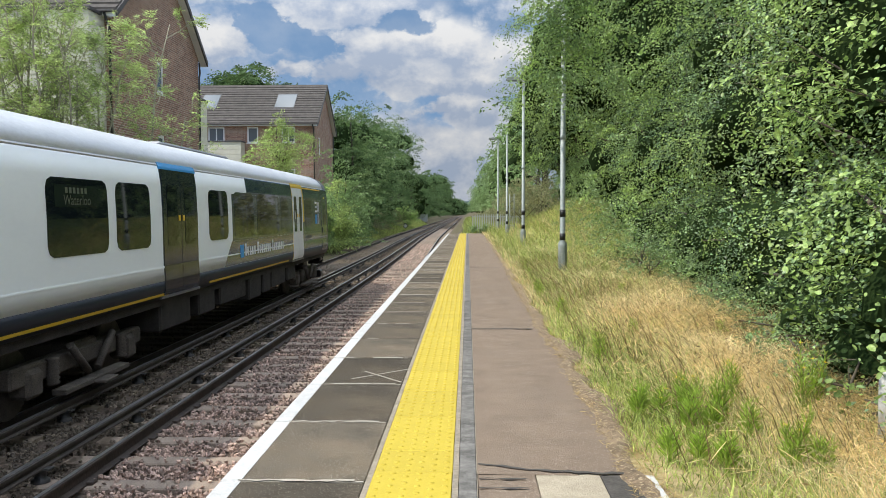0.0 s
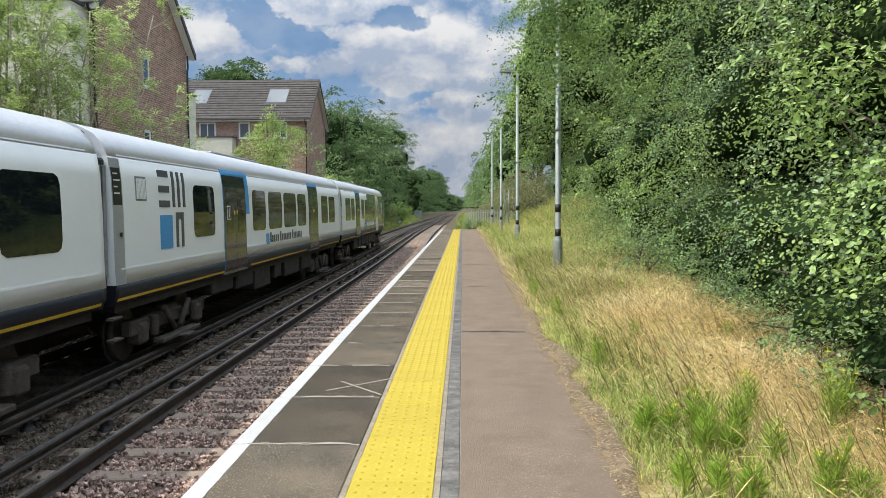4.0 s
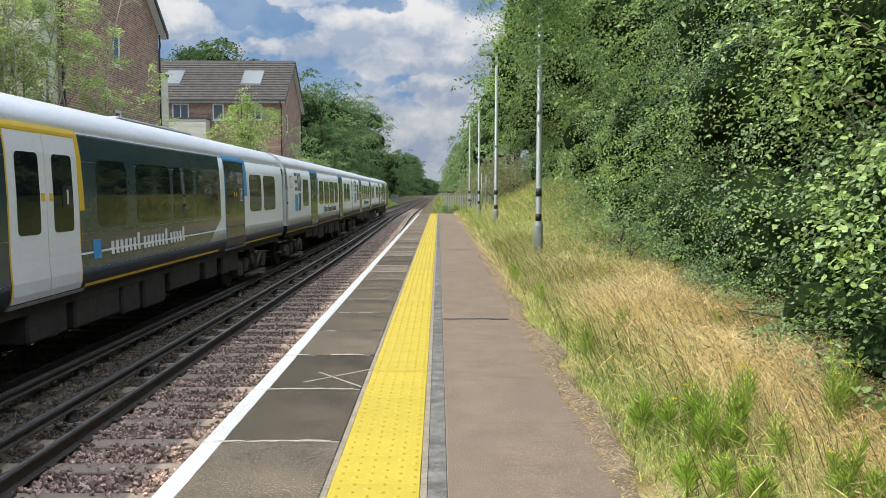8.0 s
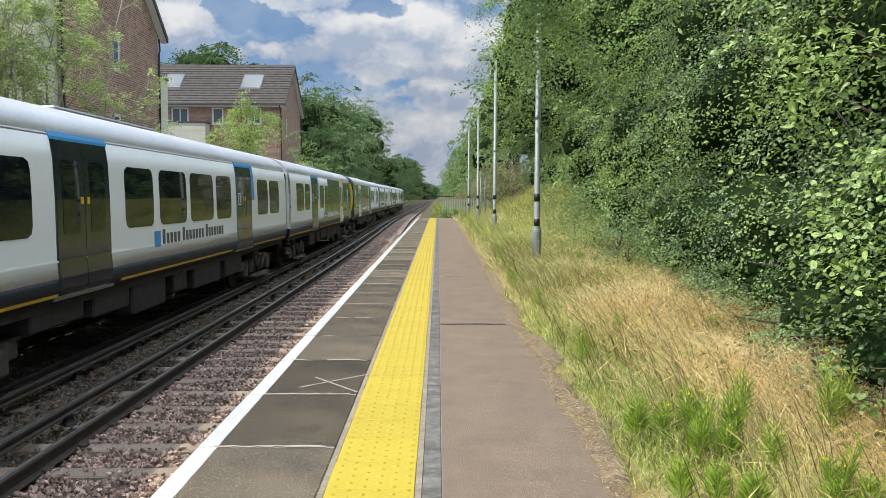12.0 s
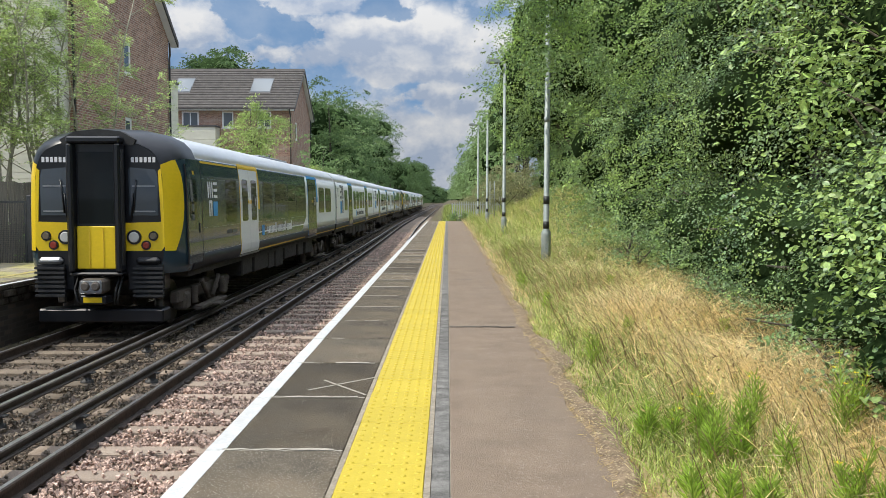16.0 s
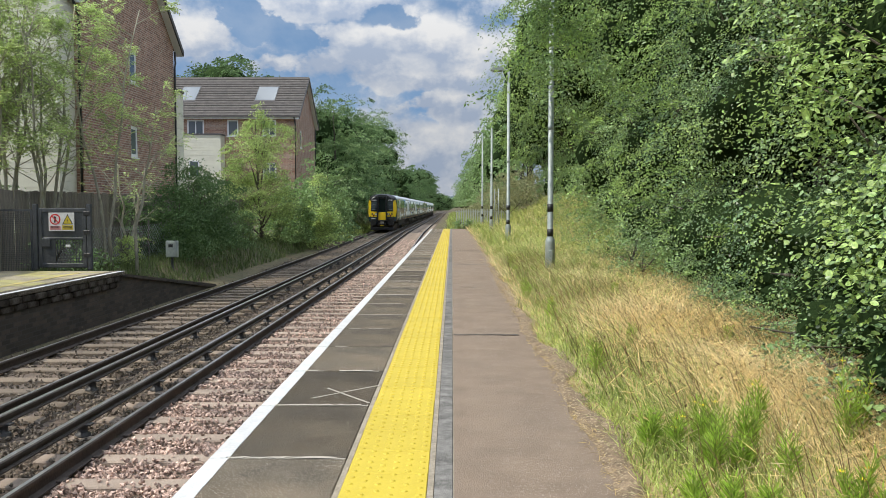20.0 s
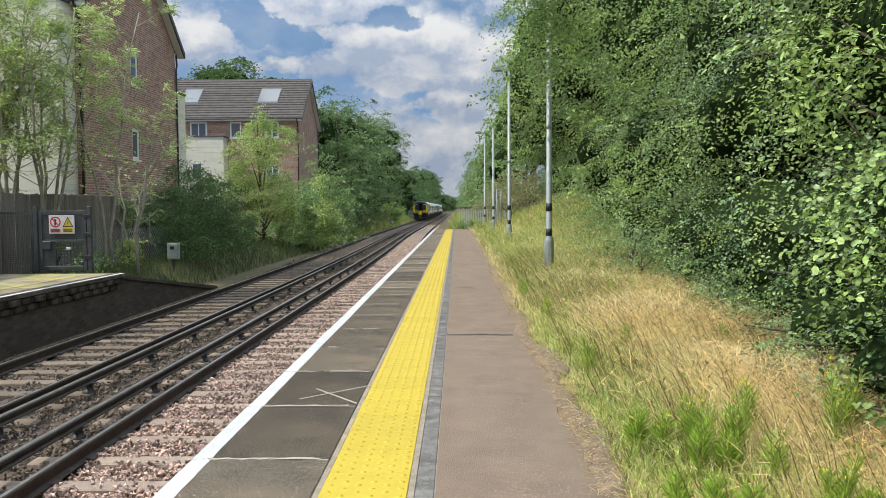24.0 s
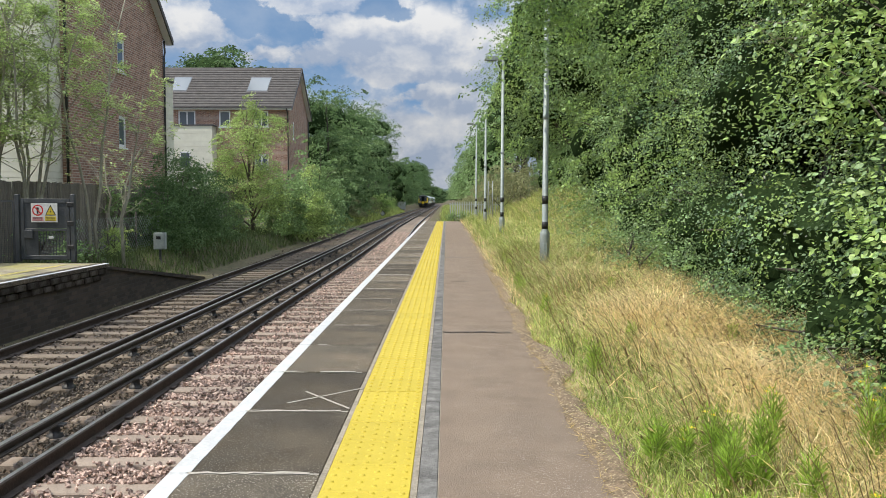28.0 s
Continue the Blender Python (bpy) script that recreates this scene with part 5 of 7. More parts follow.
def house(y0, y1, gx, wx, eave, ridge, front, gable, lights, label, extra=None):
    """A three-storey house: gable towards the railway at x = gx, front wall at y0 facing along the line."""
    h = thing("house", gx, y0, -0.7, label=label, category="house", group="houses behind the fence")
    base = -0.7

    def put(name, bm, material, parent=None, lab=""):
        bmesh.ops.translate(bm, vec=(-gx, -y0, 0.7), verts=bm.verts)
        return part(name, bm, material, parent or h, lab)
    holes = [w[:4] for w in front]
    put("wall", wall_with_holes((base, eave), wx, gx - 0.26, holes, 0.25, lambda p, q, z, t, d: (p, y0, z, q, y0 + d, t)), M["housebrick"], lab="red-brown brick front wall")
    gh = [w[:4] for w in gable]
    put("wall", wall_with_holes((base, eave), y0, y1, gh, 0.25, lambda p, q, z, t, d: (gx - d, p, z, gx, q, t)), M["housebrick"], lab="red-brown brick gable wall")
    mid = (y0 + y1) / 2
    put("gable", prism([(y0, eave), (y1, eave), (mid, ridge - 0.06)], 0.25, "x", gx - 0.25), M["housebrick"], lab="brick gable")
    put("wall", boxes((wx, y1 - 0.25, base, gx - 0.26, y1, eave)), M["housebrick"])
    put("wall", boxes((wx - 0.25, y0, base, wx, y1, eave)), M["housebrick"])
    put("interior", boxes((wx + 0.1, y0 + 0.9, base, gx - 1.0, y1 - 0.9, eave - 0.1)), M["fascia"])
    # roof in courses
    n = 16
    run, rise = mid - y0 + 0.35, ridge - eave + 0.12
    for s in (0, 1):
        for k in range(n):
            a, b = k / n, (k + 1) / n
            f = (lambda t: y0 - 0.35 + run * t) if s == 0 else (lambda t: y1 + 0.35 - run * t)
            z = lambda t: eave - 0.12 + rise * t
            bm = prism([(f(a), z(a) + 0.01), (f(b), z(b) - 0.01), (f(b), z(b) + 0.035), (f(a), z(a) + 0.10)], gx - wx + 0.55, "x", wx - 0.25)
            put("tile_course", bm, M["tile"])
    put("ridge_tile", prism([(mid - 0.16, ridge - 0.06), (mid + 0.16, ridge - 0.06), (mid, ridge + 0.09)], gx - wx + 0.56, "x", wx - 0.25), M["tile"])
    for s in (-1, 1):
        e = y0 - 0.36 if s < 0 else y1 + 0.36
        bm = prism([(e, eave - 0.34), (e, eave - 0.12), (mid, ridge + 0.02), (mid, ridge - 0.22)], 0.06, "x", gx + 0.30)
        put("bargeboard", bm, M["fascia"], lab="dark bargeboard")
        bm = prism([(e, eave - 0.35), (e, eave - 0.13), (mid, ridge - 0.0), (mid, ridge - 0.24)], 0.28, "x", gx + 0.01)
        put("soffit", bm, M["pvc"])
    put("gutter", boxes((wx, y0 - 0.46, eave - 0.20, gx + 0.32, y0 - 0.34, eave - 0.11), bevel=0.02), M["fascia"])
    put("soffit", boxes((wx, y0 - 0.34, eave - 0.30, gx, y0 - 0.01, eave - 0.16)), M["pvc"])
    bm = bmesh.new()
    tube(bm, [(gx + 0.02, y1 + 0.10, eave - 0.2), (gx + 0.07, y1 + 0.05, eave - 0.7), (gx + 0.07, y1 - 0.06, eave - 0.9), (gx + 0.07, y1 - 0.06, base)], [0.045] * 4, 8)
    put("downpipe", bm, M["black"])
    bm = bmesh.new()
    tube(bm, [(gx - 0.1, y0 - 0.38, eave - 0.2), (gx - 0.05, y0 - 0.07, eave - 0.7), (gx - 0.05, y0 - 0.07, base)], [0.045] * 3, 8)
    put("downpipe", bm, M["black"])
    for x0, x1 in lights:
        f0, f1 = 0.38, 0.72
        for lo, hi, o, ma, name in ((f0 - 0.03, f1 + 0.03, 0.09, "fascia", "skylight_frame"), (f0, f1, 0.115, "skylight", "skylight_pane")):
            ya, yb = y0 - 0.35 + run * lo, y0 - 0.35 + run * hi
            za, zb = eave - 0.12 + rise * lo, eave - 0.12 + rise * hi
            g = 0.05 if name == "skylight_frame" else 0.0
            put(name, prism([(ya, za), (yb, zb), (yb, zb + o), (ya, za + o)], x1 - x0 + 2 * g, "x", x0 - g), M[ma])
    for w in front:
        pane_window(h, *w[:4], y0 + 0.06, w[4])
    for w in gable:
        pane_window(h, *w[:4], gx - 0.06, w[4], "gable")
    for o in [c for c in h.children if c.name.split(".")[0] == "window"]:
        o.data.transform(Matrix.Translation((-gx, -y0, 0.7)))
        for c in o.children:
            c.data.transform(Matrix.Translation((-gx, -y0, 0.7)))
    for bay in extra or ():
        x0, x1, ya, yb, top = bay[:5]
        b = put("bay", boxes((x0 + 0.05, ya + 0.05, base, x1 - 0.05, yb, top)), M["clad"], lab="cream weatherboarded bay")
        z = base
        while z < top - 0.02:
            t = min(z + 0.2, top)
            bm = boxes((x0, ya, z, x1, ya + 0.045, t - 0.012))
            box(bm, x1 - 0.045, ya + 0.046, z, x1, yb - 0.004, t - 0.012)
            put("board", bm, M["clad"], b)
            z += 0.2
        put("bay_roof", boxes((x0 - 0.05, ya - 0.06, top + 0.002, x1 + 0.06, yb - 0.004, top + 0.10)), M["fascia"], b)
        for w in bay[5]:
            q = boxes((w[0], ya - 0.04, w[2], w[1], ya - 0.004, w[3]))
            fr = put("bay_window", q, M["pvc"], b)
            put("pane", boxes((w[0] + 0.08, ya - 0.055, w[2] + 0.08, w[1] - 0.08, ya - 0.042, w[3] - 0.08)), M["pane"], b)
    return h


house(27.2, 36.2, -12.4, -24.0, 8.35, 12.15, [], [(31.25, 31.95, 3.2, 4.4, 1), (31.25, 31.95, 6.05, 7.3, 1)], [],
      "three-storey red-brown brick house with cream boarding beside the railway",
      [(-24.0, -12.65, 26.0, 27.19, 8.05, []), (-19.0, -12.72, 36.21, 38.4, 6.6, [])])
house(64.5, 73.2, -12.4, -30.0, 8.55, 12.15, [(-21.1, -19.75, 7.0, 8.2, 2), (-17.9, -17.0, 6.9, 8.2, 1), (-15.1, -14.0, 6.9, 8.2, 2), (-15.1, -14.0, 3.6, 4.8, 2)], [(66.2, 66.9, 6.1, 7.5, 1)],
      [(-22.3, -20.9), (-16.0, -14.4)], "three-storey red-brown brick house with a grey tiled roof and skylights",
      [(-21.3, -18.1, 63.3, 64.49, 6.9, [(-20.6, -19.8, 3.6, 4.9)]), (-19.0, -12.8, 73.21, 75, 6.4, [])])


# ---- posts, fences and signs ----
def lamp_post(y, x, lamp, top=5.5):
    p = thing("street_lamp" if lamp else "steel_post", x, y, float(ground_z(x, y)) - 0.02, label="galvanised platform lamp post with two black bands" if lamp else "galvanised steel post with two black bands",
              category="lamp post" if lamp else "post", group="posts along the platform")
    bm = bmesh.new()
    tube(bm, [(0, 0, 0), (0, 0, 0.70), (0, 0, 0.74), (0, 0, 0.79), (0, 0, top)], [0.086, 0.086, 0.083, 0.052, 0.041], 16)
    part("column", bm, M["post"], p)
    for z0, z1 in ((0.80, 0.93), (1.24, 1.38)):
        bm = bmesh.new()
        tube(bm, [(0, 0, z0), (0, 0, z1)], [0.056, 0.055], 16)
        part("band", bm, M["black"], p, "black painted band")
    bm = bmesh.new()
    tube(bm, [(0, 0, 2.70), (0, 0, 2.78)], [0.055, 0.055], 16)
    part("collar", bm, M["post"], p)
    part("hatch", boxes((-0.035, -0.091, 0.25, 0.035, -0.07, 0.55), bevel=0.006), M["post"], p)
    if lamp:
        bm = bmesh.new()
        tube(bm, [(0, 0, top - 0.06), (-0.05, 0, top + 0.02), (-0.22, 0, top + 0.06)], [0.03, 0.03, 0.025], 8)
        part("arm", bm, M["post"], p)
        bm = prism([(-0.55, top + 0.03), (-0.50, top + 0.10), (-0.24, top + 0.12), (-0.14, top + 0.07), (-0.16, top + 0.02), (-0.5, top + 0.0)], 0.22, "x", -0.11)
        bmesh.ops.transform(bm, matrix=Matrix.Rotation(radians(90), 4, "Z") @ Matrix.Scale(-1, 4, (0, 1, 0)), verts=bm.verts)
        bmesh.ops.recalc_face_normals(bm, faces=bm.faces)
        for v in bm.verts:
            v.co.x = -abs(v.co.x)
        head = part("lantern", bm, M["post"], p)
        part("lens", boxes((-0.48, -0.08, top - 0.012, -0.2, 0.08, top + 0.004)), M["skylight"], head)
    return p


lamp_post(14.5, 1.76, True)
lamp_post(25.1, 1.74, True)
lamp_post(35.3, 1.72, False, 4.75)
lamp_post(46.0, 1.72, True)


def board_fence(x, y0, y1, height, label):
    f = thing("board_fence", x, y0, 0, label=label, category="fence")
    y, k = 0.0, 0
    rng = random.Random(11)
    me = mesh_of("board", boxes((-0.012, 0.0, 0.0, 0.012, 0.142, height), bevel=0.004), M["fence"])
    while y < y1 - y0:
        g = float(ground_z(x, y0 + y))
        piece("board", me, pose(rng.uniform(-0.008, 0.008), y, g - 0.05 + rng.uniform(-0.02, 0.02), rng.uniform(-0.8, 0.8), 0, 0), f)
        y += 0.15
    for z in (0.4, height - 0.35):
        g = float(ground_z(x, y0))
        part("rail", boxes((-0.06, 0, g + z, -0.014, y1 - y0, g + z + 0.09)), M["fence"], f)
    return f


board_fence(-10.9, 8.0, 44.0, 2.15, "tall weathered grey board fence behind the platform")


def wire_fence(x, y0, y1):
    f = thing("wire_fence", x, y0, 0, label="sagging grey chain-link fence on thin posts", category="fence")
    y = 0.0
    while y <= y1 - y0 + 0.01:
        bm = bmesh.new()
        g = float(ground_z(x, y0 + y))
        tube(bm, [(0, y, g - 0.1), (0, y, g + 1.35)], [0.028, 0.026], 6)
        part("post", bm, M["fence"], f)
        y += 2.2
    bm = bmesh.new()
    g = float(ground_z(x, y0))
    d = 0.16
    k = 0.0
    while k < y1 - y0:
        for s in (-1, 1):
            a, b = (k, k + 1.2) if s > 0 else (k + 1.2, k)
            b = min(b, y1 - y0)
            tube(bm, [(0.02 * s, min(a, y1 - y0), g), (0.02 * s, b, g + 1.2)], [0.004, 0.004], 3, False)
        k += d
    part("mesh", bm, M["post"], f, "grey wire mesh")


wire_fence(-10.0, 19.9, 28.6)


def gate():
    GX, GY, GZ = -9.93, 19.3, -0.25
    g = thing("metal_gate", GX, GY, GZ, label="dark grey steel gate with wire mesh and a warning sign", category="gate")
    w, h = 1.16, 1.48
    part("gate_frame", boxes((0, -0.03, 0.05, 0.09, 0.03, h), (w - 0.09, -0.03, 0.05, w, 0.03, h), (0.09, -0.03, h - 0.10, w - 0.09, 0.03, h), (0.09, -0.03, 0.05, w - 0.09, 0.03, 0.15),
                             (0.09, -0.025, 0.72, w - 0.09, 0.025, 0.78), bevel=0.008), M["steel"], g)
    part("infill", boxes((0.09, -0.008, 0.79, w - 0.09, 0.008, h - 0.10), (0.09, -0.008, 0.15, 0.40, 0.008, 0.72)), M["steel"], g)
    for k in range(9):
        x = 0.44 + k * 0.075
        part("bar", boxes((x, -0.006, 0.155, x + 0.009, 0.006, 0.715)), M["steel"], g)
    for k in range(7):
        z = 0.19 + k * 0.075
        part("bar", boxes((0.42, 0.007, z, w - 0.095, 0.016, z + 0.009)), M["steel"], g)
    for x in (-0.12, w + 0.02):
        part("gate_post", boxes((x, -0.05, 0, x + 0.10, 0.05, h + 0.10), bevel=0.01), M["steel"], g)
    for z in (0.30, 0.85, 1.30):
        part("hinge", boxes((w - 0.06, -0.06, z, w + 0.10, -0.032, z + 0.10), bevel=0.01), M["black"], g)
    part("lock_box", boxes((0.10, -0.07, 0.55, 0.30, -0.03, 0.75), bevel=0.01), M["steel"], g)
    part("padlock", boxes((0.66, -0.05, 0.54, 0.78, -0.02, 0.60), bevel=0.012), M["white"], g)
    s = thing("warning_sign", GX + 0.27, GY - 0.045, GZ + 0.93, label="white warning sign with a red ring and a yellow triangle", category="sign")
    part("plate", boxes((0, -0.012, 0, 0.62, 0.0, 0.44), bevel=0.004), M["white"], s)

    def flat(name, pts, ma, d, lab=""):
        bm = bmesh.new()
        a = [bm.verts.new((x, -0.0125 - d, z)) for x, z in pts]
        b = [bm.verts.new((x, -0.0125, z)) for x, z in pts]
        bm.faces.new(a)
        for i in range(len(pts)):
            bm.faces.new((a[i], b[i], b[(i + 1) % len(pts)], a[(i + 1) % len(pts)]))
        bmesh.ops.recalc_face_normals(bm, faces=bm.faces)
        part(name, bm, ma, s, lab)
    red = plain("sign_red", (0.55, 0.02, 0.02), 0.4)
    circle = lambda cx, cz, r: [(cx + r * math.cos(k * math.tau / 24), cz + r * math.sin(k * math.tau / 24)) for k in range(24)]
    flat("ring", circle(0.16, 0.28, 0.13), red, 0.002, "red ring")
    flat("disc", circle(0.16, 0.28, 0.10), M["white"], 0.004)
    flat("symbol", [(0.14, 0.20), (0.17, 0.20), (0.19, 0.34), (0.13, 0.36)], M["black"], 0.006)
    flat("slash", [(0.075, 0.35), (0.095, 0.365), (0.245, 0.21), (0.225, 0.195)], red, 0.008)
    flat("triangle", [(0.33, 0.16), (0.59, 0.16), (0.46, 0.41)], M["black"], 0.002)
    flat("triangle_face", [(0.36, 0.178), (0.56, 0.178), (0.46, 0.372)], M["yellow"], 0.004, "yellow triangle face")
    flat("bolt", [(0.45, 0.19), (0.475, 0.26), (0.455, 0.26), (0.48, 0.34), (0.44, 0.25), (0.462, 0.25)], M["black"], 0.006)
    flat("text_panel", [(0.03, 0.03), (0.29, 0.03), (0.29, 0.12), (0.03, 0.12)], plain("sign_pink", (0.55, 0.25, 0.25), 0.5), 0.002)
    flat("text_panel", [(0.33, 0.03), (0.59, 0.03), (0.59, 0.14), (0.33, 0.14)], M["yellow"], 0.002)
    for x0 in (0.05, 0.35):
        for z in (0.045, 0.075, 0.1):
            flat("text_bar", [(x0, z), (x0 + 0.21, z), (x0 + 0.21, z + 0.012), (x0, z + 0.012)], M["black"], 0.004)


gate()


def side_fence():
    f = thing("mesh_panel", -12.4, 19.35, -0.45, label="dark wire mesh panel beside the gate", category="fence")
    part("panel_frame", boxes((0, -0.02, 0, 0.05, 0.02, 1.65), (2.25, -0.02, 0, 2.30, 0.02, 1.65), (0.05, -0.02, 1.60, 2.25, 0.02, 1.65), (0.05, -0.02, 0.1, 2.25, 0.02, 0.15)), M["steel"], f)
    bm = bmesh.new()
    for k in range(54):
        x = 0.06 + k * 0.0405
        box(bm, x, -0.003, 0.15, x + 0.006, 0.003, 1.6)
    for k in range(30):
        z = 0.18 + k * 0.047
        box(bm, 0.05, 0.004, z, 2.25, 0.008, z + 0.006)
    part("mesh", bm, M["steel"], f)


side_fence()


def cabinet():
    x, y = -9.05, 26.0
    z = float(ground_z(x, y))
    c = thing("equipment_box", x, y, z, label="small grey metal box on a post beside the track", category="equipment box")
    part("post", boxes((-0.03, -0.03, -0.1, 0.03, 0.03, 0.45)), M["steel"], c)
    part("case", boxes((-0.18, -0.10, 0.42, 0.18, 0.10, 0.95), bevel=0.015), M["post"], c)
    part("door", boxes((-0.15, -0.115, 0.46, 0.15, -0.101, 0.91), bevel=0.004), M["post"], c)
    part("label_plate", boxes((-0.08, -0.122, 0.74, 0.06, -0.116, 0.84)), M["black"], c)


cabinet()


def marker_post():
    x, y = 2.20, 3.45
    p = thing("marker_post", x, y, -0.05, label="short white marker post with a yellow reflector", category="marker post")
    bm = bmesh.new()
    tube(bm, [(0, 0, 0), (0, 0, 0.44), (0, 0, 0.47)], [0.055, 0.055, 0.035], 12)
    part("shaft", bm, M["white"], p)
    part("reflector", boxes((-0.03, -0.062, 0.10, 0.03, -0.05, 0.16), bevel=0.004), M["yellow"], p)


marker_post()


def palisade():
    f = thing("palisade_fence", 0, 48.2, 0, label="grey steel palisade fence across the platform end", category="fence")
    me = mesh_of("pale", prism([(-0.03, 0), (0.03, 0), (0.03, 1.18), (0.0, 1.26), (-0.03, 1.18)], 0.012, "y", -0.006), M["palesteel"])
    x = 0.28
    while x < 3.4:
        piece("pale", me, pose(x, 0, max(float(ground_z(x, 48.2)) - 0.05, -0.6)), f)
        x += 0.14
    part("rail", boxes((0.2, 0.01, 0.25, 3.4, 0.05, 0.30)), M["palesteel"], f)
    part("rail", boxes((0.2, 0.01, 0.95, 3.4, 0.05, 1.00)), M["palesteel"], f)


palisade()


def gantry_post():
    p = thing("lattice_post", 2.25, 41.0, float(ground_z(2.25, 41.0)) - 0.03, label="pale grey lattice post in the long grass", category="post")
    bm = bmesh.new()
    for x in (-0.11, 0.11):
        tube(bm, [(x, 0, 0), (x, 0, 2.25)], [0.022, 0.022], 6)
    part("upright", bm, M["post"], p)
    for k in range(9):
        bm = bmesh.new()
        z = 0.15 + k * 0.24
        tube(bm, [(-0.11, 0, z), (0.11, 0, z + (0.2 if k % 2 else -0.0))], [0.014, 0.014], 5)
        part("rung", bm, M["post"], p)


gantry_post()


def diamond_sign():
    x, y = -8.75, 112.0
    z = float(ground_z(x, y))
    s = thing("trackside_sign", x, y, z, label="small white diamond sign with a blue edge on a post", category="sign")
    part("post", boxes((-0.03, 0, -0.05, 0.03, 0.05, 0.9)), M["steel"], s)
    for r, d, ma in ((0.44, 0.0, T["navy"]), (0.33, 0.012, M["palesteel"])):
        part("plate", prism([(0, 0.7 - r), (r, 0.7), (0, 0.7 + r), (-r, 0.7)], 0.012, "y", -0.02 - d), ma, s)


diamond_sign()
for n, (x, y, w) in enumerate(((-9.6, 176.0, 1.6), (-9.6, 179.5, 2.4))):
    c = thing("relay_cabinet", x, y, float(ground_z(x, y)), label="pale grey trackside relay cabinet", category="cabinet", group="relay cabinets")
    part("case", boxes((-0.9, 0, -0.05, 0.5, w, 1.6), bevel=0.03), M["palesteel"], c)
    part("roof", boxes((-0.96, -0.05, 1.604, 0.56, w + 0.05, 1.68), bevel=0.02), M["steel"], c)
    part("door", boxes((0.502, 0.1, 0.1, 0.52, w - 0.1, 1.5)), M["post"], c)


# ---- plants ----
M["leaf_pale"] = leaf_mat("bramble_leaf", (0.22, 0.23, 0.10), (0.46, 0.47, 0.25), 0.6, island=0.3, through=0.3)
def leaf_mesh(name, at, normal, size, material, rng, slim=0.55, fold=0.18, oval=False):
    """Folded leaves, pointed or oval, one island each. at, normal: n x 3; size: n."""
    n = len(at)
    normal = normal / np.maximum(np.linalg.norm(normal, axis=1)[:, None], 1e-6)
    a = np.cross(normal, rng.normal(size=(n, 3)))
    a /= np.maximum(np.linalg.norm(a, axis=1)[:, None], 1e-6)
    b = np.cross(normal, a)
    s = size[:, None]
    tip = at + a * s * 0.5 - normal * s * fold * 0.5
    if not oval:
        v = np.stack([at - a * s * 0.5, at + b * s * slim * 0.5 + normal * s * fold - a * s * 0.06, tip, at - b * s * slim * 0.5 + normal * s * fold - a * s * 0.06], 1)
        k = 4 * np.arange(n)[:, None]
        f = np.concatenate([k + np.array([[0, 2, 1]]), k + np.array([[0, 3, 2]])], 1).reshape(-1, 3)
    else:
        side = [at + b * (q * s * slim * w) + normal * s * fold * w + a * s * l for q, w, l in ((1, 0.44, -0.25), (1, 0.42, 0.16), (-1, 0.42, 0.16), (-1, 0.44, -0.25))]
        v = np.stack([at - a * s * 0.5, side[0], side[1], tip, side[2], side[3]], 1)
        k = 6 * np.arange(n)[:, None]
        f = np.concatenate([k + np.array([[0, 3, 1]]), k + np.array([[1, 3, 2]]), k + np.array([[0, 5, 3]]), k + np.array([[5, 4, 3]])], 1).reshape(-1, 3)
    return raw_mesh(name, v.reshape(-1, 3), f, material, oval)


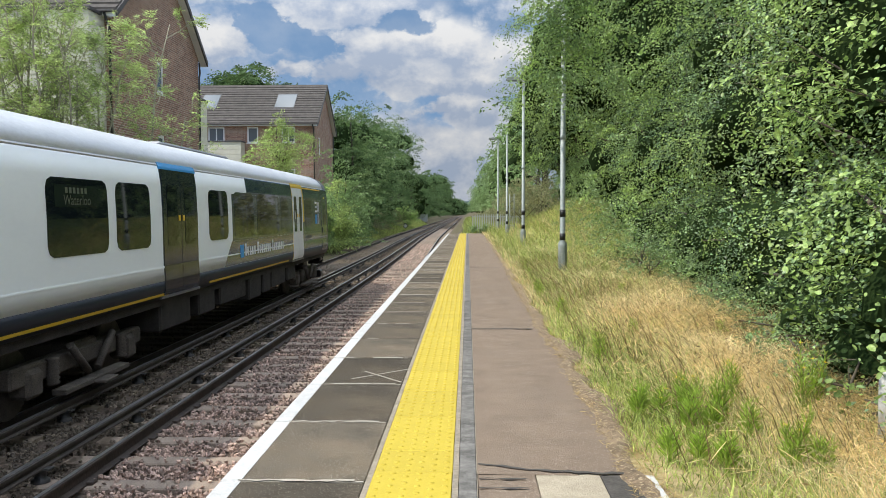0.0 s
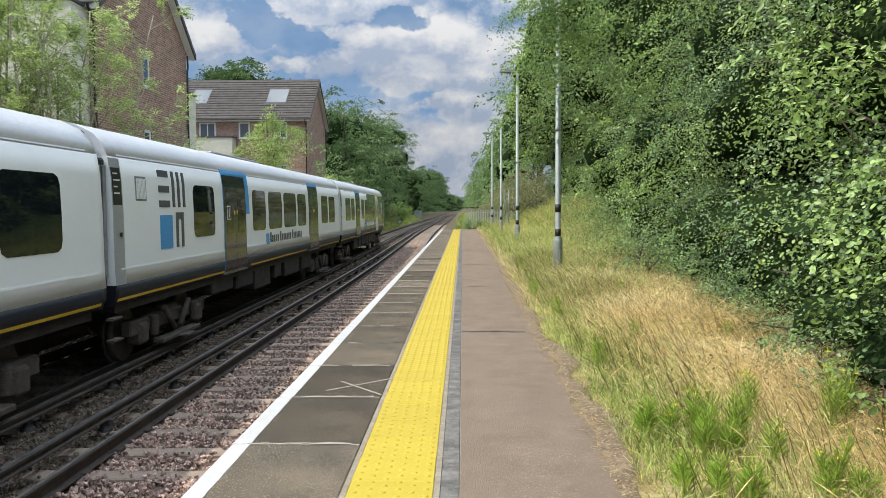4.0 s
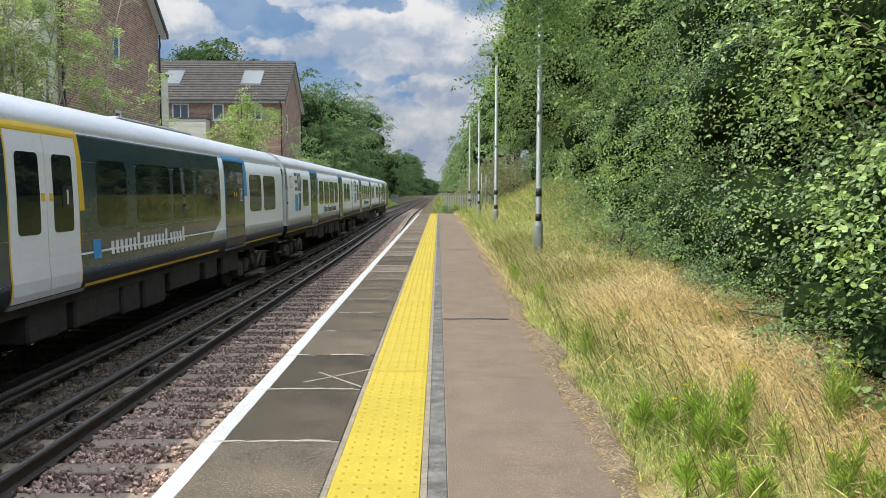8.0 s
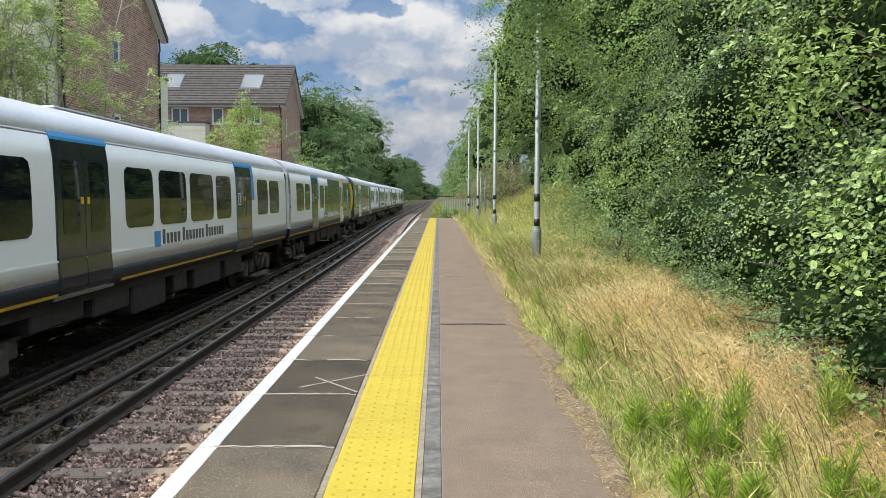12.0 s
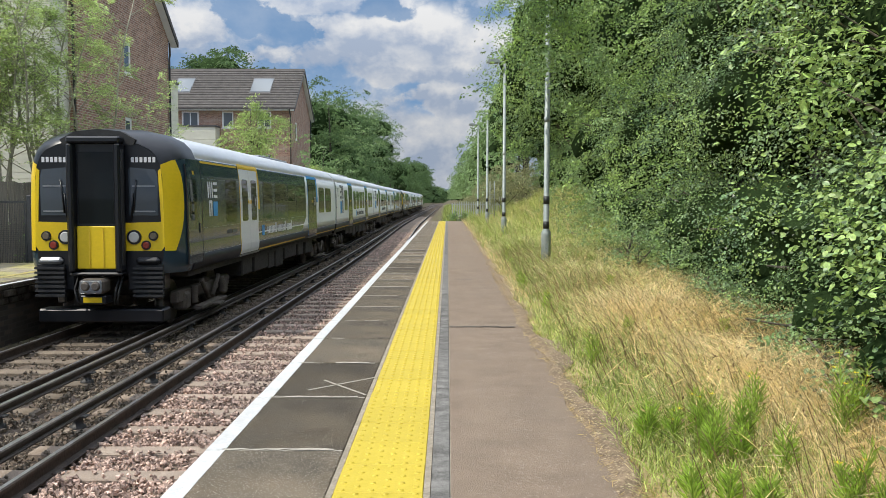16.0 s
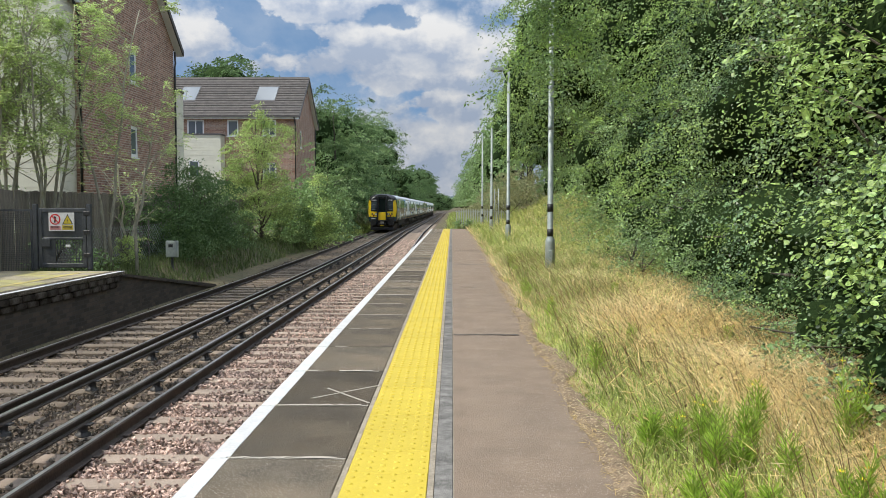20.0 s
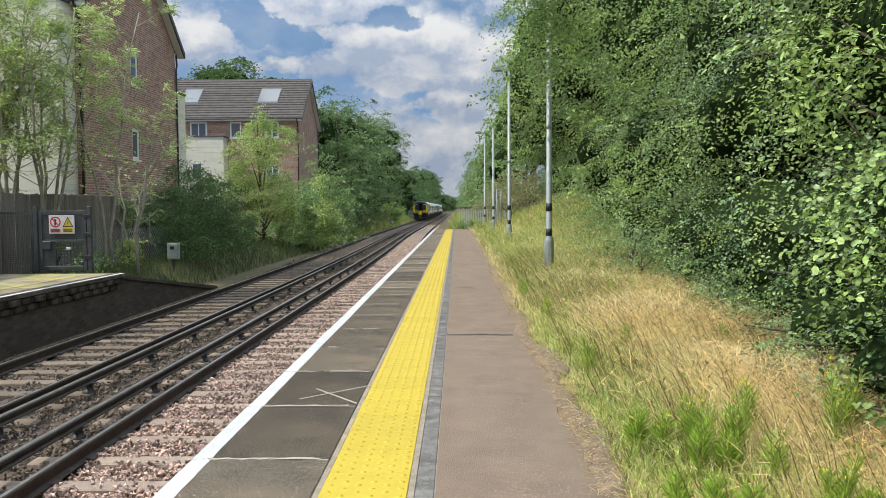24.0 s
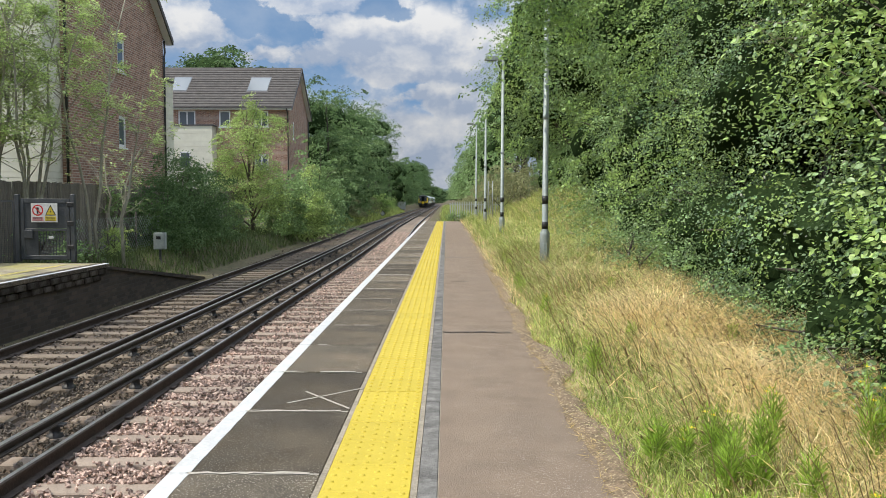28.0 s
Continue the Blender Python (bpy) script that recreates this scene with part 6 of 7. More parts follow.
def blob_leaves(blobs, count, size, rng, clump=0.32, per=70, keep=None, relief=0.17, wild=0.6, hollow=-1.0):
    """Leaves in clumps over lumpy masses. blobs: centre x, y, z, radii rx, ry, rz."""
    B = np.array(blobs, dtype=float)
    area = (B[:, 3] * B[:, 4] * B[:, 5]) ** (2 / 3)
    m = max(1, count // per)
    which = rng.choice(len(B), m, p=area / area.sum())
    d = rng.normal(size=(m, 3))
    d /= np.linalg.norm(d, axis=1)[:, None]
    lump = 1 + 0.16 * np.sin(d[:, 0] * 5 + which) * np.sin(d[:, 2] * 6 + which * 2) + 0.10 * np.sin(d[:, 1] * 9 + which * 3)
    r = lump * rng.uniform(0.74, 1.04, m)
    c = B[which, :3] + d * B[which, 3:] * r[:, None]
    out = d / B[which, 3:]
    out /= np.linalg.norm(out, axis=1)[:, None]
    # hollows: some places stay bare, so that the mass breaks up
    w = np.zeros(m)
    for _ in range(5):
        k = rng.normal(size=3)
        k *= rng.uniform(1.6, 4.2) * (0.32 / clump) ** 0.6 / np.linalg.norm(k)
        w += np.sin(c @ k + rng.uniform(0, 6.28))
    c = c + out * (w * relief * clump / 0.3)[:, None]
    bare = w < hollow
    c, out, w, m = c[~bare], out[~bare], w[~bare], int((~bare).sum())
    if keep is not None:
        ok = keep(c)
        c, out, w, m = c[ok], out[ok], w[ok], int(ok.sum())
    # each clump is a flat spray that reaches outwards and droops, its leaves turned to the light
    spread_ = (clump * rng.uniform(0.6, 1.5, m))[:, None, None]
    face = out * 0.40 + np.array([0, 0, 0.70]) + np.array(SUN) * 0.30 + rng.normal(size=(m, 3)) * 0.34
    face /= np.linalg.norm(face, axis=1)[:, None]
    along = out + rng.normal(size=(m, 3)) * 0.75
    along -= (along * face).sum(1)[:, None] * face
    along /= np.linalg.norm(along, axis=1)[:, None]
    across = np.cross(face, along)
    u, v, q = np.clip(rng.normal(size=(m, per, 1)), -1.7, 1.7) * 1.25, np.clip(rng.normal(size=(m, per, 1)), -1.7, 1.7) * 0.80, rng.normal(size=(m, per, 1)) * 0.20
    d = (along[:, None] * u + across[:, None] * v + face[:, None] * q) * spread_
    d[..., 2] -= 0.22 * (u[..., 0] ** 2) * spread_[..., 0]
    at = (c[:, None] + d).reshape(-1, 3)
    nm = np.repeat(face + out * 0.2, per, 0) + rng.normal(size=(m * per, 3)) * wild * 0.8
    s = size * rng.uniform(0.6, 1.35, m * per) * np.repeat(rng.uniform(0.8, 1.2, m), per)
    return at, nm, s, np.repeat(w + rng.normal(size=m) * 0.5, per)


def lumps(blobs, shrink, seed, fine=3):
    """Dark lumps inside a crown, the shade of its depth put into their colour."""
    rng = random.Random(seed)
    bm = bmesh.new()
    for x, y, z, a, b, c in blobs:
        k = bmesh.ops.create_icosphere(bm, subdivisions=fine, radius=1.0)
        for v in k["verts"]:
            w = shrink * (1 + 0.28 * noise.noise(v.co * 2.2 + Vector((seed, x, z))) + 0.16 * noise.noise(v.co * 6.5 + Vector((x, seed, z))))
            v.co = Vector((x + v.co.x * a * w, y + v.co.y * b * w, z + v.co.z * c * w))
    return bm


def tree(name, x, y, blobs, count, size, leaf, label, category="tree", group="", trunk=0.14, limbs=7, clump=0.32, per=70, inner=0.72, bark="wood", seed=0, keep=None, slim=0.55, top=None, spray="", relief=0.17, wild=0.6, oval=False, hollow=-1.0, rim=1.2):
    """A trunk with limbs that reach into the crown's masses, and the crown."""
    rng = np.random.default_rng(seed + 17)
    rr = random.Random(seed)
    g = float(ground_z(x, y)) - 0.05
    t = thing(name, x, y, g, label=label, category=category, group=group)
    rel = [(b[0] - x, b[1] - y, b[2] - g, *b[3:]) for b in blobs]
    high = top or max(b[2] + b[5] * 0.5 for b in rel)
    bm = bmesh.new()
    lean = Vector((rr.uniform(-0.2, 0.2), rr.uniform(-0.2, 0.2), 0))
    n = 6
    pts = [Vector((0, 0, 0)) + lean * (i / n) * high * 0.3 + Vector((rr.uniform(-1, 1), rr.uniform(-1, 1), 0)) * trunk * 0.4 * (i > 0) + Vector((0, 0, high * i / n)) for i in range(n + 1)]
    tube(bm, pts, [trunk * (1.25 if i == 0 else 1 - 0.85 * i / n) for i in range(n + 1)], 8)
    part("trunk", bm, M[bark], t)
    for k in range(limbs):
        b = rel[k % len(rel)]
        end = Vector(b[:3]) + Vector((rr.uniform(-0.8, 0.8) * b[3], rr.uniform(-0.8, 0.8) * b[4], rr.uniform(-0.2, 0.85) * b[5]))
        h = min(max(end.z * rr.uniform(0.3, 0.7), 0.3), high * 0.9)
        i = min(int(h / high * n), n - 1)
        start = pts[i].lerp(pts[i + 1], h / high * n - i)
        mid = start.lerp(end, 0.5) + Vector((rr.uniform(-0.2, 0.2), rr.uniform(-0.2, 0.2), 0.15 * (end - start).length))
        bm = bmesh.new()
        r = trunk * (1 - 0.8 * h / high) * 0.6 + 0.008
        tube(bm, [start, mid, end], [r, r * 0.6, r * 0.15], 6)
        part("limb", bm, M[bark], t)
    at, nm, s, w = blob_leaves(rel, count, size, rng, clump, per, None if keep is None else (lambda c: keep(c + np.array([x, y, g]))), relief, wild, hollow)
    ok = at[:, 2] > 0.0
    if keep is not None:
        ok &= keep(at + np.array([x, y, g]) + rng.normal(size=at.shape) * 0.07)
    # outermost clumps take a brighter leaf: young growth plus painted highlights on the bulges
    bright_bulge = ok & (w > rim) if spray else ok & False
    bright_bulge = bright_bulge if bright_bulge.sum() > 2000 else bright_bulge & False
    ok = ok & ~bright_bulge
    ob = new("crown", leaf_mesh("crown", at[ok], nm[ok], s[ok], M[leaf], rng, slim, 0.11 if oval else 0.18, oval))
    ob.parent = t
    if bright_bulge.sum() > 2000:
        ob = new("outer_foliage", leaf_mesh("outer_foliage", at[bright_bulge], nm[bright_bulge], s[bright_bulge], M[spray], rng, slim, 0.11 if oval else 0.18, oval))
        ob.parent = t
    # added lumps darken the gaps between the leaves
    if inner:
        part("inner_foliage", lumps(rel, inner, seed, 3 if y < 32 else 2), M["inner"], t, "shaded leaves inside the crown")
    return t


def low_enough(blobs):
    """Leaves out the masses that stand higher than the place's trees are seen to reach."""
    keep = [b for b in blobs if b[2] - b[5] < 2.6 + (b[1] + 2.0) * 0.27]
    return keep or blobs[:1]


def hedge_foot(y):
    return 2.0 + 0.1 * y + 0.10 * math.sin(y * 0.9) - 0.27 * float(1 - smooth01(3.5, 6.5, y))


# the bank of shrubs and trees on the right
rr = random.Random(21)
y = 2.5
i = 0
while y < 30:
    fx = hedge_foot(y)
    near = y < 13
    step = 1.7 if near else 2.6
    w = step * 0.85
    gz = float(ground_z(fx + 1, y))
    low = [(fx + 0.95 + rr.uniform(-0.1, 0.25), y + rr.uniform(-0.3, 0.3), gz + rr.uniform(0.7, 1.0), 1.0, w, 1.0),
           (fx + 1.15 + rr.uniform(-0.2, 0.3), y + rr.uniform(-0.5, 0.5), gz + rr.uniform(2.1, 2.6), 1.15, w, 1.2),
           (fx + 1.35 + rr.uniform(-0.2, 0.4), y + rr.uniform(-0.5, 0.5), gz + rr.uniform(3.7, 4.2), 1.3, w * 1.1, 1.2)]
    big = y < 5.5
    if near:
        low += [(fx + 0.60, y + 0.4, gz + 0.30, 0.50, 0.8, 0.42), (fx + 0.62, y - 0.5, gz + 0.42, 0.50, 0.7, 0.50)]
        low += [(fx + 2.0, y + 0.85, gz + 1.5, 0.9, 1.5, 1.7), (fx + 2.1, y + 0.85, gz + 3.4, 0.8, 1.4, 1.4)]
    n3 = len(low)
    low = low_enough(low)
    share = len(low) / n3
    tree("hedge_shrub", fx + 1.2, y, low, int(share * (60000 if big else 48000 if near else 21000)), 0.036 if big else 0.034 if near else 0.052, "leaf_cool" if i % 3 == 1 and not big else "leaf", "dense leafy green shrub at the edge of the dry grass", "shrub",
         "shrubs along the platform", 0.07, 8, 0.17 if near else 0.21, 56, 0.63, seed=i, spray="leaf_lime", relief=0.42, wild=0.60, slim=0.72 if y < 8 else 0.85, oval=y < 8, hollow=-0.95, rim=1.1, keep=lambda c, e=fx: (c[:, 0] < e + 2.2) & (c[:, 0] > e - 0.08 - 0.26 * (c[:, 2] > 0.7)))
    i += 1
    if i % 2 == 0:
        up = [(fx + 1.9 + rr.uniform(-0.4, 0.5), y + rr.uniform(-0.6, 0.6), gz + rr.uniform(5.3, 6.0), 1.7, 1.9, 1.5), (fx + 2.3, y + rr.uniform(-1, 1), gz + rr.uniform(7.2, 8.0), 2.0, 2.2, 1.7),
              (fx + 2.2 + rr.uniform(-0.5, 0.8), y + 1, gz + 9.6, 1.9, 2.2, 1.6)]
        up = low_enough(up)
        if up[0][2] - up[0][5] > 2.6 + (up[0][1] + 2.0) * 0.27:
            y += step
            continue
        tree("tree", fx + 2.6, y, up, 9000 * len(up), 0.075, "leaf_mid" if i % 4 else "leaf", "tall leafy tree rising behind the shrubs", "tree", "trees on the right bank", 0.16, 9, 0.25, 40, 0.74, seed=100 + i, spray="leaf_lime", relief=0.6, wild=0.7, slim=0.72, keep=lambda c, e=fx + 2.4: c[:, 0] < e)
    y += step
# taller trees farther on, leaning out over the platform
for k, (ty, tx, reach, hgt) in enumerate(((22, 6.0, 3.4, 10.5), (29, 6.2, 3.0, 11.0), (35, 6.6, 2.3, 10.6), (41, 6.8, 2.3, 10.2), (48, 7.0, 2.5, 9.9), (56, 7.4, 2.9, 10.4), (66, 7.8, 3.0, 10.5))):
    gz = float(ground_z(tx, ty))
    b = [(reach + 1.9, ty + rr.uniform(-1, 1), hgt - 2.2, 2.0, 2.6, 2.0), (reach + 2.3, ty + rr.uniform(-1, 1), hgt - 4.8, 2.1, 2.8, 1.9), (tx, ty, hgt - 0.9, 2.6, 3.0, 1.6), (tx + 0.3, ty + 1, hgt - 4, 2.6, 3.2, 2.6),
         (tx - 0.2 + (2.6 if ty > 44 else 1.2 if ty > 32 else 0), ty - 1, gz + (3.6 if ty > 44 else 2.0), 2.0, 2.8, 1.9)]
    if ty > 32:
        b[1] = (reach + 3.2, ty, hgt - 4.0, 1.9, 2.8, 1.6)
    n5 = len(b)
    b = low_enough(b)
    tree("tree", tx, ty, b, int((38000 if ty < 50 else 20000) * len(b) / n5), 0.088 if ty < 50 else 0.14, "leaf_cool" if k % 3 == 2 else "leaf_mid", "broad leafy tree on the grass bank beside the platform", "tree", "trees on the right bank", 0.22, 10, 0.27, 44, 0.74,
         seed=200 + k, spray="leaf_lime", relief=0.30 if ty > 32 else 0.45, wild=0.7, slim=0.72, keep=lambda c, e=tx + 0.6: c[:, 0] < e)
# brambles and scrub on the bank past the platform's end
for k in range(28):
    row = k >= 16
    y = (58 + (k - 16) * 6.5 if row else 47 + k * 5.2) + rr.uniform(-1.5, 1.5)
    x = (1.5 + rr.uniform(-0.2, 0.8) if row else 2.9 + rr.uniform(-0.3, 1.8)) + 0.012 * y
    g = float(ground_z(x, y))
    hgt = rr.uniform(0.9, 1.4) if row else rr.uniform(2.2, 3.4)
    tree("bramble_bush", x, y, [(x, y, g + hgt * 0.45, 1.1, 1.6, hgt * 0.5), (x + 0.9, y + 0.9, g + hgt * 0.55, 1.0, 1.5, hgt * 0.5), (x - 0.7, y + 0.6, g + hgt * 0.3, 0.7, 1.2, hgt * 0.35)], 2500, 0.15, "leaf_pale",
         "low pale green bramble scrub on the bank", "bush", "scrub on the bank", 0.03, 3, 0.25, 45, 0, seed=820 + k, spray="leaf_lime", wild=0.8)
# low scrub that creeps out of the shrubs into the grass
for k in range(26):
    y = 11.5 + k * 0.95 + rr.uniform(-0.3, 0.3)
    x = hedge_foot(min(y, 24)) - 0.15 + rr.uniform(-0.45, 0.9) + (1.1 if k % 2 and y > 17 else 0)
    g = float(ground_z(x, y))
    hgt = rr.uniform(0.45, 0.85)
    tree("low_scrub", x, y, [(x, y, g + hgt * 0.35, 0.55, 0.8, hgt * 0.5), (x + 0.5, y + 0.3, g + hgt * 0.5, 0.6, 0.8, hgt * 0.55)], 2200, 0.050, "leaf_mid" if k % 3 else "leaf", "low green scrub creeping into the long grass", "bush", "low scrub on the verge", 0.02, 3, 0.16, 30, 0, seed=1400 + k,
         spray="leaf_lime", slim=0.7, wild=0.7, relief=0.3)
for k in range(13):
    y = 3.6 + k * 0.6 + rr.uniform(-0.15, 0.15)
    x = hedge_foot(y) + rr.uniform(0.02, 0.30)
    g = float(ground_z(x, y))
    hgt = rr.uniform(0.25, 0.55)
    tree("low_scrub", x, y, [(x, y, g + hgt * 0.40, 0.26, 0.42, hgt * 0.5), (x + 0.25, y + 0.15, g + hgt * 0.6, 0.30, 0.42, hgt * 0.5)], 1300, 0.032, "leaf" if k % 3 else "leaf_mid", "low green scrub creeping into the long grass", "bush", "low scrub on the verge", 0.012, 3, 0.10, 30, 0, seed=1450 + k,
         spray="leaf_lime", slim=0.8, wild=0.7, relief=0.10)
# undergrowth beneath the farther trees
for k, (x, y) in enumerate(((6.2, 27.0), (5.9, 31.0), (6.4, 35.0), (6.0, 39.0), (6.6, 43.0), (6.2, 47.5), (6.8, 52.5))):
    g = float(ground_z(x, y))
    tree("bush", x, y, [(x, y, g + 0.9, 1.1, 2.2, 1.0), (x + 0.4, y + 1.0, g + 1.7, 1.2, 2.0, 1.0)], 5000, 0.10, "leaf_mid", "green undergrowth beneath the lineside trees", "bush", "undergrowth on the bank", 0.04, 4, 0.24, 40, 0.7, seed=1300 + k, spray="leaf_lime", wild=0.6)
# a tree whose boughs hang before the first lamp post
b = [(1.62, 13.4, 3.65, 0.42, 0.6, 0.75), (1.55, 13.4, 4.9, 0.46, 0.7, 0.8), (1.6, 13.4, 6.2, 0.55, 0.8, 0.8)]
tree("tree", 5.6, 13.2, b, 15000, 0.06, "leaf_mid", "leafy tree with boughs hanging out before a lamp post", "tree", "trees on the right bank", 0.05, 0, 0.16, 30, 0.0, seed=250, spray="leaf_lime", wild=0.8)
# a tree by the platform whose narrow bright leaves hang before the shrubs, with dead twigs above it
b = [(2.55, 5.2, 2.10, 0.42, 0.55, 0.22), (2.95, 5.6, 1.75, 0.40, 0.5, 0.22), (2.85, 5.9, 2.55, 0.40, 0.5, 0.20), (2.75, 4.7, 1.55, 0.30, 0.4, 0.20)]
hanging = tree("tree", 3.6, 5.6, b, 3600, 0.052, "leaf_lime", "small tree with narrow bright drooping leaves and dead twigs", "tree", "trees on the right bank", 0.05, 6, 0.13, 26, 0, seed=251, slim=0.42, relief=0.3, wild=0.5, oval=True)
tw = random.Random(52)
for k in range(6):
    start = Vector((tw.uniform(-1.0, -0.7), tw.uniform(0.9, 1.9), tw.uniform(2.3, 3.1)))
    way = Vector((-1.0, tw.uniform(-0.6, 0.3), tw.uniform(-0.15, 0.55))).normalized()
    n = tw.uniform(0.22, 0.45)
    bm = bmesh.new()
    mid_ = start + way * n * 0.5 + Vector((0, tw.uniform(-0.06, 0.06), tw.uniform(0.0, 0.08)))
    tube(bm, [start - way * 0.5, start, mid_, start + way * n], [0.008, 0.006, 0.004, 0.002], 5)
    tube(bm, [mid_, mid_ + (way + Vector((0, tw.uniform(-0.5, 0.5), 0.45))) * n * 0.35], [0.003, 0.0015], 4)
    part("dead_twig", bm, M["bark_pale"], hanging, "bare grey twig")
# the wood that closes the view on both sides
for k in range(22):
    ty = 76 + k * 9 + k * k * 0.28
    tx = 7.0 + rr.uniform(-0.6, 1.2)
    hgt = rr.uniform(9.5, 12.0)
    b = [(tx - 2.4, ty, hgt - 2.8, 2.4, 4.5, 2.6), (tx - 2.6, ty + 3, hgt - 6.5, 2.5, 4.5, 2.8), (tx, ty, hgt - 1.6, 3, 4.5, 2), (tx - 1.8, ty - 2, 1.8, 2.6, 4.5, 2.4)]
    tree("tree", tx, ty, b, 5500, 0.36, "leaf_mid", "leafy lineside tree far along the railway", "tree", "lineside wood", 0.25, 4, 0.7, 50, 0.54, seed=300 + k)
for k in range(27):
    ty = 80 + k * 8 + k * k * 0.3
    tx = -14.0 + float(shift(ty)) + rr.uniform(-0.8, 1.0) + min(k, 10) * 0.12 - (1.1 if 110 < ty < 166 else 0)
    hgt = 12.6 + (ty - 90) * 0.075 + rr.uniform(-0.8, 0.6) if ty < 166 else rr.uniform(9.8, 11.8) if ty < 240 else min(18.0, 1.5 + 0.045 * ty) + rr.uniform(-0.8, 0.8)
    leaf = "leaf_far"
    b = [(tx + 1.6, ty, hgt - 3.0, 2.7, 4.2, 3.0), (tx + 1.9, ty + 2, hgt - 7.0, 2.8, 4.4, 3.2), (tx - 1.0, ty, hgt - 2.0, 3.2, 4.2, 2.2), (tx + 1.7, ty - 2, 2.0, 2.7, 4.6, 3.0), (tx - 3.0, ty + 1, hgt - 6, 3, 4.5, 4), (tx + 2.2, ty - 1, hgt * 0.42, 2.4, 4.2, 3.0)]
    # leaf_mid on the outer clumps puts light on the crowns' bulges into colour
    tree("tree", tx, ty, b, 12500 if k < 9 else 5500, 0.24 if k < 9 else 0.40, leaf, "tall dark leafy tree beside the far track", "tree", "lineside wood", 0.3, 5, 0.55, 50, 0.50, seed=400 + k, wild=0.7, relief=0.36, spray="leaf_mid", rim=1.6)
tree("tree", -27.5, 98, [(-27.5, 98, 16.0, 5.2, 4, 3.6), (-31, 98, 15, 4, 4, 3.2), (-24.5, 98, 14.8, 3.6, 4, 3.4), (-27.5, 98, 11, 5, 4, 4)], 16000, 0.40, "leaf_far", "large dark tree behind the houses", "tree", "", 0.5, 6, 0.7, 60, 0.6, seed=500)

# the line's far end: woods that draw together on the horizon
for k in range(24):
    left = k < 14
    ty = 500 + k * 30.0 if left else 405 + (k - 14) * 38.0
    tx = -10.5 + (ty - 500) / 420 * 9.0 + rr.uniform(-1, 1) if left else 8.2 - (ty - 405) * 0.005 + rr.uniform(-1, 1)
    hgt = rr.uniform(9.5, 12.5)
    b = [(tx, ty, hgt - 3.0, 4.0, 7, 3.0), (tx + (1 if left else -1), ty + 4, hgt - 7.0, 4.0, 7, 3.4), (tx + (-5 if left else 5), ty, hgt - 3.5, 4.0, 7, 3.2), (tx, ty - 3, 1.6, 4.0, 7, 2.6)]
    tree("tree", tx, ty, b, 2600, 0.62, "leaf_far", "hazy lineside tree near the horizon", "tree", "lineside wood", 0.3, 2, 0.9, 40, 0.72, seed=860 + k)

# bushes by the far track
BUSH = "bushes beside the far track"
for k, (x, y, hgt, wid, leaf, n, size, lab) in enumerate((
        (-9.9, 29.0, 2.3, 1.0, "leaf_far", 12000, 0.09, "dark green bush by the fence"), (-10.0, 31.5, 2.9, 1.3, "leaf_far", 15000, 0.09, "dark green bush by the fence"),
        (-10.4, 34.0, 2.8, 1.2, "leaf_far", 15000, 0.09, "dark green bush by the fence"), (-10.7, 37.5, 2.2, 1.0, "leaf_mid", 5000, 0.12, "green bush by the fence"),
        (-9.3, 46.5, 3.2, 1.2, "leaf_mid", 8000, 0.15, "yellow-green bush beside the track"), (-8.5, 50.0, 4.4, 1.1, "leaf_light", 9000, 0.13, "bright yellow-green bush beside the track"), (-9.1, 53.5, 2.6, 1.3, "leaf_mid", 4000, 0.15, "green bush beside the track"),
        (-9.0, 57.5, 6.0, 1.9, "leaf_mid", 8000, 0.17, "tall mid-green bush beside the track"), (-9.6, 64.0, 4.6, 1.7, "leaf_mid", 5000, 0.18, "green bush beside the track"),
        (-9.8, 71.0, 4.2, 1.9, "leaf_far", 4500, 0.2, "dark green bush beside the track"), (-10.0, 86.0, 1.7, 1.3, "leaf_pale", 2500, 0.18, "low pale bramble bush beside the track"), (-10.4, 97.0, 2.2, 1.6, "leaf_mid", 2500, 0.2, "green bush beside the track"),
        (-10.5, 109.0, 1.6, 1.5, "leaf_pale", 2500, 0.2, "low pale bramble bush beside the track"), (-9.9, 124.0, 2.6, 1.7, "leaf_lime", 2500, 0.24, "yellow-green bush beside the track"), (-11.4, 80.0, 11.8, 2.9, "leaf_mid", 9000, 0.2, "pale green willow beside the houses"))):
    g = float(ground_z(x, y))
    rings = max(2, int(hgt / 1.4))
    b = []
    for j in range(rings):
        t = (j + 0.5) / rings
        w = wid * (1.1 - 0.65 * abs(t - 0.38) - 0.25 * (t > 0.8))
        b.append((x + rr.uniform(-0.3, 0.3) * wid, y + rr.uniform(-0.3, 0.3) * wid, g + t * hgt, w, w * 1.15, hgt / rings * 0.75))
        if t < 0.7:
            b.append((x + rr.uniform(-0.6, 0.6) * wid, y + rr.uniform(-0.7, 0.7) * wid, g + t * hgt, w * 0.7, w * 0.8, hgt / rings * 0.7))
    tree("bush" if hgt < 7 else "tree", x, y, b, int(n * 1.5), size, leaf, lab, "bush" if hgt < 7 else "tree", BUSH, 0.06 if hgt < 7 else 0.2, 6, 0.22, 34, 0, seed=600 + k, relief=0.30, wild=0.7)
# the slim light-green tree, open enough to see through
x, y, g = -9.9, 42.0, float(ground_z(-9.9, 42.0))
b = [(x + rr.uniform(-0.5, 0.5), y + rr.uniform(-0.5, 0.5), g + h, w, w, 0.75) for h, w in ((0.7, 1.3), (1.6, 1.6), (2.6, 1.75), (3.6, 1.65), (4.6, 1.4), (5.5, 1.0), (6.3, 0.55))]
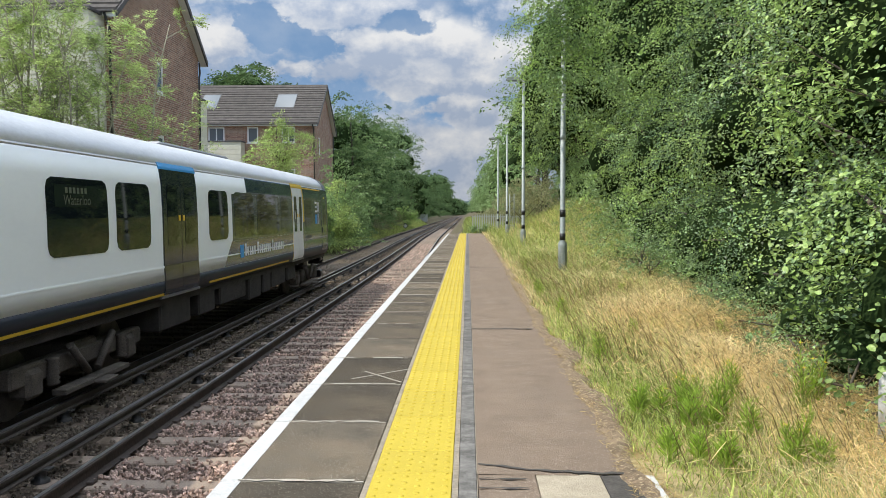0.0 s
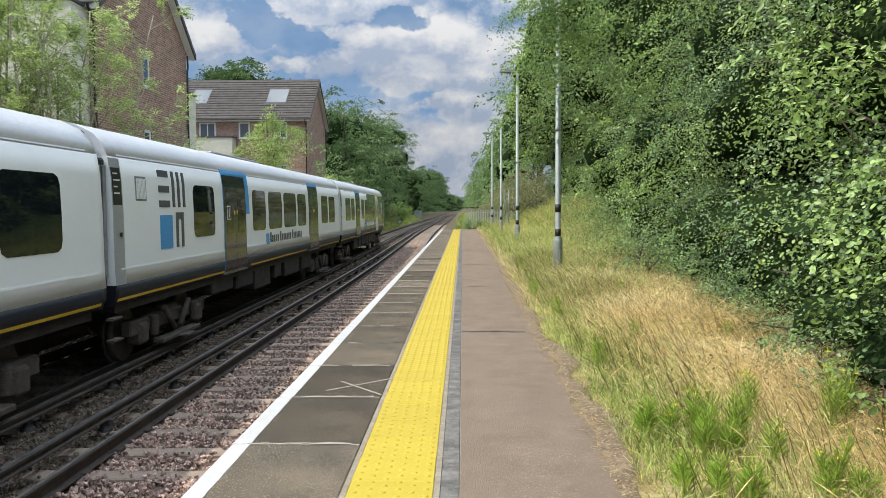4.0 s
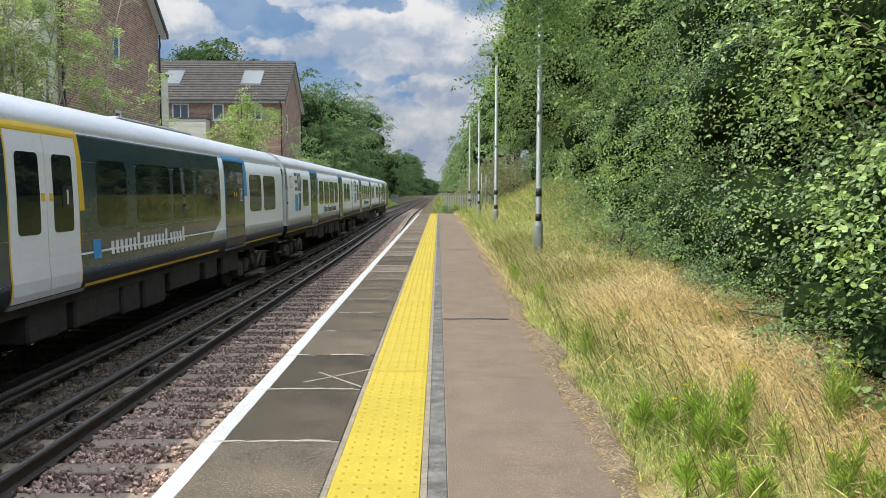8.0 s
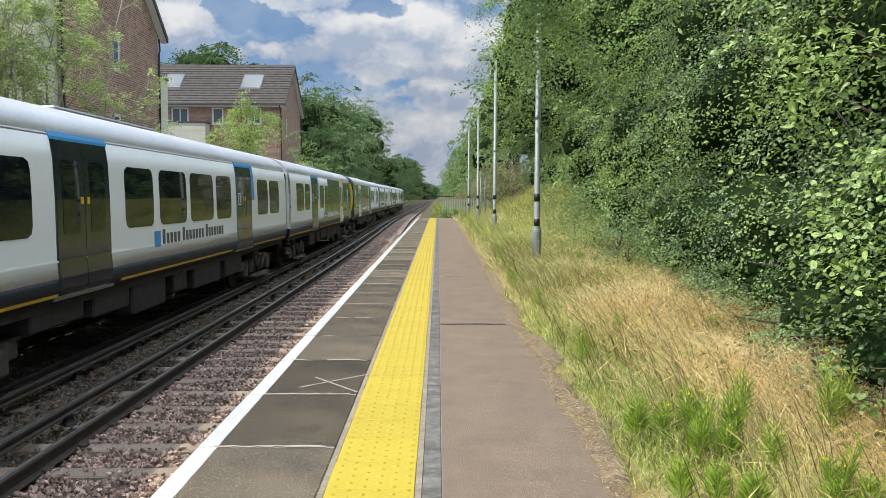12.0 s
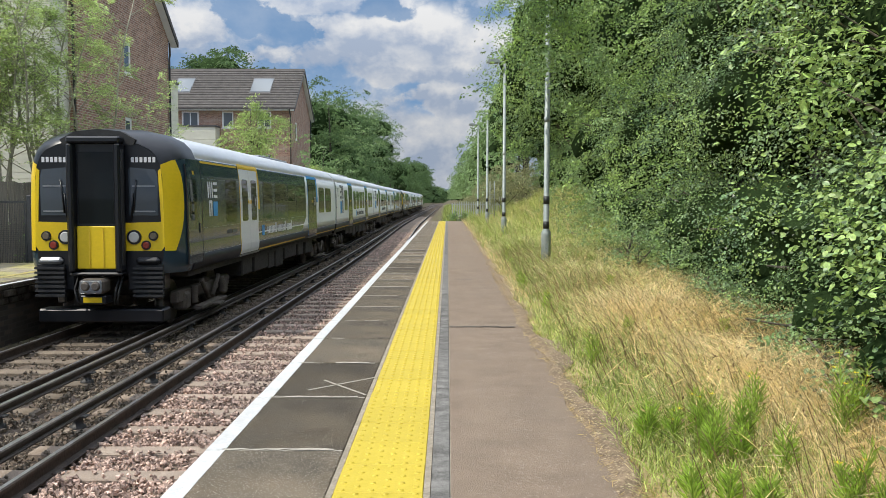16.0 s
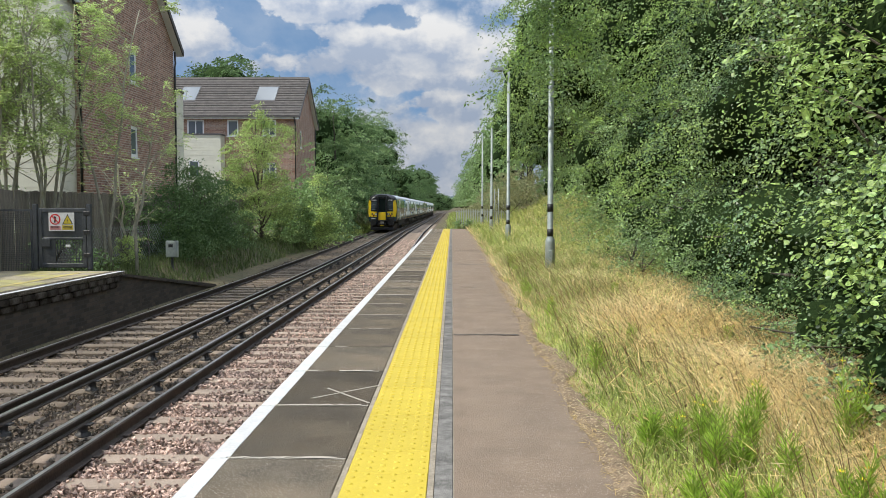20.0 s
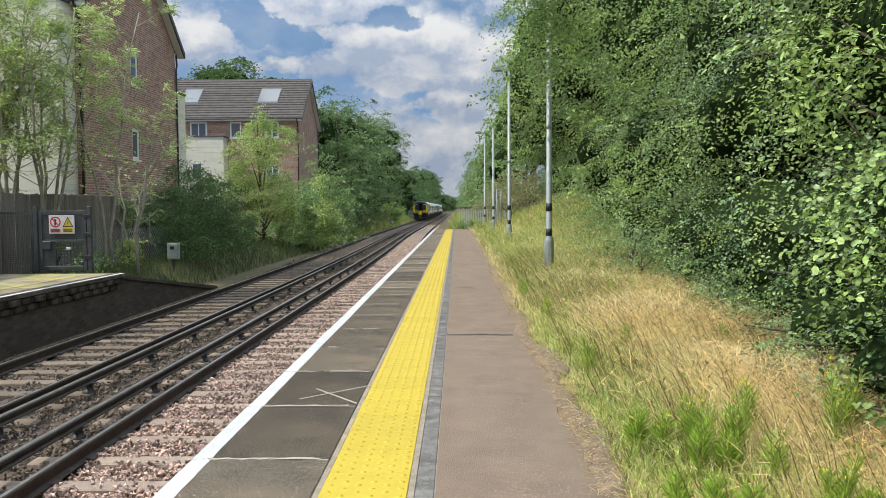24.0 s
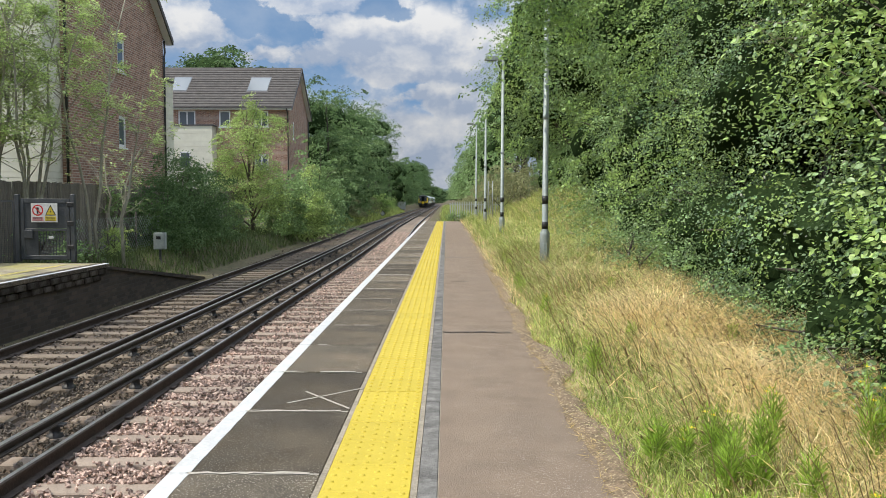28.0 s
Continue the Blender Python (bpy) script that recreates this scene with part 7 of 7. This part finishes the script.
tree("tree", x, y, b, 36000, 0.10, "leaf_light", "slim young light-green tree beside the far track", "tree", "", 0.09, 16, 0.20, 34, 0, "wood", seed=700, relief=0.4, wild=0.7)


def fronds(base, way, rng, material, name, pairs=5, length=0.28, leaf=0.092):
    """Feathered leaves: leaflets in pairs along a drooping midrib. base, way: n x 3."""
    n = len(base)
    way = way / np.linalg.norm(way, axis=1)[:, None]
    side = np.cross(way, np.array([0, 0, 1.0])) + rng.normal(size=(n, 3)) * 0.15
    side /= np.maximum(np.linalg.norm(side, axis=1)[:, None], 1e-6)
    size = rng.uniform(0.75, 1.25, n)[:, None]
    vs = []
    for k in range(pairs):
        f = (k + 0.7) / pairs
        p = base + way * (length * f) * size
        p[:, 2] -= 0.10 * f * f
        for q in (-1, 1):
            ax = side * q * 0.85 + way * 0.5 + rng.normal(size=(n, 3)) * 0.18 - np.array([0, 0, 0.25])
            ax /= np.linalg.norm(ax, axis=1)[:, None]
            wd = np.cross(ax, np.array([0, 0, 1.0]) + rng.normal(size=(n, 3)) * 0.45)
            wd /= np.maximum(np.linalg.norm(wd, axis=1)[:, None], 1e-6)
            l = leaf * size * rng.uniform(0.75, 1.2, (n, 1))
            vs.append(np.stack([p, p + ax * l * 0.45 + wd * l * 0.17, p + ax * l, p + ax * l * 0.45 - wd * l * 0.17], 1))
    v = np.concatenate(vs)
    k = 4 * np.arange(len(v))[:, None]
    f = np.concatenate([k + np.array([[0, 2, 1]]), k + np.array([[0, 3, 2]])], 1).reshape(-1, 3)
    return new(name, raw_mesh(name, v.reshape(-1, 3), f, material))


def sapling(x, y, hgt, seed, stems=4, leaves=600, lean=0.0, low=0.35):
    """Several pale thin stems fanning from one root, forking into twigs that carry feathered leaves."""
    rr = random.Random(seed)
    rng = np.random.default_rng(seed)
    g = float(ground_z(x, y)) - 0.05
    t = thing("sapling", x, y, g, label="thin many-stemmed ash sapling with sparse light leaves", category="sapling", group="saplings by the fence")
    ends, ways = [], []

    def twig(bm, s, d, n, r, depth):
        """One twig, curving upwards, with smaller ones along it."""
        e = s + d * n
        mid_ = s.lerp(e, 0.5) + Vector((rr.uniform(-0.05, 0.05), rr.uniform(-0.05, 0.05), -0.06)) * n
        tube(bm, [s, mid_, e], [r, r * 0.7, r * 0.3], 4, False)
        for f in (0.45, 0.7, 0.85, 1.0):
            p = s.lerp(mid_, f * 2) if f < 0.5 else mid_.lerp(e, f * 2 - 1)
            ends.append(p)
            ways.append(d + Vector((rr.uniform(-0.8, 0.8), rr.uniform(-0.8, 0.8), rr.uniform(-0.4, 0.3))))
        if depth:
            for _ in range(3):
                f = rr.uniform(0.35, 0.95)
                p = s.lerp(mid_, f * 2) if f < 0.5 else mid_.lerp(e, f * 2 - 1)
                dd = (d + Vector((rr.uniform(-0.9, 0.9), rr.uniform(-0.9, 0.9), rr.uniform(-0.3, 0.5)))).normalized()
                twig(bm, p, dd, n * rr.uniform(0.35, 0.6), r * 0.55, depth - 1)

    for k in range(stems):
        h = hgt * rr.uniform(0.72, 1.0)
        a = math.tau * (k + rr.uniform(-0.3, 0.3)) / stems
        out = rr.uniform(0.10, 0.24) * h
        pts = [Vector((0.10 * math.cos(a), 0.10 * math.sin(a), 0))]
        for j in range(1, 8):
            f = j / 7
            pts.append(Vector((math.cos(a) * out * f ** 1.3 + rr.uniform(-0.07, 0.07) + lean * f * f * h, math.sin(a) * out * f ** 1.3 + rr.uniform(-0.07, 0.07), h * f)))
        bm = bmesh.new()
        tube(bm, pts, [0.050 * (1 - 0.85 * j / 7) + 0.006 for j in range(8)], 6)
        stem = part("stem", bm, M["bark_pale"], t)
        for j in range(11):
            bm = bmesh.new()
            f = low + (0.98 - low) * (j + rr.random()) / 11
            i = min(int(f * 7), 6)
            s = pts[i].lerp(pts[i + 1], f * 7 - i)
            b = rr.uniform(0, math.tau)
            d = Vector((math.cos(b), math.sin(b), rr.uniform(0.5, 1.1))).normalized()
            twig(bm, s, d, rr.uniform(0.8, 1.7) * (1.25 - 0.65 * f), 0.017, 1)
            part("twig", bm, M["bark_pale"], stem)
    e = np.array([tuple(v) for v in ends])
    w = np.array([tuple(v) for v in ways])
    pick = rng.integers(0, len(e), leaves)
    base = e[pick] + rng.normal(size=(leaves, 3)) * 0.05
    way = w[pick] + rng.normal(size=(leaves, 3)) * 0.5
    ob = fronds(base, way, rng, M["leaf_ash"], "foliage")
    ob.parent = t
    return t


M["leaf_ash"] = leaf_mat("ash_leaf", (0.28, 0.38, 0.11), (0.68, 0.79, 0.34), 0.42, island=0.45, through=0.40, patch=0.2, patch_scale=0.8)
sapling(-10.75, 21.4, 8.4, 1, 5, 1350)
sapling(-9.75, 22.8, 7.6, 2, 2, 930, 0.02, 0.5)
sapling(-9.2, 23.2, 6.2, 3, 1, 240, 0.0, 0.55)
sapling(-11.6, 20.9, 8.6, 4, 6, 1900)
sapling(-10.3, 25.5, 3.4, 5, 2, 120)
sapling(-12.5, 21.6, 8.6, 6, 6, 2600)
for k, (x, y, hgt) in enumerate(((-11.6, 21.0, 1.9), (-12.5, 20.6, 2.1), (-10.5, 21.2, 1.2))):
    g = float(ground_z(x, y))
    tree("bush", x, y, [(x, y, g + hgt * 0.5, 0.6, 0.6, hgt * 0.5), (x + 0.4, y, g + hgt * 0.4, 0.5, 0.5, hgt * 0.4)], 2200, 0.09, "leaf_mid", "low green bush under the saplings", "bush", BUSH, 0.03, 4, 0.2, 50, 0, seed=760 + k)
for k, (x, y, z, w, hgt, leaf, lab) in enumerate(((-10.78, 26.6, 0.75, 0.30, 1.5, "leaf_mid", "ivy climbing the weathered board fence"), (-9.85, 24.4, -0.1, 0.45, 0.7, "leaf_light", "low yellow-green plant by the wire fence"),
                                                  (-9.7, 20.6, -0.5, 0.35, 0.5, "leaf_lime", "low green plant at the platform end"))):
    tree("bush", x, y, [(x, y, z, 0.16 + w * 0.3, w, hgt * 0.5), (x, y + 0.2, z + hgt * 0.2, 0.16 + w * 0.3, w * 0.8, hgt * 0.35)], 1500, 0.08, leaf, lab, "plant", BUSH, 0.02, 3, 0.12, 30, 0, seed=790 + k)
# trees beside the far platform, whose crowns shade the line
for k, (x, y, top) in enumerate(((-12.9, 7.0, 8.2), (-12.4, 13.2, 7.6))):
    b = [(x, y, top - 2.0, 2.0, 2.2, 1.9), (x + 0.9, y + 1.0, top - 3.8, 1.8, 2.2, 1.5), (x - 0.8, y - 1.0, top - 3.4, 1.7, 2.0, 1.6)]
    tree("tree", x, y, b, 2600, 0.20, "leaf_mid", "leafy tree beside the far platform", "tree", "trees beside the far platform", 0.16, 6, 0.4, 40, 0, seed=880 + k, wild=0.8)
# a dark clump where the platform ends
for k, (x, y, hgt) in enumerate(((0.52, 47.6, 0.62), (1.0, 47.7, 0.5))):
    tree("bush", x, y, [(x, y, -0.1 + hgt * 0.5, 0.34, 0.4, hgt * 0.55)], 1500, 0.08, "leaf_mid", "dark weedy clump at the platform end", "bush", "weeds at the platform end", 0.03, 3, 0.14, 50, 0, seed=780 + k)


# ---- grass ----
def blades(name, at, height, width, lean, material, rng, label, wind=(-0.10, -0.03)):
    """Curved tapering blades standing on the ground."""
    n = len(at)
    a = rng.uniform(0, math.tau, n)
    side = np.stack([np.cos(a), np.sin(a), np.zeros(n)], -1)
    b = rng.uniform(0, math.tau, n)
    bend = np.stack([np.cos(b), np.sin(b), np.zeros(n)], -1) * (lean * height * rng.uniform(0.3, 1.5, n))[:, None] + np.array([*wind, 0]) * height[:, None]
    up = np.stack([np.zeros(n), np.zeros(n), height], -1)
    w = side * width[:, None]
    v = np.stack([at - w, at + w, at + up * 0.55 + bend * 0.35 - w * 0.7, at + up * 0.55 + bend * 0.35 + w * 0.7, at + up * (1 - 0.25 * lean) + bend], 1)
    k = 5 * np.arange(n)[:, None]
    f = np.concatenate([k + np.array([[0, 1, 3]]), k + np.array([[0, 3, 2]]), k + np.array([[2, 3, 4]])], 1).reshape(-1, 3)
    tagged(new(name, raw_mesh(name, v.reshape(-1, 3), f, M[material])), label, "grass", kind="stuff")
    return v[:, 4], bend


def verge(rng, n, y0, y1, bias=1.0):
    y = y0 + (y1 - y0) * rng.random(n) ** bias
    foot = 2.75 + 0.075 * y + 0.25 * np.sin(y * 0.9)
    left = 0.86 + 0.06 * smooth01(10, 20, y) + 0.03 * np.sin(y * 5.1) * np.sin(y * 2.3)
    x = left + (foot + 0.5 - left) * rng.random(n)
    z = ground_z(x, y) - 0.01
    return np.stack([x, y, z], -1)


def meadow():
    rng = np.random.default_rng(31)
    wave = lambda p: 0.5 + 0.5 * np.sin(p[:, 0] * 2.1 + 0.7 * np.sin(p[:, 1] * 0.8)) * np.cos(p[:, 1] * 0.45 + 1.0)
    patch = lambda p: 0.5 + 0.28 * np.sin(p[:, 0] * 3.7 + 1.3 * np.sin(p[:, 1] * 1.1)) + 0.28 * np.sin(p[:, 1] * 1.9 + 1.7 * np.sin(p[:, 0] * 1.3 + 2.0))
    at = np.concatenate([verge(rng, 44000, 2.0, 9), verge(rng, 44000, 9, 20), verge(rng, 32000, 20, 48)])
    inside = at[:, 0] - 0.02 * at[:, 1]
    dry_share = smooth01(0.90, 1.45, inside) * (0.27 + 0.45 * wave(at) + 0.45 * (patch(at) - 0.4)) * (1.05 - 0.85 * smooth01(8.5, 15, at[:, 1])) + 0.07
    dry_share = np.where((at[:, 1] < 4.4) & (at[:, 0] < 1.5), dry_share * 0.4, dry_share)
    dry_share = dry_share + 0.55 * (1 - smooth01(0.95, 1.30, at[:, 0])) * smooth01(7.5, 11, at[:, 1])
    dry = rng.random(len(at)) < np.clip(dry_share, 0, 0.96)
    far = 1 + at[:, 1] / 14
    edge = 0.40 + 0.60 * smooth01(0.8, 1.5, at[:, 0])
    h = rng.uniform(0.10, 0.34, len(at)) * edge * (0.65 + 0.7 * patch(at)) * (1 + 0.35 * smooth01(5, 12, at[:, 1]) + 0.7 * smooth01(14, 24, at[:, 1]))
    w = rng.uniform(0.0011, 0.0027, len(at)) * far
    tips, bend = blades("dry_grass", at[dry], h[dry] * 1.1, w[dry], 0.95, "dry", rng, "long dry straw-coloured grass on the verge", (-0.22, 0.02))
    blades("green_grass", at[~dry], h[~dry] * 0.95, w[~dry] * 1.35, 0.75, "green", rng, "long yellow-green grass on the verge", (-0.12, -0.02))
    # seed heads on part of the dry stalks
    some = rng.random(len(tips)) < 0.16
    t = tips[some]
    n = len(t)
    nm = rng.normal(size=(n, 3))
    s = rng.uniform(0.020, 0.040, n) * (1 + t[:, 1] / 22)
    tagged(new("seed_heads", leaf_mesh("seed_heads", t, nm, s, M["seed"], rng, 0.22, 0.02)), "brown seed heads of the dry grass", "grass", kind="stuff")
    # taller stalks that lean with the wind, in loose tufts
    n = 1900
    y = 2.9 + 15 * rng.random(n)
    x = 1.10 + (1.35 + 0.07 * y) * rng.random(n)
    x, y = x + 0.08 * np.sin(y * 9), y + 0.10 * np.sin(x * 11)
    p = np.stack([x, y, ground_z(x, y)], -1)
    tips, _ = blades("seed_stalks", p, rng.uniform(0.28, 0.58, n), rng.uniform(0.0013, 0.0024, n) * (1 + y / 14), 0.30, "stalk", rng, "brown stalks leaning over the dry grass", (-0.60, 0.05))
    tagged(new("stalk_heads", leaf_mesh("stalk_heads", tips, rng.normal(size=(n, 3)), rng.uniform(0.015, 0.034, n), M["stalk"], rng, 0.3, 0.02)), "dark brown seed heads on leaning stalks", "grass", kind="stuff")
    # straw beaten flat and tangled between the standing grass
    n = 26000
    y = 2.6 + 15 * rng.random(n) ** 1.5
    x = 1.05 + (1.75 + 0.06 * y) * rng.random(n) ** 0.75
    p = np.stack([x, y, ground_z(x, y) + rng.uniform(0.02, 0.24, n)], -1)
    p = p[rng.random(n) < np.clip(0.15 + 1.1 * smooth01(1.2, 2.2, x - 0.05 * y) * (0.4 + patch(p)), 0, 1)]
    n = len(p)
    tagged(new("beaten_straw", leaf_mesh("beaten_straw", p, rng.normal(size=(n, 3)) * 0.55 + np.array([-0.2, -0.2, 1.0]), rng.uniform(0.06, 0.20, n) * (0.6 + np.minimum(p[:, 1], 8) / 8), M["dry"], rng, 0.014, 0.02)),
           "pale straw beaten flat beside the shrubs", "grass", kind="stuff")
    # flattened straw along the asphalt's edge
    n = 7500
    y = 2.4 + 22 * rng.random(n) ** 1.5
    x = 0.70 + 0.22 * rng.random(n) + 0.10 * smooth01(10, 20, y)
    z = ground_z(x, y) + rng.uniform(0.03, 0.055, n)
    p = np.stack([x, y, z], -1)
    tagged(new("straw_litter", leaf_mesh("straw_litter", p, rng.normal(size=(n, 3)) * 0.25 + np.array([0, 0, 1]), rng.uniform(0.02, 0.09, n), M["seed"], rng, 0.06, 0.01)),
           "flattened straw along the asphalt edge", "litter", kind="stuff")
    # thin grass on the far bank
    n = 12000
    y = 60 + 110 * rng.random(n) ** 1.3
    x = -8.0 - 2.6 * rng.random(n) + shift(y)
    p = np.stack([x, y, ground_z(x, y)], -1)
    blades("rough_grass", p, rng.uniform(0.2, 0.55, n), rng.uniform(0.012, 0.024, n) * (0.5 + y / 80), 0.5, "green", rng, "rough light green grass along the line")
    n = 17000
    y = 19.4 + 66 * rng.random(n) ** 1.4
    x = -8.3 - 2.2 * rng.random(n) + shift(y)
    p = np.stack([x, y, ground_z(x, y)], -1)
    blades("bank_grass", p, rng.uniform(0.15, 0.4, n), rng.uniform(0.006, 0.012, n) * (0.5 + y / 40), 0.5, "bank", rng, "rough green grass on the far bank")
    n = 9000
    y = 48 + 90 * rng.random(n) ** 1.4
    x = -0.3 + 4.5 * rng.random(n)
    p = np.stack([x, y, ground_z(x, y)], -1)
    blades("lineside_grass", p, rng.uniform(0.3, 0.8, n), rng.uniform(0.012, 0.022, n) * (0.6 + y / 90), 0.5, "green", rng, "rough grass beyond the platform")


vy = np.concatenate([np.arange(1.5, 20, 0.25), np.arange(20, 48.5, 0.75)])
vu = np.linspace(0, 1, 14)
gx = (0.62 + 0.10 * smooth01(10, 20, vy))[:, None] + (2.2 + 0.08 * vy)[:, None] * vu[None, :]
gy = np.repeat(vy[:, None], 14, 1)
gz = np.where(gx < 1.0, np.maximum(ground_z(gx, gy) + 0.012, -0.022), ground_z(gx, gy) + 0.012) + 0.006 * np.sin(gx * 8 + gy * 3) * np.sin(gy * 5)
gv = np.stack([gx, gy, gz], -1).reshape(-1, 3)
gi = (np.arange(len(vy) - 1)[:, None] * 14 + np.arange(13)[None, :]).ravel()
tagged(new("grass_verge", raw_mesh("grass_verge", gv, np.stack([gi, gi + 1, gi + 15, gi + 14], -1), M["verge"], True)), "straw and moss under the long grass", "verge", kind="structure")
# a crumbling strip of soil and dead stems between the asphalt and the grass
sy = np.arange(2.0, 40, 0.10)
s0 = 0.735 + 0.05 * np.sin(sy * 1.7) * np.sin(sy * 0.6) + 0.09 * smooth01(10, 20, sy)
s1 = s0 + 0.17 + 0.05 * np.sin(sy * 2.9 + 1) + 0.03 * np.sin(sy * 7.3)
sv = np.stack([np.stack([s0 - 0.07, sy, np.full(len(sy), -0.03)], -1), np.stack([s0 * 0.5 + s1 * 0.5, sy, 0.012 + 0.010 * np.sin(sy * 11)], -1), np.stack([s1, sy, np.maximum(ground_z(s1, sy), -0.03) + 0.012], -1)], 1).reshape(-1, 3)
si = 3 * np.arange(len(sy) - 1)
sf = np.concatenate([np.stack([si, si + 1, si + 4, si + 3], -1), np.stack([si + 1, si + 2, si + 5, si + 4], -1)])
tagged(new("soil_strip", raw_mesh("soil_strip", sv, sf, mat("brown_litter_soil", (0.13, 0.090, 0.055), (0.40, 0.29, 0.18), 14, 0.95, bump=1.0, fine=70, stain=(0.13, 0.10, 0.06), stain_scale=4, speck=(0.6, 0.48, 0.3), speck_scale=60, speck_from=0.6), True)),
       "crumbling brown soil and dead stems along the asphalt edge", "verge", kind="structure")
M["stalk"] = leaf_mat("brown_stalk", (0.13, 0.085, 0.045), (0.36, 0.25, 0.12), 0.8)
M["seed"] = leaf_mat("seed_head", (0.36, 0.25, 0.10), (0.60, 0.45, 0.20), 0.8)
meadow()


def weed(x, y, hgt, seed, flowers=False):
    """A leafy green stalk plant: stems with whorls of narrow leaves."""
    rr = random.Random(seed)
    rng = np.random.default_rng(seed)
    g = float(ground_z(x, y))
    t = thing("weed", x, y, g, label="bright green leafy weed in the verge" + (" with small yellow flowers" if flowers else ""), category="weed", group="weeds in the verge")
    at, nm, sz = [], [], []
    tips = []
    for k in range(rr.randint(4, 7)):
        bm = bmesh.new()
        a = rr.uniform(0, math.tau)
        h = hgt * rr.uniform(0.65, 1.0)
        o = rr.uniform(0.04, 0.24) * h
        e = Vector((math.cos(a) * o, math.sin(a) * o, h))
        m_ = Vector((math.cos(a) * o * 0.35, math.sin(a) * o * 0.35, h * 0.5))
        tube(bm, [(0.02 * math.cos(a), 0.02 * math.sin(a), 0), m_, e], [0.005, 0.004, 0.002], 4, False)
        part("stem", bm, M["weed"], t)
        tips.append(e)
        n = 26
        for j in range(n):
            f = 0.18 + 0.82 * j / n
            p = m_ * (f * 2) if f < 0.5 else m_.lerp(e, f * 2 - 1)
            b = j * 2.4 + rr.uniform(-0.3, 0.3)
            d = Vector((math.cos(b), math.sin(b), rr.uniform(0.8, 1.9)))
            l = 0.088 * (1.15 - 0.6 * f) * rr.uniform(0.8, 1.2)
            at.append(p + d * l * 0.5)
            sz.append((d, l))
    v = []
    for p, (d, l) in zip(at, sz):
        d = d.normalized()
        s = d.cross(Vector((0, 0, 1))).normalized() * l * 0.060
        u = s.cross(d).normalized() * l * 0.05
        v += [p - d * l * 0.5, p + s + u, p + d * l * 0.5 - Vector((0, 0, l * 0.08)), p - s + u]
    v = np.array([tuple(q) for q in v])
    k = 4 * np.arange(len(at))[:, None]
    f = np.concatenate([k + np.array([[0, 2, 1]]), k + np.array([[0, 3, 2]])], 1).reshape(-1, 3)
    ob = new("foliage", raw_mesh("foliage", v, f, M["weed"]))
    ob.parent = t
    if flowers:
        for e in tips[:3]:
            bm = bmesh.new()
            for q in range(5):
                a = q * math.tau / 5
                c = e + Vector((0, 0, 0.012))
                tip = c + Vector((math.cos(a) * 0.02, math.sin(a) * 0.02, 0.006))
                s = Vector((-math.sin(a), math.cos(a), 0)) * 0.005
                w = [bm.verts.new(q_) for q_ in (c, c.lerp(tip, 0.6) + s, tip, c.lerp(tip, 0.6) - s)]
                bm.faces.new(w)
            part("flower", bm, M["flower"], t)
    return t


rr = random.Random(77)
for k in range(15):
    y = 3.0 + 1.35 * rr.random()
    x = 0.97 + 0.75 * rr.random() ** 1.3
    weed(x, y, rr.uniform(0.20, 0.36), 900 + k, k % 5 == 0)
weed(2.0, 4.05, 0.5, 1201, True)
weed(2.12, 4.2, 0.46, 1202, True)
weed(1.66, 4.35, 0.36, 1203, True)
for k in range(16):
    y = rr.uniform(6, 16)
    weed(rr.uniform(0.95, 2.6), y, rr.uniform(0.2, 0.36), 980 + k, k % 3 == 0)


def hills():
    """Wooded high ground on the horizon, its blue haze put into the colour."""
    rng = np.random.default_rng(9)
    a = np.linspace(-1.2, 1.2, 160)
    h = 20 + 9 * np.sin(a * 7) + 5 * np.sin(a * 23 + 1) + 2.0 * np.sin(a * 71) + rng.normal(size=160) * 0.6
    r0, r1 = 1500.0, 1900.0
    low = np.stack([np.sin(a) * r0, np.cos(a) * r0, np.zeros(160)], -1)
    mid = np.stack([np.sin(a) * (r0 + 200), np.cos(a) * (r0 + 200), h], -1)
    back = np.stack([np.sin(a) * r1, np.cos(a) * r1, np.zeros(160)], -1)
    v = np.concatenate([low, mid, back])
    i = np.arange(159)
    f = np.concatenate([np.stack([i, i + 1, i + 161, i + 160], -1), np.stack([i + 160, i + 161, i + 321, i + 320], -1)])
    tagged(new("distant_hill", raw_mesh("distant_hill", v, f, mat("hazy_wood", (0.055, 0.085, 0.10), (0.10, 0.135, 0.15), 0.02, 1.0, bump=0), True)), "hazy wooded hill on the horizon", "hill", kind="structure")


hills()


def motions():
    for c, back in CARS:
        walk(c, [(t, car_pose(d - back)) for t, d in RUN])


motions()
